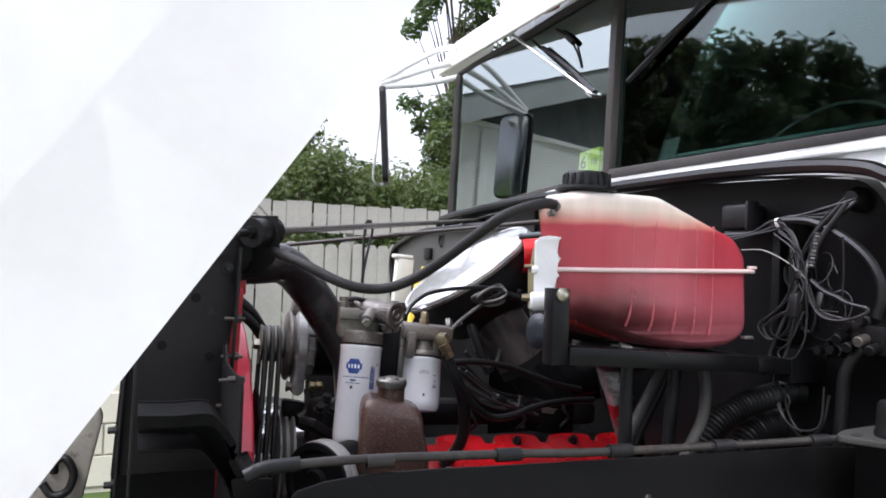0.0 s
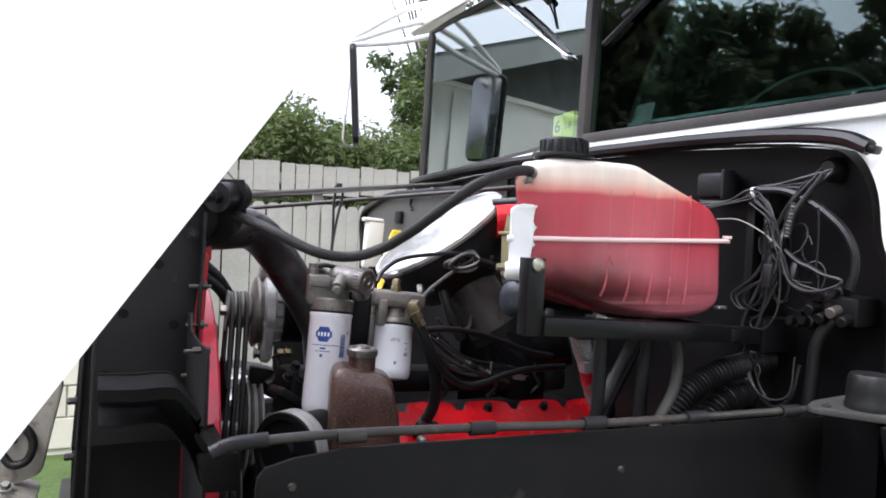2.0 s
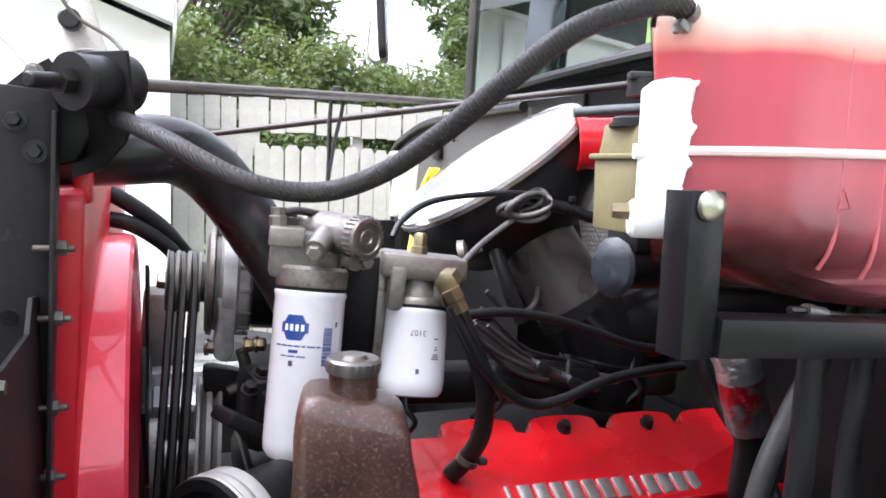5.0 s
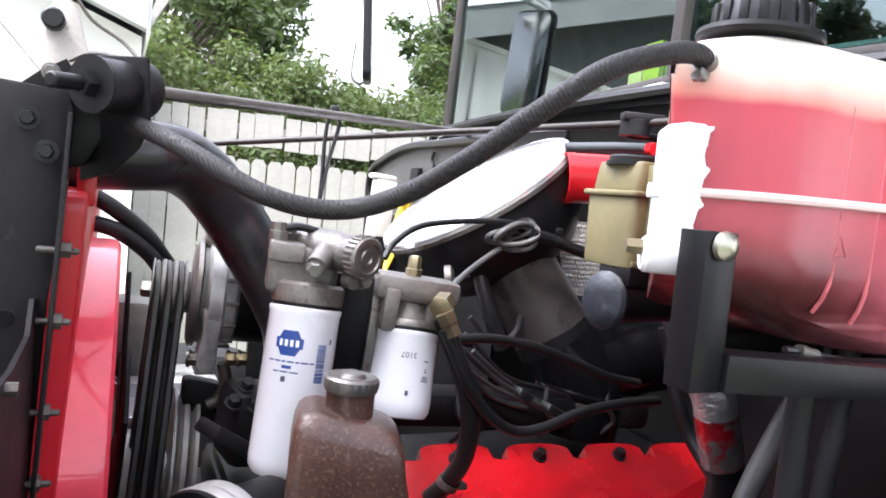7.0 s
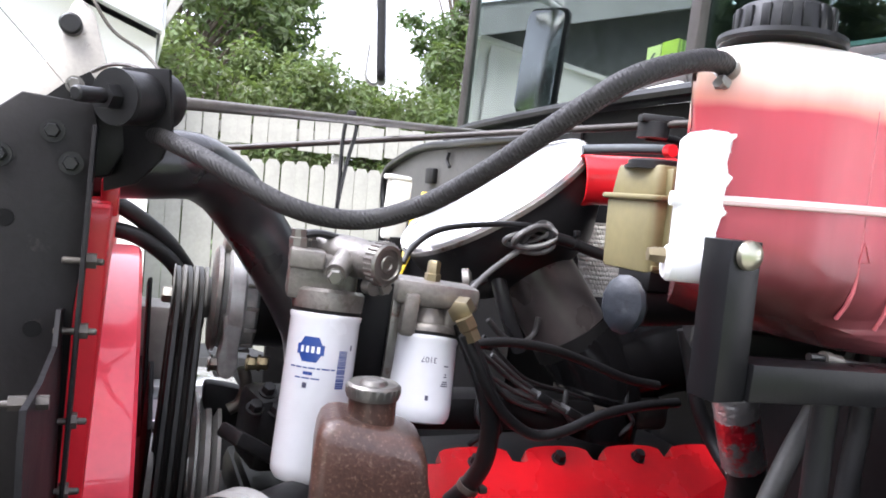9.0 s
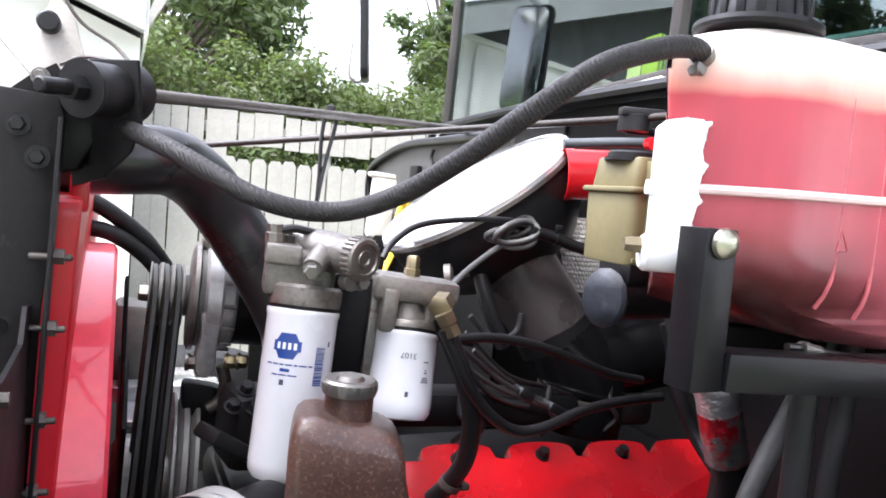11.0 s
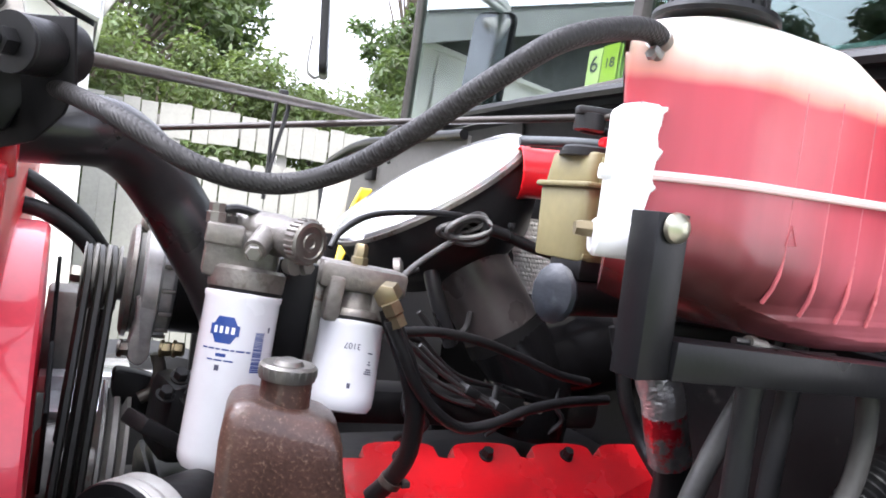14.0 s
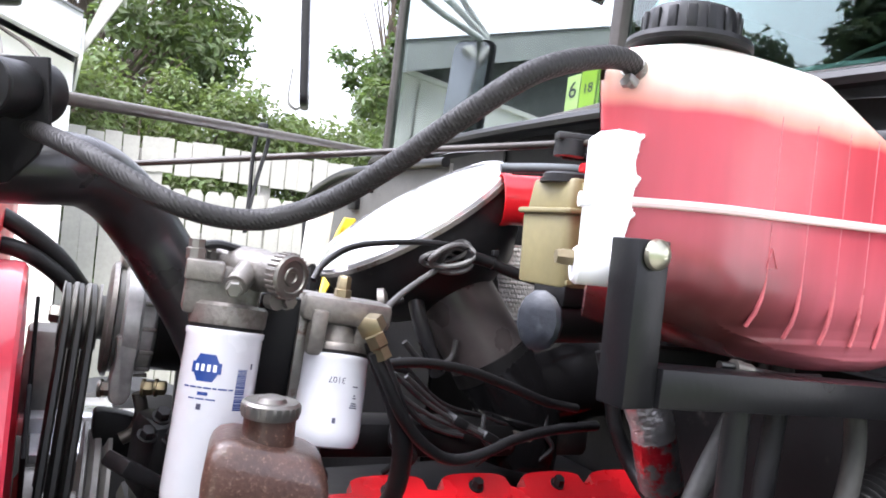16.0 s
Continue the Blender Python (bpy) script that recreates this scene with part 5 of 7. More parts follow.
def first_filter():
    f = fuel_filter("fuel_filter", F1T, F1B, F1R, "tall white spin-on filter can with blue print")
    turn0 = -24
    part("emblem", on_can(F1T, F1B, F1R, turn0, 0.0410, hexagon(0.028, 0.028)), BLUE, f, "blue six-sided emblem")
    part("emblem_bar", on_can(F1T, F1B, F1R, turn0, 0.0410, flat(0, 0, 0.0315, 0.0115, 0.0007)), BLUE, f)
    for k in range(4):
        part("emblem_stroke", on_can(F1T, F1B, F1R, turn0, 0.0410, flat(-0.0093 + k * 0.0062, 0, 0.0034, 0.0072, 0.001, 2)), CAN, f, "white stroke")
    for x, wd in ((-0.021, 0.007), (-0.0125, 0.007), (-0.005, 0.005), (0.003, 0.008), (0.0105, 0.004), (0.0185, 0.009), (0.027, 0.005)):
        part("text_bar", on_can(F1T, F1B, F1R, turn0 + 2, 0.0615, flat(x, 0, wd, 0.0017, 0.0004, 3)), BLUE, f, "line of fine blue print")
    part("text_bar", on_can(F1T, F1B, F1R, turn0 + 2, 0.0675, flat(-0.001, 0, 0.011, 0.0035)), BLUE, f)
    for x, wd in ((-0.0125, 0.007), (-0.003, 0.009), (0.008, 0.010)):
        part("text_bar", on_can(F1T, F1B, F1R, turn0 + 2, 0.0730, flat(x, 0, wd, 0.0015, 0.0004, 3)), BLUE, f)
    part("recycling_mark", on_can(F1T, F1B, F1R, turn0 + 2, 0.0810, flat(-0.003, 0, 0.005, 0.006)), INK, f)
    rng = random.Random(8)
    y = 0.0
    while y < 0.042:
        hh = rng.choice((0.0006, 0.001, 0.0016))
        part("barcode_line", on_can(F1T, F1B, F1R, 31, 0.0400, flat(0, -y, 0.0115, hh, 0.0004, 3)), BLUE, f)
        y += hh + rng.choice((0.0006, 0.0009))
    part("mark", on_can(F1T, F1B, F1R, 47, 0.0360, flat(0, 0, 0.003, 0.006)), INK, f)


first_filter()


def second_filter():
    f = fuel_filter("fuel_filter", F2T, F2B, F2R, "short white spin-on filter can with an upside-down number")
    cu = bpy.data.curves.new("n", "FONT")
    cu.body, cu.size, cu.align_x, cu.align_y = "3107", 0.010, "CENTER", "CENTER"
    tmp = bpy.data.objects.new("n", cu)
    me = bpy.data.meshes.new_from_object(tmp)
    bpy.data.objects.remove(tmp)
    bm = bmesh.new()
    bm.from_mesh(me)
    for v in bm.verts:
        v.co.z = 0.0005
    part("number", on_can(F2T, F2B, F2R, -4, 0.030, bm, 180), INK, f, "dark number 3107 standing on its head")
    part("mark", on_can(F2T, F2B, F2R, -2, 0.076, flat(0, 0, 0.004, 0.006)), INK, f)
    for d, w in ((0.036, 0.008), (0.046, 0.003), (0.049, 0.005), (0.055, 0.008), (0.0575, 0.010), (0.060, 0.012)):
        part("text_bar", on_can(F2T, F2B, F2R, 30, d, flat(0, 0, w, 0.0014)), INK, f)


second_filter()


def filter_heads():
    h = thing("fuel_pump_casting", (0.21, 0.83, 1.41), "cast aluminium filter head with a ribbed priming knob", "filter head", "filter heads")
    ax = (F1T - F1B).normalized()
    part("base", lathe(F1T + ax * 0.004, ax, [(0, 0), (0.0405, 0), (0.0415, 0.004), (0.042, 0.020), (0.038, 0.024), (0, 0.024)], 36), ALU, h)
    part("casting", box((0.202, 0.842, 1.428), (0.080, 0.06, 0.056), 0.008, (0, 4, -10)), ALU, h)
    part("corner_block", box((0.180, 0.832, 1.450), (0.040, 0.056, 0.022), 0.003, (0, 4, -10)), ALU, h)
    part("boss", tube([(0.232, 0.828, 1.462), (0.219, 0.806, 1.452), (0.207, 0.790, 1.441), (0.203, 0.784, 1.438)], 0.0125, 16, 5, swell=lambda q: 1.15 - 0.2 * q), ALU, h)
    part("boss_bolt", hexbolt((0.201, 0.780, 1.436), (-0.2, -1, -0.1), 0.0085, 0.010, 1.1), BAREST, h)
    kd = V(0.44, -0.895, -0.03).normalized()
    k0 = V(0.196, 0.892, 1.4565)
    part("pump_barrel", lathe(k0, kd, [(0, 0), (0.0225, 0), (0.0235, 0.02), (0.0238, 0.090), (0.0215, 0.100), (0.0215, 0.108), (0.0232, 0.112), (0.0232, 0.124), (0, 0.124)], 32), ALU, h)
    kc = k0 + kd * 0.122
    knob = part("knob", lathe(kc, kd, [(0, 0), (0.0225, 0), (0.0245, 0.002), (0.0245, 0.015), (0.022, 0.018), (0.0175, 0.0185), (0.0165, 0.0165), (0.0105, 0.0165), (0.0095, 0.018), (0.006, 0.018), (0.005, 0.0165), (0, 0.0165)], 40), BAREST, h, "round grey priming knob")
    x, y, z = frame_of(kd)
    for k in range(26):
        a = 2 * math.pi * k / 26
        p = kc + kd * 0.0088 + (x * math.cos(a) + y * math.sin(a)) * 0.0243
        part("grip", bar(p - kd * 0.0066, p + kd * 0.0066, 0.0028, 0.0028, 0.0005), BAREST, knob)
    part("valve", lathe((0.186, 0.85, 1.460), (0.1, 0, 1), [(0, 0), (0.009, 0), (0.009, 0.009), (0.007, 0.010), (0.007, 0.017), (0, 0.017)], 6), BAREST, h, "grey steel hex fitting")
    part("valve", lathe((0.170, 0.835, 1.460), (0, 0, 1), [(0, 0), (0.011, 0), (0.011, 0.012), (0.009, 0.013), (0.009, 0.022), (0, 0.022)], 8), BAREST, h, "grey steel hex fitting")
    part("fuel_line", tube([(0.172, 0.835, 1.474), (0.195, 0.835, 1.478), (0.235, 0.84, 1.468), (0.262, 0.85, 1.455), (0.275, 0.86, 1.42)], 0.0048, 8, 5), WIRE, h)
    part("side_bolt", hexbolt((0.258, 0.785, 1.425), (0.2, -1, 0), 0.008, 0.012, 1.2), BAREST, h)
    part("side_fitting", lathe((0.243, 0.79, 1.425), (0.3, -1, 0), [(0, 0), (0.010, 0), (0.010, 0.014), (0, 0.014)], 12), BAREST, h)
    b = thing("filter_bracket", (0.28, 0.86, 1.3), "black steel plate between the two filters", "bracket")
    part("plate", box((0.277, 0.868, 1.335), (0.062, 0.03, 0.175), 0.003, (0, 5, -12)), DULL, b)
    part("edge", bar((0.302, 0.845, 1.43), (0.290, 0.84, 1.27), 0.006, 0.012, 0.001, up=(1, 0, 0)), BAREST, b)
    g = thing("fuel_manifold", (0.35, 0.85, 1.39), "pale cast filter head with brass fittings", "filter head", "filter heads")
    ax = (F2T - F2B).normalized()
    part("base", lathe(F2T + ax * 0.004, ax, [(0, 0), (0.0385, 0), (0.039, 0.004), (0.037, 0.009), (0.029, 0.011), (0.028, 0.04), (0, 0.04)], 36), ALU, g)
    part("casting", box((0.350, 0.848, 1.410), (0.108, 0.056, 0.032), 0.007, (0, 5, -8)), ALU, g)
    part("leg", box((0.314, 0.845, 1.386), (0.020, 0.05, 0.054), 0.005, (0, 5, -8)), ALU, g)
    part("leg", box((0.378, 0.845, 1.384), (0.036, 0.05, 0.052), 0.008, (0, 5, -8)), ALU, g)
    part("plug", lathe((0.346, 0.848, 1.425), (0.05, 0, 1), [(0, 0), (0.0105, 0), (0.0105, 0.010), (0.0085, 0.011), (0.0085, 0.024), (0.006, 0.027), (0, 0.027)], 6), BRASS, g, "brass hex plug")
    e0 = V(0.376, 0.808, 1.402)
    d = V(-0.55, -0.75, -0.15).normalized()
    part("elbow", lathe(e0, d, [(0, 0), (0.013, 0), (0.0145, 0.006), (0.0145, 0.03), (0.011, 0.032), (0, 0.032)], 6), BRASS, g, "brass elbow fitting")
    part("hose_end", lathe((0.362, 0.778, 1.392), (0.45, -0.15, -0.85), [(0, 0), (0.0125, 0), (0.0125, 0.014), (0.0105, 0.016), (0.0105, 0.030), (0, 0.030)], 6), BRASS, g)


filter_heads()


def loose_hoses():
    def hose(pts, r, label, mat=RUBBER, cat="hose", seg=12):
        t = thing(cat, pts[0], label, cat)
        part("sheath", tube(pts, r, seg, 7), mat, t)
        return t
    hose([(0.364, 0.778, 1.372), (0.384, 0.775, 1.336), (0.407, 0.775, 1.297), (0.441, 0.78, 1.262), (0.486, 0.79, 1.238), (0.539, 0.80, 1.239), (0.604, 0.82, 1.25), (0.686, 0.84, 1.254), (0.776, 0.86, 1.251)], 0.0072, "thin black fuel hose from the brass elbow")
    hose([(0.380, 0.825, 1.378), (0.394, 0.815, 1.345), (0.408, 0.80, 1.306), (0.423, 0.80, 1.258), (0.430, 0.82, 1.196), (0.421, 0.845, 1.152), (0.405, 0.86, 1.125)], 0.0125, "stout black hose down to the valve cover", seg=16)
    cl = thing("hose_clamp", (0.41, 0.8, 1.15), "dark steel clamp at the hose end", "clamp")
    part("band", lathe((0.421, 0.845, 1.148), (0.35, -0.35, 1), [(0.0132, 0), (0.0155, 0), (0.0155, 0.009), (0.0132, 0.009)], 20), RODM, cl)
    part("screw", box((0.440, 0.838, 1.150), (0.012, 0.014, 0.009), 0.002), RODM, cl)
    far = []
    far += [hose([(0.31, 0.86, 1.445), (0.325, 0.87, 1.465), (0.365, 0.885, 1.488), (0.43, 0.895, 1.499), (0.50, 0.90, 1.503), (0.55, 0.90, 1.497)], 0.0042, "black cable looped over the filters", WIRE, "cable")]
    far += [hose([(0.40, 0.85, 1.410), (0.43, 0.87, 1.43), (0.47, 0.89, 1.452), (0.51, 0.90, 1.475)], 0.0042, "pale grey cable crossing the air cleaner", PALECABLE, "cable")]
    # the coiled spare length of cable
    for k, (cx, cz, ra, rb, ph) in enumerate(((0.512, 1.488, 0.034, 0.014, 0.25), (0.516, 1.482, 0.030, 0.017, 0.1), (0.520, 1.493, 0.026, 0.010, 0.5), (0.526, 1.485, 0.024, 0.013, 0.3), (0.507, 1.481, 0.029, 0.010, 0.05))):
        pts = [(cx + ra * math.cos(a) * math.cos(ph) - rb * math.sin(a) * math.sin(ph), 0.885 + 0.006 * math.sin(2 * a) + 0.006 * k, cz + ra * math.cos(a) * math.sin(ph) + rb * math.sin(a) * math.cos(ph))
               for a in [2 * math.pi * q / 12 for q in range(13)]]
        far += [hose(pts, 0.0038, "coiled spare length of dark cable", PALECABLE if k != 2 else GREYWIRE, "cable", 8)]
    far += [hose([(0.535, 0.885, 1.490), (0.57, 0.885, 1.484), (0.61, 0.88, 1.472), (0.66, 0.87, 1.462)], 0.0085, "taped black cable bundle", WIRE, "cable")]
    z = thing("zip_tie", (0.578, 0.885, 1.49), "black zip tie round the cable bundle", "zip tie")
    part("band", lathe((0.574, 0.885, 1.483), (1, 0, -0.2), [(0.0085, 0), (0.0105, 0), (0.0105, 0.006), (0.0085, 0.006)], 14), BLACK, z)
    part("head", box((0.577, 0.880, 1.497), (0.010, 0.008, 0.009), 0.002), BLACK, z)
    for t in far + [z]:
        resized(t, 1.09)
    hose([(0.395, 0.85, 1.338), (0.423, 0.85, 1.345), (0.481, 0.86, 1.344), (0.551, 0.87, 1.331), (0.627, 0.88, 1.307), (0.693, 0.88, 1.284), (0.76, 0.89, 1.27)], 0.0068, "black cable sagging past the intake", RUBBER, "cable")
    # injector lines, clipped in pairs, and their feeds down to the cover
    for a, b in (((0.441, 0.88, 1.326), (0.623, 0.88, 1.222)), ((0.469, 0.90, 1.318), (0.654, 0.90, 1.211)), ((0.455, 0.93, 1.300), (0.640, 0.93, 1.212))):
        a, b = V(*a), V(*b)
        hose([a, a.lerp(b, 0.35) + V(0, 0, -0.010), a.lerp(b, 0.7) + V(0, 0, -0.006), b], 0.0033, "dusty grey injector pipe", GREYWIRE, "pipe", 8)
    for x, z in ((0.548, 1.262), (0.600, 1.238)):
        c = thing("line_clip", (x, 0.89, z), "black plastic clip holding two injector lines", "clip", "line clips")
        part("block", box((x, 0.888, z - 0.004), (0.026, 0.03, 0.014), 0.003, (0, 28, 0)), BLACK, c)
    rng = random.Random(11)
    for k in range(4):
        a = V(0.47 + rng.uniform(0, 0.04), 0.94 + rng.uniform(0, 0.05), 1.33 - 0.018 * k)
        b = V(0.62 + rng.uniform(-0.05, 0.1), 0.96 + rng.uniform(-0.02, 0.05), 1.235 - rng.uniform(0, 0.03))
        hose([a, a.lerp(b, 0.35) + V(0, 0, -0.015 - rng.uniform(0, 0.02)), a.lerp(b, 0.7) + V(0, 0, -0.012), b], 0.0028 + 0.001 * (k % 2), "thin dark injector line", WIRE, "cable", 8)
    for x, y in ((0.355, 0.90), (0.484, 0.955), (0.510, 0.955), (0.640, 0.96), (0.758, 0.96)):
        hose([(x, y, 1.245), (x - 0.006, y - 0.01, 1.215), (x + 0.006, y - 0.015, 1.192), (x - 0.012, y - 0.005, 1.168)], 0.0042, "short black injector line", WIRE, "cable", 8)
    hose([(0.500, 1.00, 1.412), (0.476, 1.00, 1.400), (0.462, 1.00, 1.372), (0.462, 1.00, 1.34), (0.482, 1.00, 1.315), (0.520, 1.00, 1.305)], 0.006, "looped black vacuum hose beside the duct", RUBBER)
    hose([(0.520, 1.02, 1.345), (0.550, 1.02, 1.318), (0.582, 1.02, 1.308), (0.606, 1.02, 1.322), (0.612, 1.02, 1.35)], 0.0048, "dusty grey vacuum hose loop", GREYWIRE, "hose", 8)
    # thin bright tube added for a light streak along a metal edge
    hose([(0.745, 0.985, 1.262), (0.775, 0.985, 1.251), (0.83, 0.985, 1.243)], 0.0026, "thin steel tube added for a light streak", STEEL, "pipe", 8)
    w = thing("wiring_loom_end", (0.5, 1.03, 1.35), "black turbo oil pipe with red overspray and a flange", "pipe")
    part("sleeve", tube([(0.545, 1.06, 1.43), (0.555, 1.05, 1.385), (0.575, 1.045, 1.335), (0.60, 1.05, 1.29)], 0.013, 14, 5), HOSE, w, "black sleeve with red overspray")
    part("flange", lathe((0.470, 1.02, 1.405), (1, -0.5, 0.2), [(0, 0), (0.020, 0), (0.020, 0.010), (0.012, 0.014), (0, 0.014)], 14), ALU, w, "cast grey flange")
    # heater and coolant hoses under the tank
    hose([(0.770, 0.585, 1.41), (0.748, 0.584, 1.365), (0.727, 0.583, 1.33), (0.687, 0.58, 1.268), (0.655, 0.578, 1.20), (0.63, 0.575, 1.09)], 0.0122, "grey heater hose slanting under the tank", HEATER, seg=16)
    hose([(0.800, 0.61, 1.41), (0.775, 0.61, 1.34), (0.735, 0.605, 1.277), (0.695, 0.60, 1.21), (0.66, 0.595, 1.09)], 0.0095, "grey-black heater hose slanting under the tank", HOSEG, seg=16)
    hose([(0.730, 0.525, 1.41), (0.728, 0.525, 1.37), (0.723, 0.525, 1.319), (0.718, 0.525, 1.26), (0.716, 0.525, 1.09)], 0.0118, "thick black heater hose under the tank", HOSEG, seg=16)
    hose([(0.700, 0.43, 1.398), (0.710, 0.43, 1.380), (0.715, 0.43, 1.346), (0.708, 0.43, 1.298), (0.685, 0.43, 1.256), (0.65, 0.43, 1.20), (0.62, 0.44, 1.10)], 0.0102, "thick grey heater hose under the tank", HEATER, seg=16)
    hose([(0.556, 0.436, 1.41), (0.553, 0.436, 1.363), (0.552, 0.436, 1.28), (0.548, 0.44, 1.20), (0.545, 0.45, 1.09)], 0.0112, "thick brownish-black hose under the tank", RUBBER, seg=16)
    hose([(0.80, 0.89, 1.36), (0.818, 0.88, 1.29), (0.826, 0.872, 1.245), (0.846, 0.852, 1.19), (0.848, 0.80, 1.15), (0.842, 0.757, 1.124), (0.84, 0.72, 1.08)], 0.012, "black hose down beside the engine")
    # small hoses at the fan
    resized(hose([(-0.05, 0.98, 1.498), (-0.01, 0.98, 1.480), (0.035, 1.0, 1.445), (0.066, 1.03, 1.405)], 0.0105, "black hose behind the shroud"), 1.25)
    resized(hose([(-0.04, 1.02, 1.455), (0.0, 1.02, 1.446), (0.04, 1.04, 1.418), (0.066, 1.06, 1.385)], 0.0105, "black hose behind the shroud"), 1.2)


loose_hoses()


def corrugated(pts, r, label, pitch=0.0088):
    t = thing("corrugated_duct", pts[0], label, "duct")
    line = spline(pts, 40)
    length = sum((b - a).length for a, b in zip(line, line[1:]))
    turns = length / pitch
    part("duct", tube(line, r, 18, 1, False, swell=lambda s: 1 + 0.14 * math.sin(2 * math.pi * s * turns)), RUBBER, t)


corrugated([(0.675, 0.43, 1.19), (0.702, 0.43, 1.247), (0.732, 0.43, 1.284), (0.768, 0.43, 1.306), (0.808, 0.43, 1.322), (0.86, 0.43, 1.333), (0.919, 0.435, 1.339), (0.95, 0.44, 1.339)], 0.0205, "black corrugated plastic duct")
corrugated([(0.78, 0.45, 1.20), (0.83, 0.45, 1.255), (0.88, 0.45, 1.275), (0.95, 0.45, 1.28)], 0.024, "black corrugated plastic duct")


def reservoir():
    """The brown header bottle with its screw cap."""
    r = thing("header_bottle", (0.235, 0.68, 1.1), "brown rust-speckled metal bottle with a round cap", "reservoir")
    bm = bmesh.new()
    rings = []
    for z, a, b, rr in ((0.93, 0.067, 0.050, 0.014), (1.17, 0.065, 0.049, 0.014), (1.235, 0.0605, 0.047, 0.014), (1.275, 0.0565, 0.0455, 0.014), (1.295, 0.0545, 0.0445, 0.015), (1.305, 0.0515, 0.042, 0.016), (1.312, 0.0465, 0.038, 0.017), (1.316, 0.039, 0.033, 0.016), (1.318, 0.028, 0.025, 0.013)):
        rings.append([bm.verts.new((x - 0.004 * (z > 1.25), y, z - max(0.0, min(1.0, (z - 1.17) / 0.12)) * (0.009 + 0.20 * x))) for x, y in round_poly([(-a, -b), (a, -b), (a, b), (-a, b)], rr, 5)])
    for lo, hi in zip(rings, rings[1:]):
        for k in range(len(lo)):
            q = (k + 1) % len(lo)
            bm.faces.new((lo[k], lo[q], hi[q], hi[k]))
    bm.faces.new(rings[0][::-1])
    bm.faces.new(rings[-1])
    bmesh.ops.transform(bm, matrix=pose(0.227, 0.676, 0, 0, 0, -14), verts=bm.verts)
    part("bottle", bm, RUST, r)
    part("neck", lathe((0.2205, 0.676, 1.285), (0.02, 0, 1), [(0, 0), (0.0265, 0), (0.0245, 0.012), (0.0238, 0.049), (0, 0.049)], 32), RUST, r)
    cap = part("cap", lathe((0.221, 0.676, 1.3300), (0.03, 0, 1), [(0, 0), (0.0262, 0), (0.0270, 0.003), (0.0270, 0.012), (0.0245, 0.0145), (0.0215, 0.0135), (0.0145, 0.0135), (0.012, 0.0175), (0.006, 0.0195), (0, 0.0195)], 40), BAREST, r, "grey metal screw cap")
    for k in range(22):
        a = 2 * math.pi * k / 22
        part("grip", box((0.2212 + 0.0268 * math.cos(a), 0.676 + 0.0268 * math.sin(a), 1.3375), (0.0016, 0.0035, 0.008), 0.0005, (0, 0, math.degrees(a))), BAREST, cap)
    part("outlet", lathe((0.275, 0.645, 1.165), (1, -0.45, -0.12), [(0, 0), (0.012, 0), (0.012, 0.03), (0, 0.03)], 16), RUSTCAP, r)
    o = thing("hose", (0.33, 0.64, 1.16), "black return hose with a steel clamp", "hose")
    part("sheath", tube([(0.305, 0.648, 1.163), (0.35, 0.63, 1.158), (0.42, 0.62, 1.150), (0.52, 0.63, 1.13), (0.6, 0.66, 1.08)], 0.0145, 14, 6), RUBBER, o)
    part("clamp", lathe((0.318, 0.643, 1.162), (1, -0.4, -0.1), [(0.0145, 0), (0.0165, 0), (0.0165, 0.012), (0.0145, 0.012)], 22), STEEL, o)
    part("screw", box((0.325, 0.637, 1.182), (0.012, 0.02, 0.012), 0.003), STEEL, o)


reservoir()


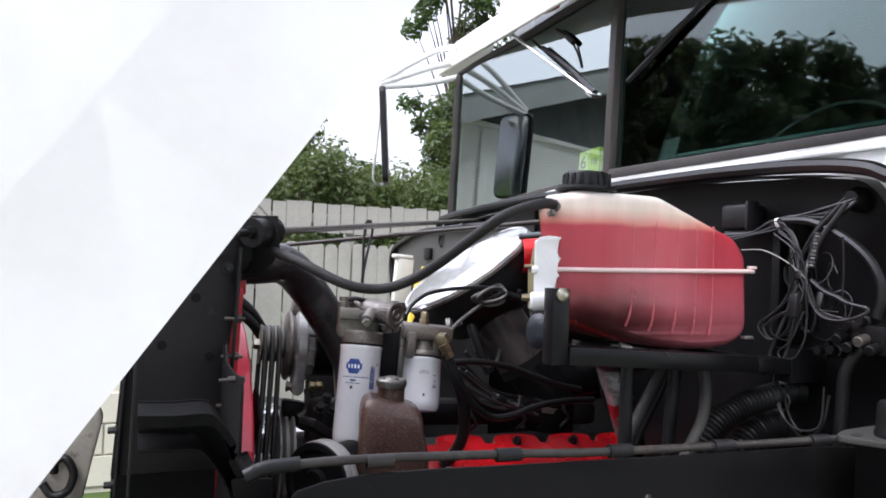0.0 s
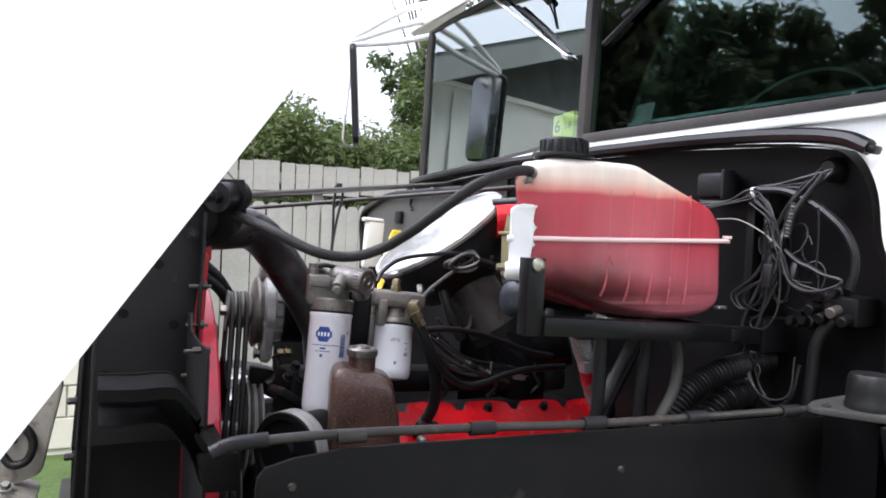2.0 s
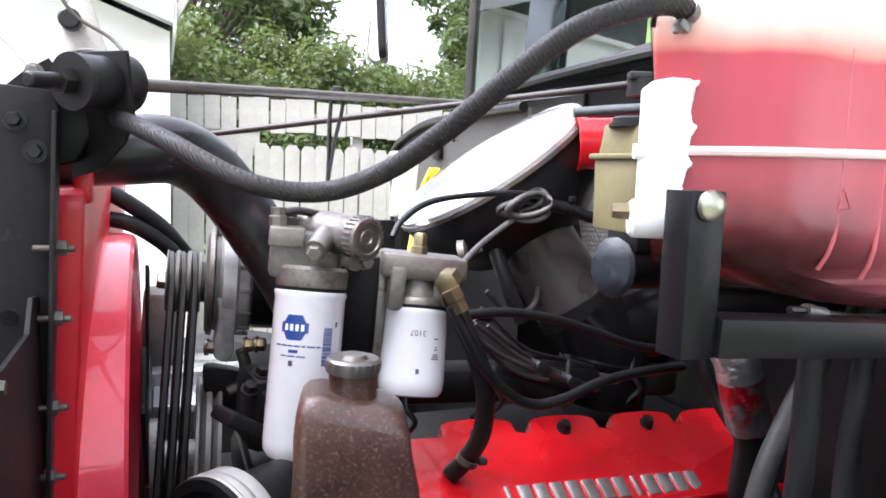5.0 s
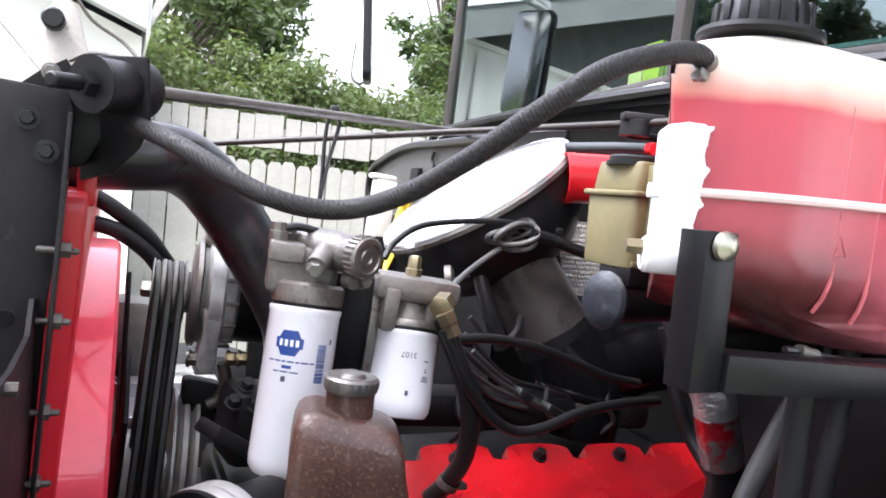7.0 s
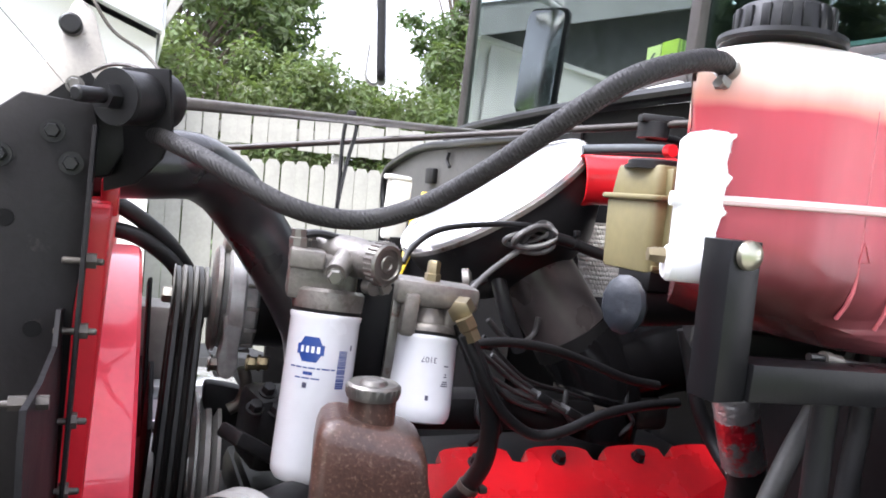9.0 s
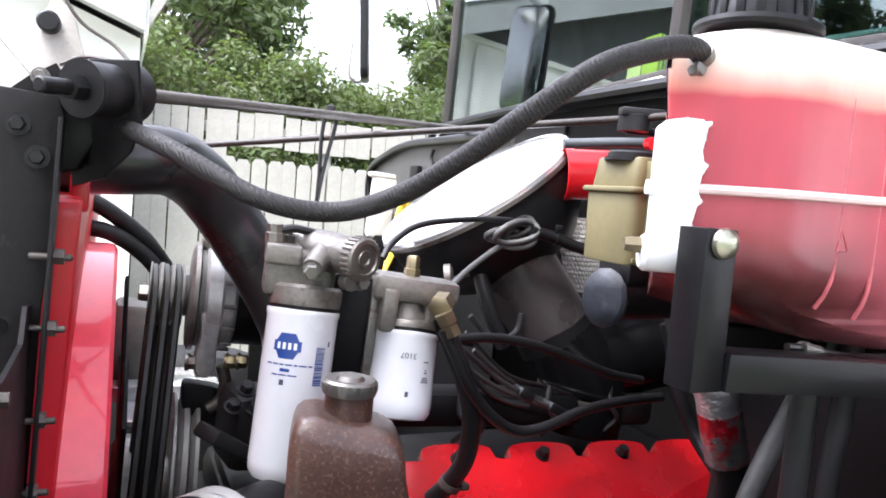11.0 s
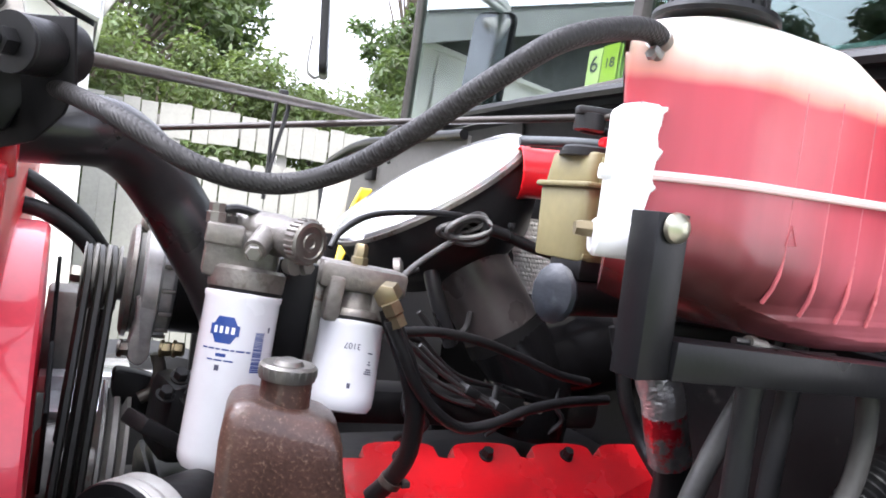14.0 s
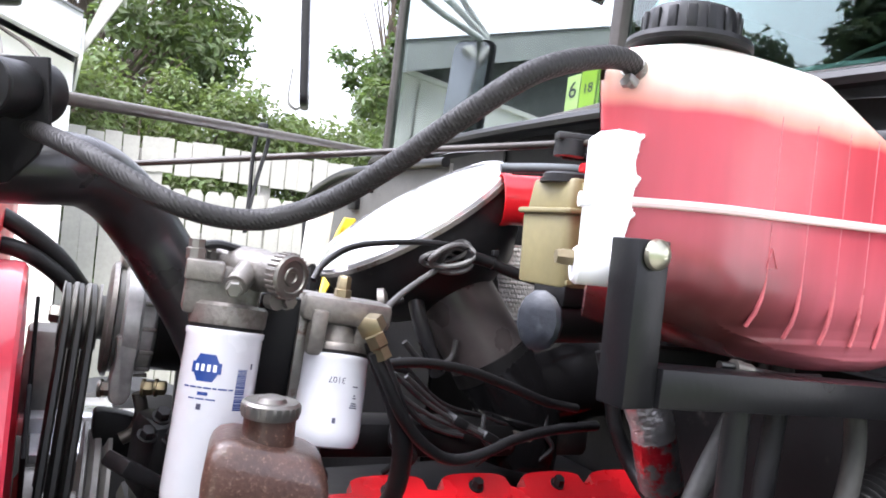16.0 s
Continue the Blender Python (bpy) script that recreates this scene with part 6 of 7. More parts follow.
def valve_cover():
    v = thing("valve_cover", (0.6, 0.85, 1.1), "glossy red valve cover with a scalloped edge", "valve cover")
    # outline on the sloping face: x along the engine, s up the slope
    pts = [(0.30, -0.16), (0.90, -0.16), (0.895, -0.02)]
    x = 0.875
    pitch = 0.1335
    lobes = [0.862, 0.732, 0.594, 0.456]
    prev = 0.895
    for c in lobes:
        for a in range(0, 11):
            t = a / 10
            pts.append((c + 0.056 * math.cos(math.pi * t), -0.026 + 0.026 * math.sin(math.pi * t) ** 0.35))
        pts.append((c - 0.0600, -0.028))
        pts.append((c - 0.0720, -0.028))
    pts.append((0.30, -0.028))
    bm = slab(pts, "z", -0.02, 0.0)
    rim = [e for e in bm.edges if len(e.link_faces) == 2 and e.calc_face_angle(0) > radians(60)]
    bmesh.ops.recalc_face_normals(bm, faces=bm.faces[:])
    # lay it on the slope, dropping slightly towards the cab
    o = V(0, 0.908, 1.182)
    sl = V(0, 0.845, 0.535)
    nn = V(0, -0.535, 0.845)
    for w in bm.verts:
        px, s, n = w.co
        w.co = V(px, 0, 0) + o + sl * s + nn * n + V(0, 0, -0.045 * (px - 0.45))
    part("top", bm, RED, v)
    part("skirt", slab([(0.765, 1.095), (0.775, 1.09), (0.90, 1.15), (0.90, 0.95), (0.765, 0.95)], "x", 0.31, 0.895, 0.004), RED, v)
    for x in (0.590, 0.735):
        z = 1.168 - 0.045 * (x - 0.45)
        part("bolt", hexbolt((x, 0.888, z), (0, -0.5, 0.85), 0.0085, 0.014, 1.3), BLACK, v, "black hex bolt")
    part("bolt", hexbolt((0.451, 0.885, 1.166), (0, -0.5, 0.85), 0.0085, 0.014, 1.3), BLACK, v, "black hex bolt")
    # raised silver strokes in place of the maker's name
    for k in range(13):
        x = 0.462 + k * 0.0245
        wdt = 0.006 if k in (0, 8) else 0.018
        p = o + sl * -0.128 + nn * 0.001 + V(x, 0, -0.045 * (x - 0.45))
        bmm = box((0, 0, 0), (wdt, 0.031, 0.005), 0.0012)
        mt = Matrix((V(1, 0, -0.045).normalized(), sl.normalized(), nn.normalized())).transposed().to_4x4()
        mt.translation = p
        bmesh.ops.transform(bmm, matrix=mt, verts=bmm.verts)
        part("raised_stroke", bmm, STEEL, v, "raised silver bar")
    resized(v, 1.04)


valve_cover()


def engine_block():
    e = thing("engine", (0.5, 1.1, 0.6), "dark inline engine block with its intake manifold", "engine")
    part("block", box((0.5, 1.02, 0.82), (0.82, 0.42, 0.46), 0.02), DULL, e)
    part("head", box((0.55, 1.03, 1.055), (0.78, 0.24, 0.12), 0.01), DULL, e)
    part("intake_manifold", box((0.57, 1.00, 1.205), (0.58, 0.07, 0.055), 0.014, (0, 2.6, 0)), DULL, e)
    part("front_cover", box((0.20, 1.06, 0.95), (0.10, 0.30, 0.30), 0.02), DULL, e)
    part("thermostat_housing", box((0.19, 0.98, 1.20), (0.09, 0.10, 0.10), 0.015, (0, 5, 8)), DULL, e)
    part("pump_bracket", bar((0.11, 0.86, 1.235), (0.21, 0.90, 1.165), 0.05, 0.018, 0.004), DULL, e)
    for x, z in ((0.165, 1.262), (0.178, 1.235), (0.150, 1.24)):
        part("bolt", hexbolt((x, 0.93, z), (0.1, -0.5, 0.8), 0.009, 0.012, 1.3), BLACK, e)
    part("heat_shield", slab([(0.03, 1.10), (0.21, 1.10), (0.21, 1.115), (0.03, 1.115)], "y", 1.28, 1.55, 0.002), LID, e, "bright metal ledge")
    part("rear_pipe", tube([(0.722, 0.722, 1.352), (0.731, 0.717, 1.318), (0.738, 0.713, 1.299), (0.748, 0.713, 1.268), (0.759, 0.713, 1.236), (0.78, 0.715, 1.188), (0.80, 0.74, 1.10)], 0.0255, 18, 5), DULL, e, "black rear pipe")
    def crumple(bm, seed):
        rng = random.Random(seed)
        bmesh.ops.subdivide_edges(bm, edges=bm.edges[:], cuts=2, use_grid_fill=True)
        for v in bm.verts:
            v.co += V(rng.uniform(-1, 1), rng.uniform(-1, 1), rng.uniform(-1, 1)) * 0.0008
        return bm
    part("pipe_wrap", crumple(tube([(0.7215, 0.7225, 1.354), (0.730, 0.718, 1.320), (0.738, 0.713, 1.299), (0.745, 0.713, 1.277)], 0.0285, 18, 4), 6), FOIL, e, "strip of crumpled silver foil")
    part("pipe_band", crumple(tube([(0.7455, 0.713, 1.278), (0.752, 0.713, 1.256), (0.759, 0.713, 1.236), (0.770, 0.714, 1.21)], 0.0290, 18, 4), 7), FOILRED, e, "foil wrap with painted red reflections")


engine_block()


def alternator():
    a = thing("alternator", (0.13, 1.17, 1.35), "cast alternator with a three-groove belt pulley", "alternator")
    c = V(0.068, 1.112, 1.356)
    ax = V(1, -0.06, -0.05).normalized()
    prof = []
    for k in range(3):
        h = k * 0.0155
        prof += [(0.045, h), (0.045, h + 0.002), (0.036, h + 0.0075), (0.045, h + 0.013)]
    part("pulley", lathe(c - ax * 0.0165, ax, [(0, 0)] + prof + [(0.045, 0.0475), (0.03, 0.0475), (0.03, 0.054), (0, 0.054)], 36), PULLEY, a)
    part("pulley_nut", lathe(c - ax * 0.030, ax, [(0, 0), (0.011, 0), (0.013, 0.004), (0.013, 0.014), (0, 0.014)], 6), BAREST, a)
    part("fan_disc", lathe(c + ax * 0.036, ax, [(0, 0), (0.070, 0.002), (0.078, 0.006), (0.079, 0.012), (0.06, 0.015), (0, 0.015)], 44), ALU, a)
    part("spacer", lathe(c + ax * 0.05, ax, [(0, 0), (0.072, 0), (0.072, 0.008), (0, 0.008)], 40), PULLEY, a)
    part("front_case", lathe(c + ax * 0.057, ax, [(0, 0), (0.074, 0), (0.082, 0.004), (0.082, 0.022), (0.074, 0.026), (0.072, 0.040), (0.062, 0.046), (0, 0.046)], 44), ALUB, a)
    for k in range(14):
        q = 2 * math.pi * k / 14
        xx, yy, zz = frame_of(ax)
        p = c + ax * 0.092 + (xx * math.cos(q) + yy * math.sin(q)) * 0.074
        part("fin", bar(p - ax * 0.009, p + ax * 0.009, 0.004, 0.006, 0.001), ALU, a)
    part("stator", lathe(c + ax * 0.102, ax, [(0, 0), (0.066, 0), (0.066, 0.05), (0, 0.05)], 36), DULL, a)
    part("ear", slab(round_poly([(0.116, 1.345), (0.147, 1.340), (0.140, 1.30), (0.139, 1.262), (0.128, 1.250), (0.113, 1.257), (0.112, 1.28), (0.118, 1.31)], 0.006, 3), "y", 1.030, 1.062, 0.004), ALUB, a)
    part("ear", slab(round_poly([(0.118, 1.425), (0.150, 1.42), (0.140, 1.452), (0.124, 1.458)], 0.008, 3), "y", 1.09, 1.13, 0.004), ALU, a)
    for x in (0.098, 0.150, 0.166):
        part("ear_bolt", hexbolt((x + 0.004, 1.045, 1.272), (0.9, -0.3, 0), 0.010, 0.014, 1.2), BRASS if x > 0.14 else BAREST, a, "brassy bolt" if x > 0.14 else "")
    part("swing_arm", tube([(0.152, 1.06, 1.262), (0.158, 1.06, 1.235), (0.150, 1.06, 1.21), (0.135, 1.06, 1.20)], 0.009, 10, 4), RODM, a)
    part("bracket", slab(round_poly([(0.10, 1.24), (0.15, 1.23), (0.20, 1.19), (0.20, 1.15), (0.14, 1.17), (0.10, 1.20)], 0.01, 3), "y", 1.06, 1.09, 0.003), DULL, a)


alternator()


BELT = material("worn_belt_rubber", (0.013, 0.0125, 0.0105), 0.5, var=0.3)


def belts():
    for k in range(3):
        b = thing("drive_belt", (0.06, 1.16, 1.2), "worn black rubber drive belt", "belt", "drive belts")
        x = 0.0585 + k * 0.0155
        top, low = V(x, 1.111, 1.354), V(x - 0.028, 1.025, 0.98)
        rt, rl = 0.041, 0.063
        d = (low - top)
        base = math.atan2(d.z, d.y)
        pts = []
        off = math.acos((rl - rt) / d.length)
        for q in range(13):
            a = base + math.pi - off * 0 + (q / 12 - 0.5) * 2 * (math.pi - off)
            pts.append((top.x, top.y + rt * math.cos(a), top.z + rt * math.sin(a)))
        for q in range(17):
            a = base + (q / 16 - 0.5) * 2 * off
            pts.append((low.x, low.y + rl * math.cos(a), low.z + rl * math.sin(a)))
        pts.append(pts[0])
        part("loop", tube(pts, 0.0056, 6, 1, False), BELT, b)
    p = thing("belt_pulley", (0.05, 1.025, 0.98), "grooved dark crank pulley", "pulley", "pulleys")
    prof = []
    for k in range(3):
        h = k * 0.0155
        prof += [(0.070, h), (0.070, h + 0.003), (0.060, h + 0.0075), (0.070, h + 0.013)]
    part("wheel", lathe((0.026, 1.025, 0.98), (1, -0.02, -0.03), [(0, 0.004)] + prof + [(0.070, 0.0475), (0, 0.0475)], 48), PULLEY, p)
    w = thing("belt_pulley", (0.11, 1.06, 1.07), "grey two-groove water pump pulley", "pulley", "pulleys")
    prof = []
    for k in range(2):
        h = k * 0.016
        prof += [(0.118, h), (0.118, h + 0.004), (0.105, h + 0.007), (0.118, h + 0.013)]
    part("wheel", lathe((0.088, 1.10, 1.092), (1, -0.04, -0.05), [(0, 0.004)] + prof + [(0.118, 0.034), (0, 0.034)], 48), PULLEYL, w)
    f = thing("fan_hub", (0.0, 1.15, 1.05), "silver fan clutch hub", "fan hub")
    part("hub", lathe((0.012, 1.15, 1.05), (1, 0, -0.03), [(0, 0), (0.07, 0), (0.085, 0.01), (0.085, 0.026), (0.05, 0.035), (0.05, 0.085), (0, 0.085)], 36), BAREST, f)
    for k in range(6):
        a = 2 * math.pi * k / 6 + 0.3
        part("blade", box((0.024, 1.15 + 0.2 * math.cos(a), 1.05 + 0.2 * math.sin(a)), (0.006, 0.24, 0.09), 0.002, (math.degrees(a), 0, 0)), DULL, f)
    s = thing("belt_pulley", (0.12, 0.67, 1.17), "pale ribbed steering pump pulley", "pulley", "pulleys")
    pa = V(0.80, 0.60, -0.03).normalized()
    pc = V(0.083, 0.655, 1.176)
    part("rim", lathe(pc, pa, [(0.056, 0.006), (0.0665, 0.006), (0.068, 0.008), (0.0655, 0.012), (0.068, 0.016), (0.068, 0.018), (0.0655, 0.023), (0.068, 0.028), (0.068, 0.034), (0.056, 0.036)], 44), PULLEYL, s)
    part("hub", lathe(pc, pa, [(0, -0.004), (0.020, -0.004), (0.024, 0.004), (0.052, 0.005), (0.055, 0.0), (0.0655, 0.0), (0.0672, 0.003), (0.0665, 0.0058), (0.0565, 0.007), (0.0565, 0.033), (0, 0.033)], 44), ELBOWM, s)
    part("pump_body", lathe(pc + pa * 0.034, pa, [(0, 0), (0.055, 0), (0.055, 0.07), (0, 0.07)], 28), DULL, s)
    c = thing("compressor", (0.02, 1.48, 1.12), "grey compressor with a bright foot plate", "compressor")
    part("body", box((0.045, 1.50, 1.20), (0.075, 0.10, 0.16), 0.01, (0, 3, 0)), PULLEY, c)
    part("foot_plate", box((0.085, 1.47, 1.125), (0.15, 0.14, 0.03), 0.003), LID, c)


belts()


def air_cleaner():
    a = thing("air_cleaner", (0.58, 1.18, 1.45), "black canister air cleaner with a bright white lid", "air cleaner")
    top, low = V(0.727, 1.124, 1.653), V(0.436, 1.215, 1.437)
    ctr = (top + low) / 2
    ra = (top - low).length / 2
    u = (top - low).normalized()
    view = V(0.43, 0.9, -0.02).normalized()
    w = u.cross(view).normalized()
    if w.z < 0:
        w = -w
    vv = (view - u * view.dot(u)).normalized()
    n = (w * 0.972 - vv * 0.235).normalized()
    prof_lid = [(0, 0.018), (ra * 0.60, 0.017), (ra * 0.90, 0.010), (ra * 0.965, 0.004), (ra * 0.985, 0.006), (ra, 0.003), (ra * 1.0, -0.008), (0, -0.008)]
    part("lid", lathe(ctr, n, prof_lid, 64), LID, a, "shiny white domed lid with smudges")
    part("rim", lathe(ctr - n * 0.012, n, [(ra * 0.98, 0), (ra * 1.012, 0.001), (ra * 1.012, 0.008), (ra * 0.98, 0.009)], 64), BAREST, a)
    part("canister", lathe(ctr - n * 0.008, -n, [(0, 0), (ra * 0.985, 0), (ra * 0.975, 0.03), (ra * 0.90, 0.08), (ra * 0.70, 0.13), (ra * 0.5, 0.15), (0, 0.15)], 56), BLACK, a)
    d = thing("intake_duct", (0.67, 1.05, 1.33), "brownish plastic intake duct running down to the engine", "duct")
    part("upper_sleeve", tube([(0.612, 1.10, 1.46), (0.637, 1.085, 1.415), (0.668, 1.07, 1.365), (0.705, 1.05, 1.305)], 0.068, 36, 6), DUCTM, d)
    part("sleeve_lip", tube([(0.6975, 1.054, 1.3185), (0.709, 1.0475, 1.298)], 0.0705, 36, 1), DULL, d)
    part("elbow", tube([(0.701, 1.052, 1.311), (0.733, 1.03, 1.265), (0.750, 1.02, 1.215), (0.745, 1.02, 1.15)], 0.069, 36, 6), GLOSSD, d)
    part("branch", tube([(0.75, 1.04, 1.26), (0.81, 1.04, 1.27), (0.88, 1.03, 1.29), (0.94, 1.02, 1.30)], 0.075, 28, 5), GLOSSD, d)
    part("clamp", lathe((0.743, 1.026, 1.205), (0.08, -0.1, 1), [(0.068, 0), (0.0735, 0.001), (0.0735, 0.014), (0.068, 0.015)], 36), RODM, d)
    part("cuff", lathe((0.745, 1.024, 1.222), (0.1, -0.1, 1), [(0.068, 0), (0.0745, 0.003), (0.0745, 0.010), (0.068, 0.014)], 36), GLOSSD, d)
    s = thing("heat_shield", (0.70, 1.1, 1.42), "crinkled silver foil heat shield", "heat shield")
    bm = bmesh.new()
    bmesh.ops.create_grid(bm, x_segments=48, y_segments=52, size=0.5)
    rng = random.Random(4)
    for v in bm.verts:
        px, py = v.co.x, v.co.y
        v.co = V(0.705 + px * 0.10 + (0.5 - py) * 0.03, 0.99 + rng.uniform(-1, 1) * 0.0006 - 0.03 * px + 0.003 * abs(math.sin(px * 62 + py * 20)) * abs(math.sin(py * 50)) + 0.004 * math.sin(px * 9), 1.452 + py * 0.12)
    bmesh.ops.solidify(bm, geom=bm.faces[:], thickness=0.002)
    part("foil", bm, EMBOSS, s)
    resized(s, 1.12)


EMBOSS = material("embossed_foil", (0.60, 0.59, 0.57), 0.45, 0.35, var=0.2, bump=0.2)
air_cleaner()


def red_pipe():
    r = thing("red_pipe", (0.68, 1.0, 1.57), "open-ended bright red plastic pipe", "pipe")
    p0, p1 = V(0.658, 1.008, 1.580), V(0.86, 0.93, 1.592)
    ax = p1 - p0
    part("pipe", lathe(p0, ax, [(0.0385, 0.01), (0.041, 0.0), (0.043, 0.001), (0.043, 0.004), (0.0405, 0.016), (0.039, ax.length), (0.036, ax.length), (0.036, 0.012), (0.0385, 0.01)], 36), REDPL, r)
    part("plug", lathe(p0 + ax * 0.3, ax, [(0, 0), (0.0362, 0), (0.0362, 0.01), (0, 0.01)], 28), REDPL, r)
    part("wall_stay", bar(p1, (0.95, 0.90, 1.592), 0.03, 0.03, 0.004), BLACK, r)


red_pipe()


def master_cylinder():
    m = thing("brake_reservoir", (0.61, 0.78, 1.45), "tan plastic brake fluid reservoir with a black cap", "brake reservoir")
    sh = 0.058
    def tub(x0, x1, y0, y1, z0, z1, grow):
        x0, x1 = x0 + sh, x1 + sh
        bm = slab(round_poly([(x0, y0), (x1, y0), (x1, y1), (x0, y1)], 0.014, 4), "z", z0, z1, 0.004)
        for v in bm.verts:
            k = (v.co.z - z0) / (z1 - z0)
            v.co.x = (x0 + x1) / 2 + (v.co.x - (x0 + x1) / 2) * (1 + grow * k)
            v.co.y = (y0 + y1) / 2 + (v.co.y - (y0 + y1) / 2) * (1 + grow * k)
        return bm
    part("lower_tub", tub(0.557, 0.685, 0.765, 0.875, 1.458, 1.555, 0.03), TAN, m)
    part("flange", tub(0.548, 0.694, 0.757, 0.882, 1.554, 1.562, 0.0), TAN, m)
    part("upper_tub", tub(0.558, 0.686, 0.768, 0.872, 1.560, 1.602, -0.08), TAN, m)
    for x in (0.576, 0.598, 0.622, 0.648):
        part("rib", bar((x + sh, 0.7605, 1.468), (x + sh, 0.7585, 1.553), 0.012, 0.005, 0.001, up=(1, 0, 0)), TAN, m)
        part("rib", bar((x + sh, 0.7645, 1.562), (x + sh + 0.002, 0.7675, 1.597), 0.014, 0.006, 0.0015, up=(1, 0, 0)), TAN, m)
    for x in (0.57, 0.61, 0.645):
        part("foot_slot", box((x + sh, 0.764, 1.466), (0.022, 0.004, 0.006), 0.001), TAN, m)
    part("cap", lathe((0.645, 0.815, 1.600), (0, 0, 1), [(0, 0), (0.036, 0), (0.036, 0.008), (0.033, 0.0105), (0, 0.0105)], 32), BLACK, m)
    part("cylinder", cyl((0.612, 0.80, 1.416), (0.94, 0.80, 1.425), 0.034, seg=28), DULL, m)
    part("casting", box((0.672, 0.80, 1.448), (0.11, 0.07, 0.03), 0.006), DULL, m)
    part("booster_shell", lathe((0.77, 0.80, 1.40), (1, 0, 0), [(0, 0), (0.07, 0), (0.085, 0.02), (0.085, 0.11), (0, 0.11)], 36), BLACK, m)
    part("cap_skirt", lathe((0.645, 0.815, 1.597), (0, 0, 1), [(0, 0), (0.040, 0), (0.040, 0.005), (0, 0.005)], 32), BLACK, m)
    part("end_disc", lathe((0.610, 0.798, 1.412), (-1, -0.35, 0.05), [(0, 0), (0.034, 0), (0.0355, 0.006), (0.031, 0.011), (0.012, 0.014), (0, 0.014)], 13, 1.15), GREYBLUE, m, "worn blue-grey round end plug")
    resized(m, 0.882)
    k = thing("solenoid", (0.66, 0.86, 1.66), "small black switch with a red terminal above the pipe", "switch")
    part("body", lathe((0.665, 0.85, 1.642), (0, 0, 1), [(0, 0), (0.022, 0), (0.022, 0.022), (0.012, 0.026), (0, 0.026)], 20), BLACK, k)
    part("lever", bar((0.64, 0.85, 1.668), (0.70, 0.83, 1.668), 0.02, 0.012, 0.003), BLACK, k)
    part("terminal", lathe((0.678, 0.83, 1.625), (0, -1, 0), [(0, 0), (0.009, 0), (0.009, 0.012), (0, 0.012)], 14), REDPL, k)
    part("grey_pipe", tube([(0.617, 0.950, 1.623), (0.707, 0.920, 1.633), (0.76, 0.91, 1.632), (0.80, 0.90, 1.60), (0.81, 0.90, 1.50)], 0.0075, 12, 4), GREYPIPE, k, "dull grey pipe")
    part("tail", tube([(0.66, 0.86, 1.645), (0.73, 0.86, 1.64), (0.76, 0.88, 1.58), (0.77, 0.88, 1.50)], 0.006, 10, 4), BLACK, k)


GREYPIPE = material("dull_grey_pipe", (0.10, 0.11, 0.12), 0.45, 0.3, var=0.2)
GREYBLUE = material("worn_blue_grey_paint", (0.012, 0.015, 0.021), 0.45, var=0.6, bump=0.4, spot=(0.034, 0.039, 0.046), spot_at=0.58)
master_cylinder()


def washer_box():
    w = thing("washer_bottle", (0.65, 1.8, 1.5), "off-white plastic box with yellow wires", "bottle")
    part("bottle", box((0.648, 1.86, 1.485), (0.064, 0.04, 0.17), 0.012, (0, 4, 0)), TANW, w)
    part("lid", box((0.645, 1.86, 1.568), (0.069, 0.045, 0.014), 0.008, (0, 4, 0)), TANW, w)
    part("stand", bar((0.65, 1.86, 1.41), (0.66, 1.86, 1.0), 0.05, 0.04, 0.004), DULL, w)
    for k in range(4):
        part("yellow_wire", tube([(0.70 + 0.008 * k, 1.80, 1.535), (0.685, 1.79, 1.51 - 0.01 * k), (0.652 + 0.006 * k, 1.74, 1.47), (0.625 + 0.006 * k, 1.70, 1.40), (0.60, 1.66, 1.33)], 0.005, 8, 5), YELLOW, w, "yellow wire")
    resized(w, 1.06)


TANW = material("off_white_plastic", (0.70, 0.69, 0.64), 0.4, var=0.08)
YELLOW = material("yellow_wire_sheath", (0.72, 0.5, 0.03), 0.4, var=0.1)
washer_box()


APRONROD = material("dark_worn_rod_steel", (0.04, 0.036, 0.033), 0.4, 0.4, var=0.4, spot=(0.09, 0.07, 0.055), spot_at=0.6, spot_scale=40)


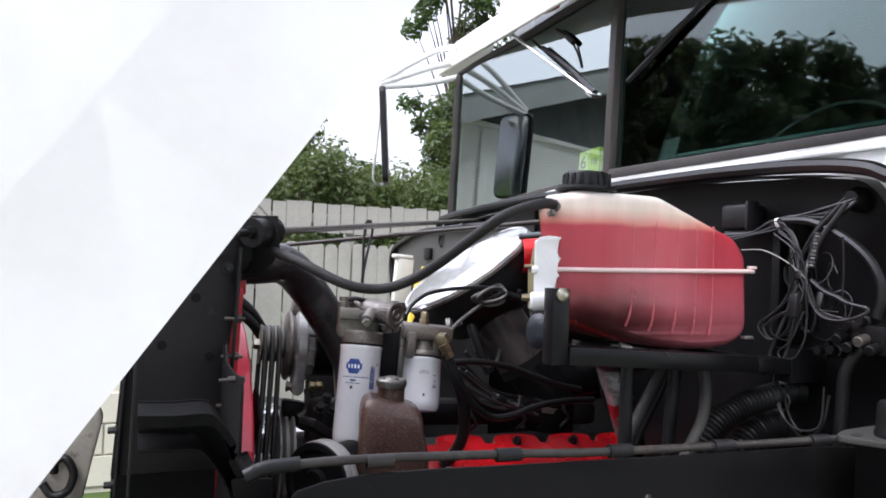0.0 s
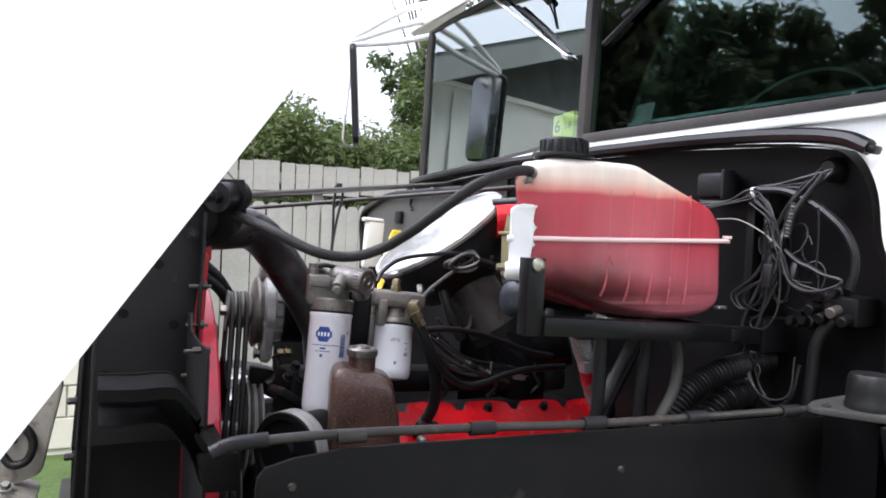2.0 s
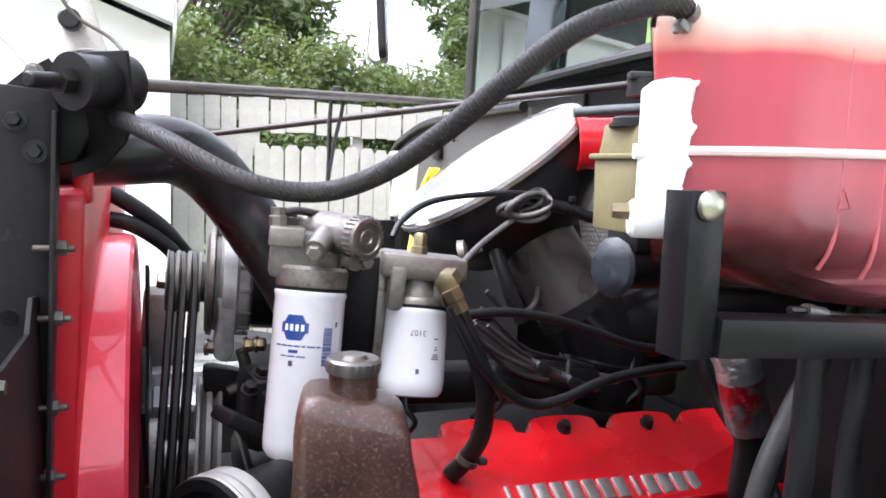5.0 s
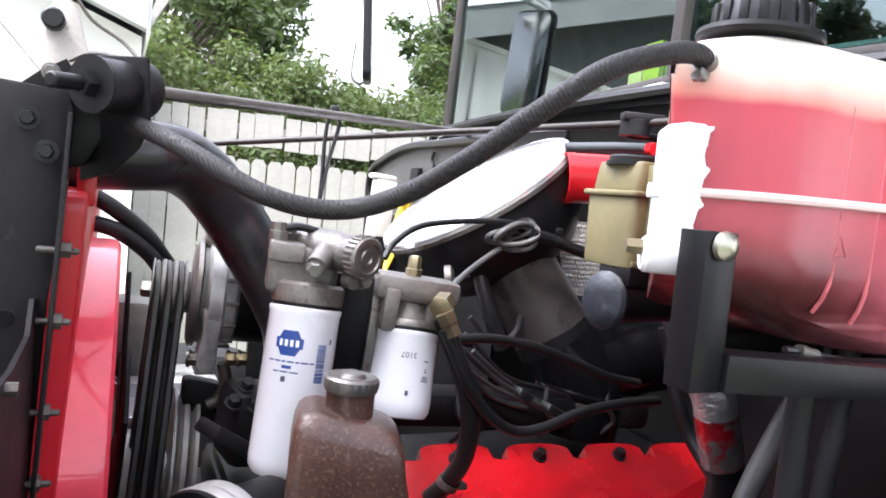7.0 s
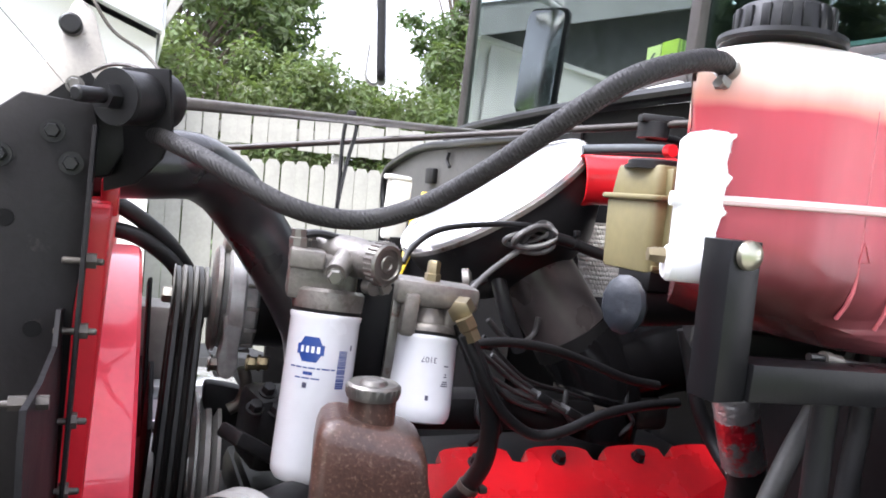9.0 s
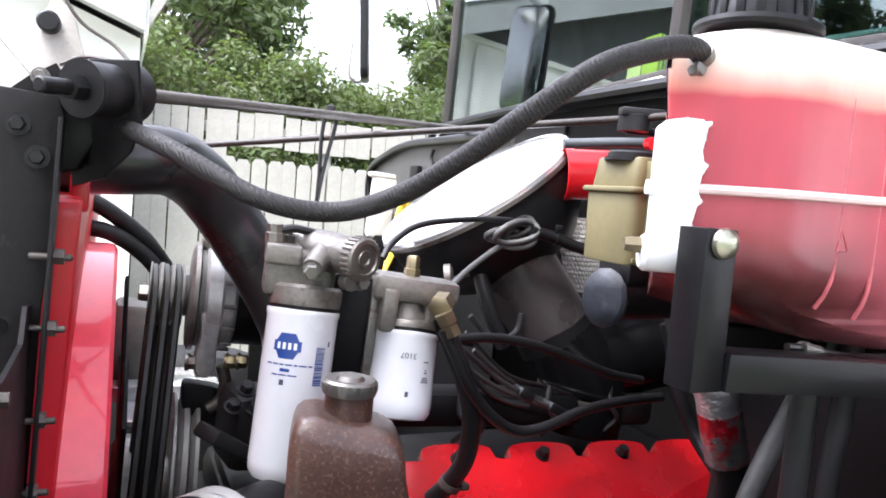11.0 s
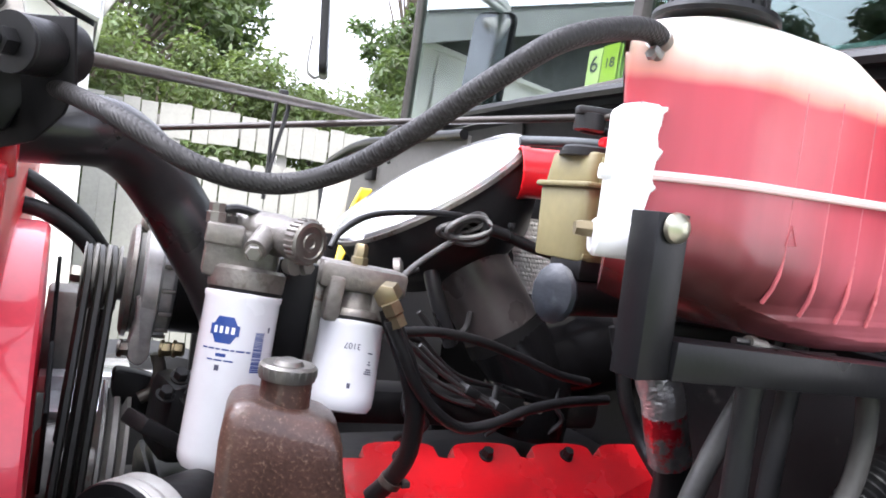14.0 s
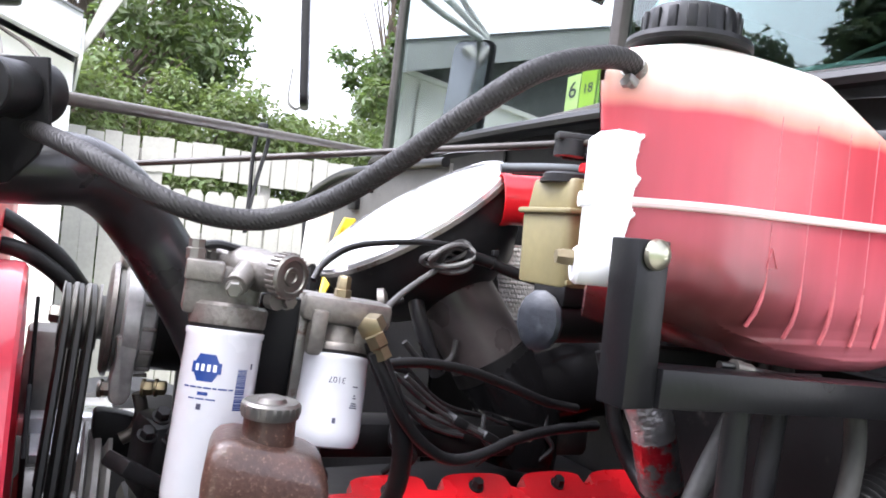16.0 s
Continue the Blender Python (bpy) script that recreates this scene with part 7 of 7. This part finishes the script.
def splash_apron():
    a = thing("splash_apron", (0.4, 0.26, 0.9), "large black splash apron below a clipped steel rod", "apron")
    out = [(-0.037, 0.60), (-0.037, 1.255), (-0.035, 1.276), (-0.026, 1.287), (0.006, 1.295), (0.059, 1.300), (0.144, 1.300), (0.253, 1.297), (0.374, 1.294), (0.519, 1.291), (0.683, 1.288), (0.805, 1.286), (0.88, 1.28), (0.88, 0.60)]
    part("sheet", slab(out, "y", 0.268, 0.274, 0.001), FIRE, a)
    part("far_sheet", box((0.65, 2.06, 0.95), (0.58, 0.02, 0.86), 0.003), DULL, a)
    part("inner_sheet", box((0.42, 0.45, 0.80), (0.92, 0.02, 0.6), 0.003), DULL, a)
    p = [(-0.075, 0.29, 1.310), (0.0, 0.283, 1.315), (0.08, 0.279, 1.3155), (0.25, 0.265, 1.313), (0.40, 0.245, 1.3115), (0.735, 0.218, 1.313), (0.80, 0.205, 1.318)]
    part("rod", tube(p, 0.0058, 12, 6), APRONROD, a, "worn grey steel rod")
    part("rod_end", tube([(-0.082, 0.292, 1.302), (-0.06, 0.29, 1.311), (-0.02, 0.286, 1.3145)], 0.0085, 10, 4), BLACK, a)
    for x, y in ((0.075, 0.279), (0.243, 0.2655), (0.401, 0.245), (0.565, 0.231), (0.735, 0.218)):
        part("clip", lathe((x - 0.016, y, 1.3125), (1, -0.05, 0), [(0.0058, 0), (0.0088, 0), (0.0088, 0.034), (0.0058, 0.034)], 16), BLACK if x > 0.1 else APRONROD, a)
    part("rivet", lathe((0.005, 0.268, 1.262), (0, -1, 0), [(0, 0), (0.006, 0), (0.004, 0.003), (0, 0.004)], 10), APRONROD, a)
    part("rivet", lathe((0.30, 0.268, 1.20), (0, -1, 0), [(0, 0), (0.006, 0), (0.004, 0.003), (0, 0.004)], 10), APRONROD, a)
    part("rivet", lathe((0.47, 0.268, 1.235), (0, -1, 0), [(0, 0), (0.006, 0), (0.004, 0.003), (0, 0.004)], 10), APRONROD, a)


splash_apron()


def hood_rest():
    r = thing("hood_rest", (0.84, 0.17, 1.3), "steel corner plate carrying a black rubber bumper", "hood rest")
    part("plate", slab(round_poly([(0.755, 0.205), (0.80, 0.23), (0.95, 0.25), (0.95, 0.08), (0.83, 0.10), (0.775, 0.175)], 0.02, 3), "z", 1.312, 1.322, 0.002), HEATER, r, "dusty dark steel plate")
    part("skirt", slab([(0.79, 1.312), (0.95, 1.312), (0.95, 1.05), (0.87, 1.10), (0.81, 1.25)], "y", 0.105, 0.115, 0.002), FIRE, r)
    part("bumper", lathe((0.838, 0.165, 1.320), (0, 0, 1), [(0, 0), (0.032, 0), (0.033, 0.008), (0.0312, 0.012), (0.0305, 0.03), (0.0295, 0.048), (0.026, 0.054), (0.010, 0.055), (0, 0.052)], 32), RUBBER, r, "black rubber bumper")
    # near-black inset on the uncut plate, an opening's shade put into its colour
    part("slot", slab(round_poly([(0.775, 0.196), (0.792, 0.203), (0.797, 0.192), (0.78, 0.186)], 0.005, 3), "z", 1.3205, 1.3235), INSIDE, r)
    part("bolt", hexbolt((0.91, 0.13, 1.322), (0, 0, 1), 0.009, 0.012), BAREST, r)


hood_rest()


PALEW = material("bare_wire", (0.22, 0.21, 0.19), 0.4, var=0.1)


def wiring():
    w = thing("wiring_harness", (0.9, 0.3, 1.6), "tangle of black and grey wires on the firewall", "wiring")
    part("grommet", lathe((0.945, 0.322, 1.69), (-1, 0, 0), [(0, 0), (0.022, 0), (0.022, 0.012), (0.014, 0.024), (0, 0.024)], 20), RUBBER, w)
    rng = random.Random(21)
    # the main run from the plug to behind the tank
    for k in range(7):
        j = V(rng.uniform(-1, 1), rng.uniform(-1, 1), rng.uniform(-1, 1)) * 0.008
        part("wire", tube([V(0.890, 0.289, 1.683) + j * 0.5, V(0.890, 0.334, 1.669) + j * 1.6, V(0.890, 0.393, 1.662) + j * 0.5, V(0.890, 0.448, 1.651) + j * 1.6, V(0.890, 0.510, 1.633) + j * 0.5, V(0.890, 0.586, 1.628) + j * 1.6], 0.0024, 7, 5), WIRE if k % 3 else GREYWIRE, w)
    part("sleeve", tube([(0.885, 0.429, 1.655), (0.885, 0.370, 1.651), (0.885, 0.316, 1.629), (0.885, 0.265, 1.594), (0.885, 0.238, 1.557), (0.885, 0.233, 1.522), (0.885, 0.241, 1.492)], 0.0075, 8, 6), WIRE, w, "thick taped cable loop")
    part("sleeve", tube([(0.875, 0.291, 1.679), (0.875, 0.334, 1.628), (0.875, 0.360, 1.582), (0.875, 0.369, 1.549)], 0.0042, 8, 6), GREYWIRE, w, "dusty grey cable")
    part("sleeve", tube([(0.880, 0.306, 1.676), (0.880, 0.355, 1.629), (0.880, 0.364, 1.594), (0.880, 0.371, 1.552)], 0.0046, 8, 6), WIRE, w)
    part("wire", tube([(0.860, 0.504, 1.600), (0.860, 0.451, 1.599), (0.860, 0.396, 1.578), (0.860, 0.367, 1.558), (0.860, 0.356, 1.551)], 0.0013, 8, 6), PALEW, w, "bare pale wire")
    part("wire", tube([(0.865, 0.421, 1.633), (0.865, 0.376, 1.602), (0.865, 0.364, 1.564), (0.865, 0.360, 1.552)], 0.002, 8, 6), WIRE, w)
    part("wire", tube([(0.860, 0.428, 1.630), (0.860, 0.386, 1.602), (0.860, 0.373, 1.569), (0.860, 0.359, 1.553)], 0.0015, 8, 6), GREYWIRE, w)
    part("wire", tube([(0.860, 0.356, 1.551), (0.860, 0.344, 1.512), (0.860, 0.323, 1.488), (0.860, 0.284, 1.484), (0.860, 0.245, 1.497), (0.860, 0.239, 1.507), (0.860, 0.261, 1.511), (0.860, 0.279, 1.515)], 0.0026, 8, 6), GREYWIRE, w)
    part("sleeve", tube([(0.870, 0.354, 1.548), (0.870, 0.326, 1.530), (0.870, 0.300, 1.521), (0.870, 0.282, 1.513)], 0.0048, 8, 6), WIRE, w)
    part("wire", tube([(0.850, 0.350, 1.546), (0.850, 0.360, 1.505), (0.850, 0.402, 1.485), (0.850, 0.440, 1.458)], 0.0016, 8, 6), GREYWIRE, w)
    part("wire", tube([(0.850, 0.353, 1.506), (0.850, 0.375, 1.445), (0.850, 0.412, 1.446), (0.850, 0.419, 1.464), (0.850, 0.391, 1.488), (0.850, 0.359, 1.499)], 0.0018, 8, 6), WIRE, w)
    part("wire", tube([(0.850, 0.349, 1.494), (0.850, 0.375, 1.442), (0.850, 0.400, 1.421), (0.850, 0.396, 1.409), (0.850, 0.367, 1.413), (0.850, 0.347, 1.445), (0.850, 0.343, 1.483)], 0.0016, 8, 6), GREYWIRE, w)
    part("wire", tube([(0.870, 0.294, 1.622), (0.870, 0.291, 1.571), (0.870, 0.292, 1.521)], 0.0016, 8, 6), WIRE, w)
    part("wire", tube([(0.860, 0.349, 1.541), (0.860, 0.334, 1.495), (0.860, 0.343, 1.460), (0.860, 0.364, 1.464)], 0.002, 8, 6), WIRE, w)
    part("wire", tube([(0.870, 0.398, 1.367), (0.870, 0.401, 1.328), (0.870, 0.385, 1.295), (0.870, 0.367, 1.282)], 0.0022, 8, 6), WIRE, w)
    part("wire", tube([(0.870, 0.417, 1.355), (0.870, 0.393, 1.335), (0.870, 0.395, 1.311), (0.870, 0.374, 1.285)], 0.0016, 8, 6), GREYWIRE, w)
    part("connector", box((0.850, 0.367, 1.502), (0.018, 0.018, 0.042), 0.003, (0, 8, 0)), BLACK, w)
    part("connector", box((0.870, 0.333, 1.513), (0.014, 0.014, 0.034), 0.003, (0, 18, 0)), BLACK, w)
    part("tape", lathe((0.888, 0.441, 1.651), (-0.3, 1, -0.3), [(0.009, 0), (0.0105, 0), (0.0105, 0.005), (0.009, 0.005)], 14), TAPE, w, "wrap of white tape")
    for k in range(10):
        c = V(0.860, 0.355, 1.529) + V(rng.uniform(0, 0.03), rng.uniform(-0.05, 0.03), rng.uniform(-0.06, 0.04))
        r0, t0 = rng.uniform(0.012, 0.035), rng.uniform(0, 6)
        pts = [c + V(0.01 * math.sin(q), r0 * math.cos(t0 + q * 0.9), r0 * 1.3 * math.sin(t0 + q * 0.9)) for q in range(6)]
        part("wire", tube(pts, 0.0014, 6, 5), WIRE, w)
    runs = (
        ((0.89, 0.309, 1.686), (0.885, 0.345, 1.65), (0.875, 0.375, 1.60), (0.868, 0.385, 1.553), (0.865, 0.40, 1.515)),
        ((0.89, 0.288, 1.68), (0.885, 0.33, 1.64), (0.875, 0.36, 1.59), (0.868, 0.365, 1.55), (0.865, 0.357, 1.48)),
        ((0.885, 0.461, 1.652), (0.88, 0.42, 1.64), (0.872, 0.385, 1.60), (0.866, 0.37, 1.55), (0.864, 0.335, 1.50), (0.864, 0.29, 1.49)),
        ((0.88, 0.406, 1.604), (0.87, 0.385, 1.56), (0.86, 0.41, 1.50), (0.855, 0.45, 1.47), (0.855, 0.425, 1.44), (0.856, 0.385, 1.47), (0.86, 0.37, 1.53)),
        ((0.865, 0.375, 1.54), (0.858, 0.40, 1.47), (0.856, 0.425, 1.41), (0.857, 0.40, 1.40), (0.86, 0.385, 1.44), (0.864, 0.375, 1.50)),
        ((0.88, 0.43, 1.38), (0.872, 0.42, 1.34), (0.868, 0.40, 1.30), (0.87, 0.36, 1.28), (0.875, 0.33, 1.30), (0.88, 0.32, 1.36)))
    for k, run in enumerate(runs):
        for q in range(4 if k < 3 else 2):
            j = V(rng.uniform(-1, 1), rng.uniform(-1, 1), rng.uniform(-1, 1)) * 0.009
            part("wire", tube([V(*p) + j * (1.0 if n % 2 else 0.35) for n, p in enumerate(run)], rng.choice((0.0016, 0.0022, 0.003)), 7, 6), (WIRE, GREYWIRE, WIRE, GREYWIRE)[(k + q) % 4], w)
    part("tape", lathe((0.868, 0.372, 1.548), (0, 0.2, 1), [(0.008, 0), (0.012, 0.002), (0.012, 0.014), (0.008, 0.016)], 12), WIRE, w)
    part("spring_sleeve", tube([(0.875, 0.345, 1.63), (0.872, 0.349, 1.60), (0.87, 0.353, 1.57)], 0.006, 9, 12, swell=lambda s: 1 + 0.12 * math.sin(s * 60)), GREYWIRE, w)
    v = thing("valve_block", (0.9, 0.25, 1.46), "dark greasy valve block low on the firewall", "valve")
    part("body", box((0.915, 0.26, 1.455), (0.06, 0.07, 0.05), 0.008), DULL, v)
    for k, (y, z) in enumerate(((0.335, 1.437), (0.310, 1.458), (0.291, 1.471), (0.273, 1.481), (0.322, 1.428), (0.297, 1.442), (0.278, 1.455), (0.348, 1.424))):
        part("fitting", lathe((0.915, y, z), (-1, 0.1 * (k % 3 - 1), 0.1), [(0, 0), (0.012, 0), (0.012, 0.02), (0.008, 0.022), (0.008, 0.035), (0, 0.036)], 8), BLACK if k % 3 else DULL, v)
    for k in range(4):
        part("fitting", cyl((0.89, 0.24 + 0.02 * k, 1.445 + 0.012 * (k % 2)), (0.86, 0.235 + 0.02 * k, 1.44 + 0.012 * (k % 2)), 0.009, seg=10), RODM if k == 1 else DULL, v)
    part("pipe", tube([(0.89, 0.27, 1.44), (0.88, 0.29, 1.40), (0.885, 0.30, 1.34), (0.89, 0.31, 1.25)], 0.010, 10, 5), RUBBER, v)


wiring()


def hood_hinge():
    h = thing("hood_spring_arm", (-0.3, 1.0, 1.4), "grey steel hood arm with a bolted round end", "hood arm")
    arm = round_poly([(-0.46, 1.22), (-0.36, 1.35), (-0.15, 1.590), (-0.0968, 1.655), (-0.0877, 1.686), (-0.081, 1.714), (-0.0735, 1.7215), (-0.064, 1.719), (-0.054, 1.706), (-0.0455, 1.6725), (-0.037, 1.650), (-0.050, 1.625), (-0.12, 1.53), (-0.39, 1.165)], 0.010, 3)
    part("arm", slab(arm, "y", 0.985, 1.015, 0.004), BAREST2, h)
    part("bolt", lathe((-0.079, 0.985, 1.689), (0, -1, 0), [(0, 0), (0.0125, 0), (0.0125, 0.018), (0.010, 0.021), (0, 0.021)], 18), BLACK, h)
    part("tip", box((-0.05, 0.99, 1.742), (0.032, 0.025, 0.018), 0.006, (0, -12, 0)), RUBBER, h, "black rubber tip")
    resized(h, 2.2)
    part("stand", bar((-1.00, 2.2, 1.00), (-0.95, 2.2, 0.3), 0.11, 0.06, 0.008), BAREST2, h)
    c = thing("hood_cable", (-0.05, 0.9, 1.65), "thin steel hood cable running up from the mount", "cable")
    part("strand", tube([(0.016, 0.83, 1.632), (-0.005, 0.85, 1.656), (-0.036, 0.85, 1.674), (-0.056, 0.85, 1.702), (-0.075, 0.87, 1.74), (-0.3, 0.9, 1.93)], 0.0019, 7, 5), RODM, c)
    part("strand", tube([(-0.068, 0.745, 1.607), (-0.084, 0.9, 1.62), (-0.145, 0.9, 1.687), (-0.35, 0.95, 1.9)], 0.0006, 6, 4), RODM, c)
    part("loop", tube([(0.0, 0.80, 1.62), (-0.01, 0.82, 1.636), (-0.035, 0.85, 1.640), (-0.055, 0.87, 1.632)], 0.0022, 7, 5), RODM, c)
    b = thing("hinge_bracket", (-0.35, 1.15, 1.0), "pale cast hinge bracket with a rubber-ringed eye", "bracket")
    part("casting", slab(round_poly([(-0.42, 1.10), (-0.345, 1.225), (-0.295, 1.245), (-0.262, 1.21), (-0.285, 1.10), (-0.30, 1.02), (-0.42, 0.98)], 0.022, 5), "y", 1.13, 1.17, 0.008), BAREST2, b)
    part("rib", slab(round_poly([(-0.41, 1.09), (-0.345, 1.20), (-0.335, 1.18), (-0.395, 1.06)], 0.01, 3), "y", 1.118, 1.132, 0.003), BAREST2, b)
    part("hook", tube([(-0.372, 1.12, 1.075), (-0.352, 1.112, 1.052), (-0.325, 1.11, 1.060), (-0.315, 1.11, 1.095), (-0.330, 1.112, 1.125), (-0.350, 1.12, 1.120), (-0.352, 1.125, 1.095)], 0.0085, 10, 6), RUBBER, b, "black rubber hook")
    part("foot", box((-0.40, 1.15, 1.00), (0.19, 0.10, 0.045), 0.008, (0, 22, 0)), BAREST2, b)
    for k in range(3):
        part("bolt", hexbolt((-0.36 - 0.04 * k, 1.10, 1.012 - 0.015 * k), (0, -0.6, 1), 0.009, 0.012), BAREST, b)
    part("leg", bar((-0.40, 1.15, 0.99), (-0.40, 1.15, 0.3), 0.06, 0.06, 0.004), DULL, b)


BAREST2 = material("pale_grey_steel", (0.40, 0.375, 0.345), 0.5, 0.4, var=0.2, spot=(0.27, 0.24, 0.21), spot_at=0.6, spot_scale=18)
hood_hinge()


def chassis():
    c = thing("chassis", (0.5, 1.2, 0.5), "dark truck frame rails and axle under the engine", "chassis")
    for y in (0.85, 1.65):
        part("rail", box((1.0, y, 0.62), (4.6, 0.08, 0.22), 0.006), DULL, c)
    part("cross_member", box((-0.25, 1.25, 0.62), (0.1, 1.5, 0.2), 0.006), DULL, c)
    part("bumper", box((-1.15, 1.25, 0.6), (0.12, 2.3, 0.3), 0.02), BAREST2, c)
    for y in (0.12, 2.38):
        w = part("wheel", lathe((0.25, y, 0.5), (0, 1 if y > 1 else -1, 0), [(0, -0.02), (0.2, 0.0), (0.3, 0.04), (0.44, 0.06), (0.495, 0.02), (0.495, -0.16), (0.44, -0.2), (0, -0.2)], 48), RUBBER, c)


chassis()
fence()
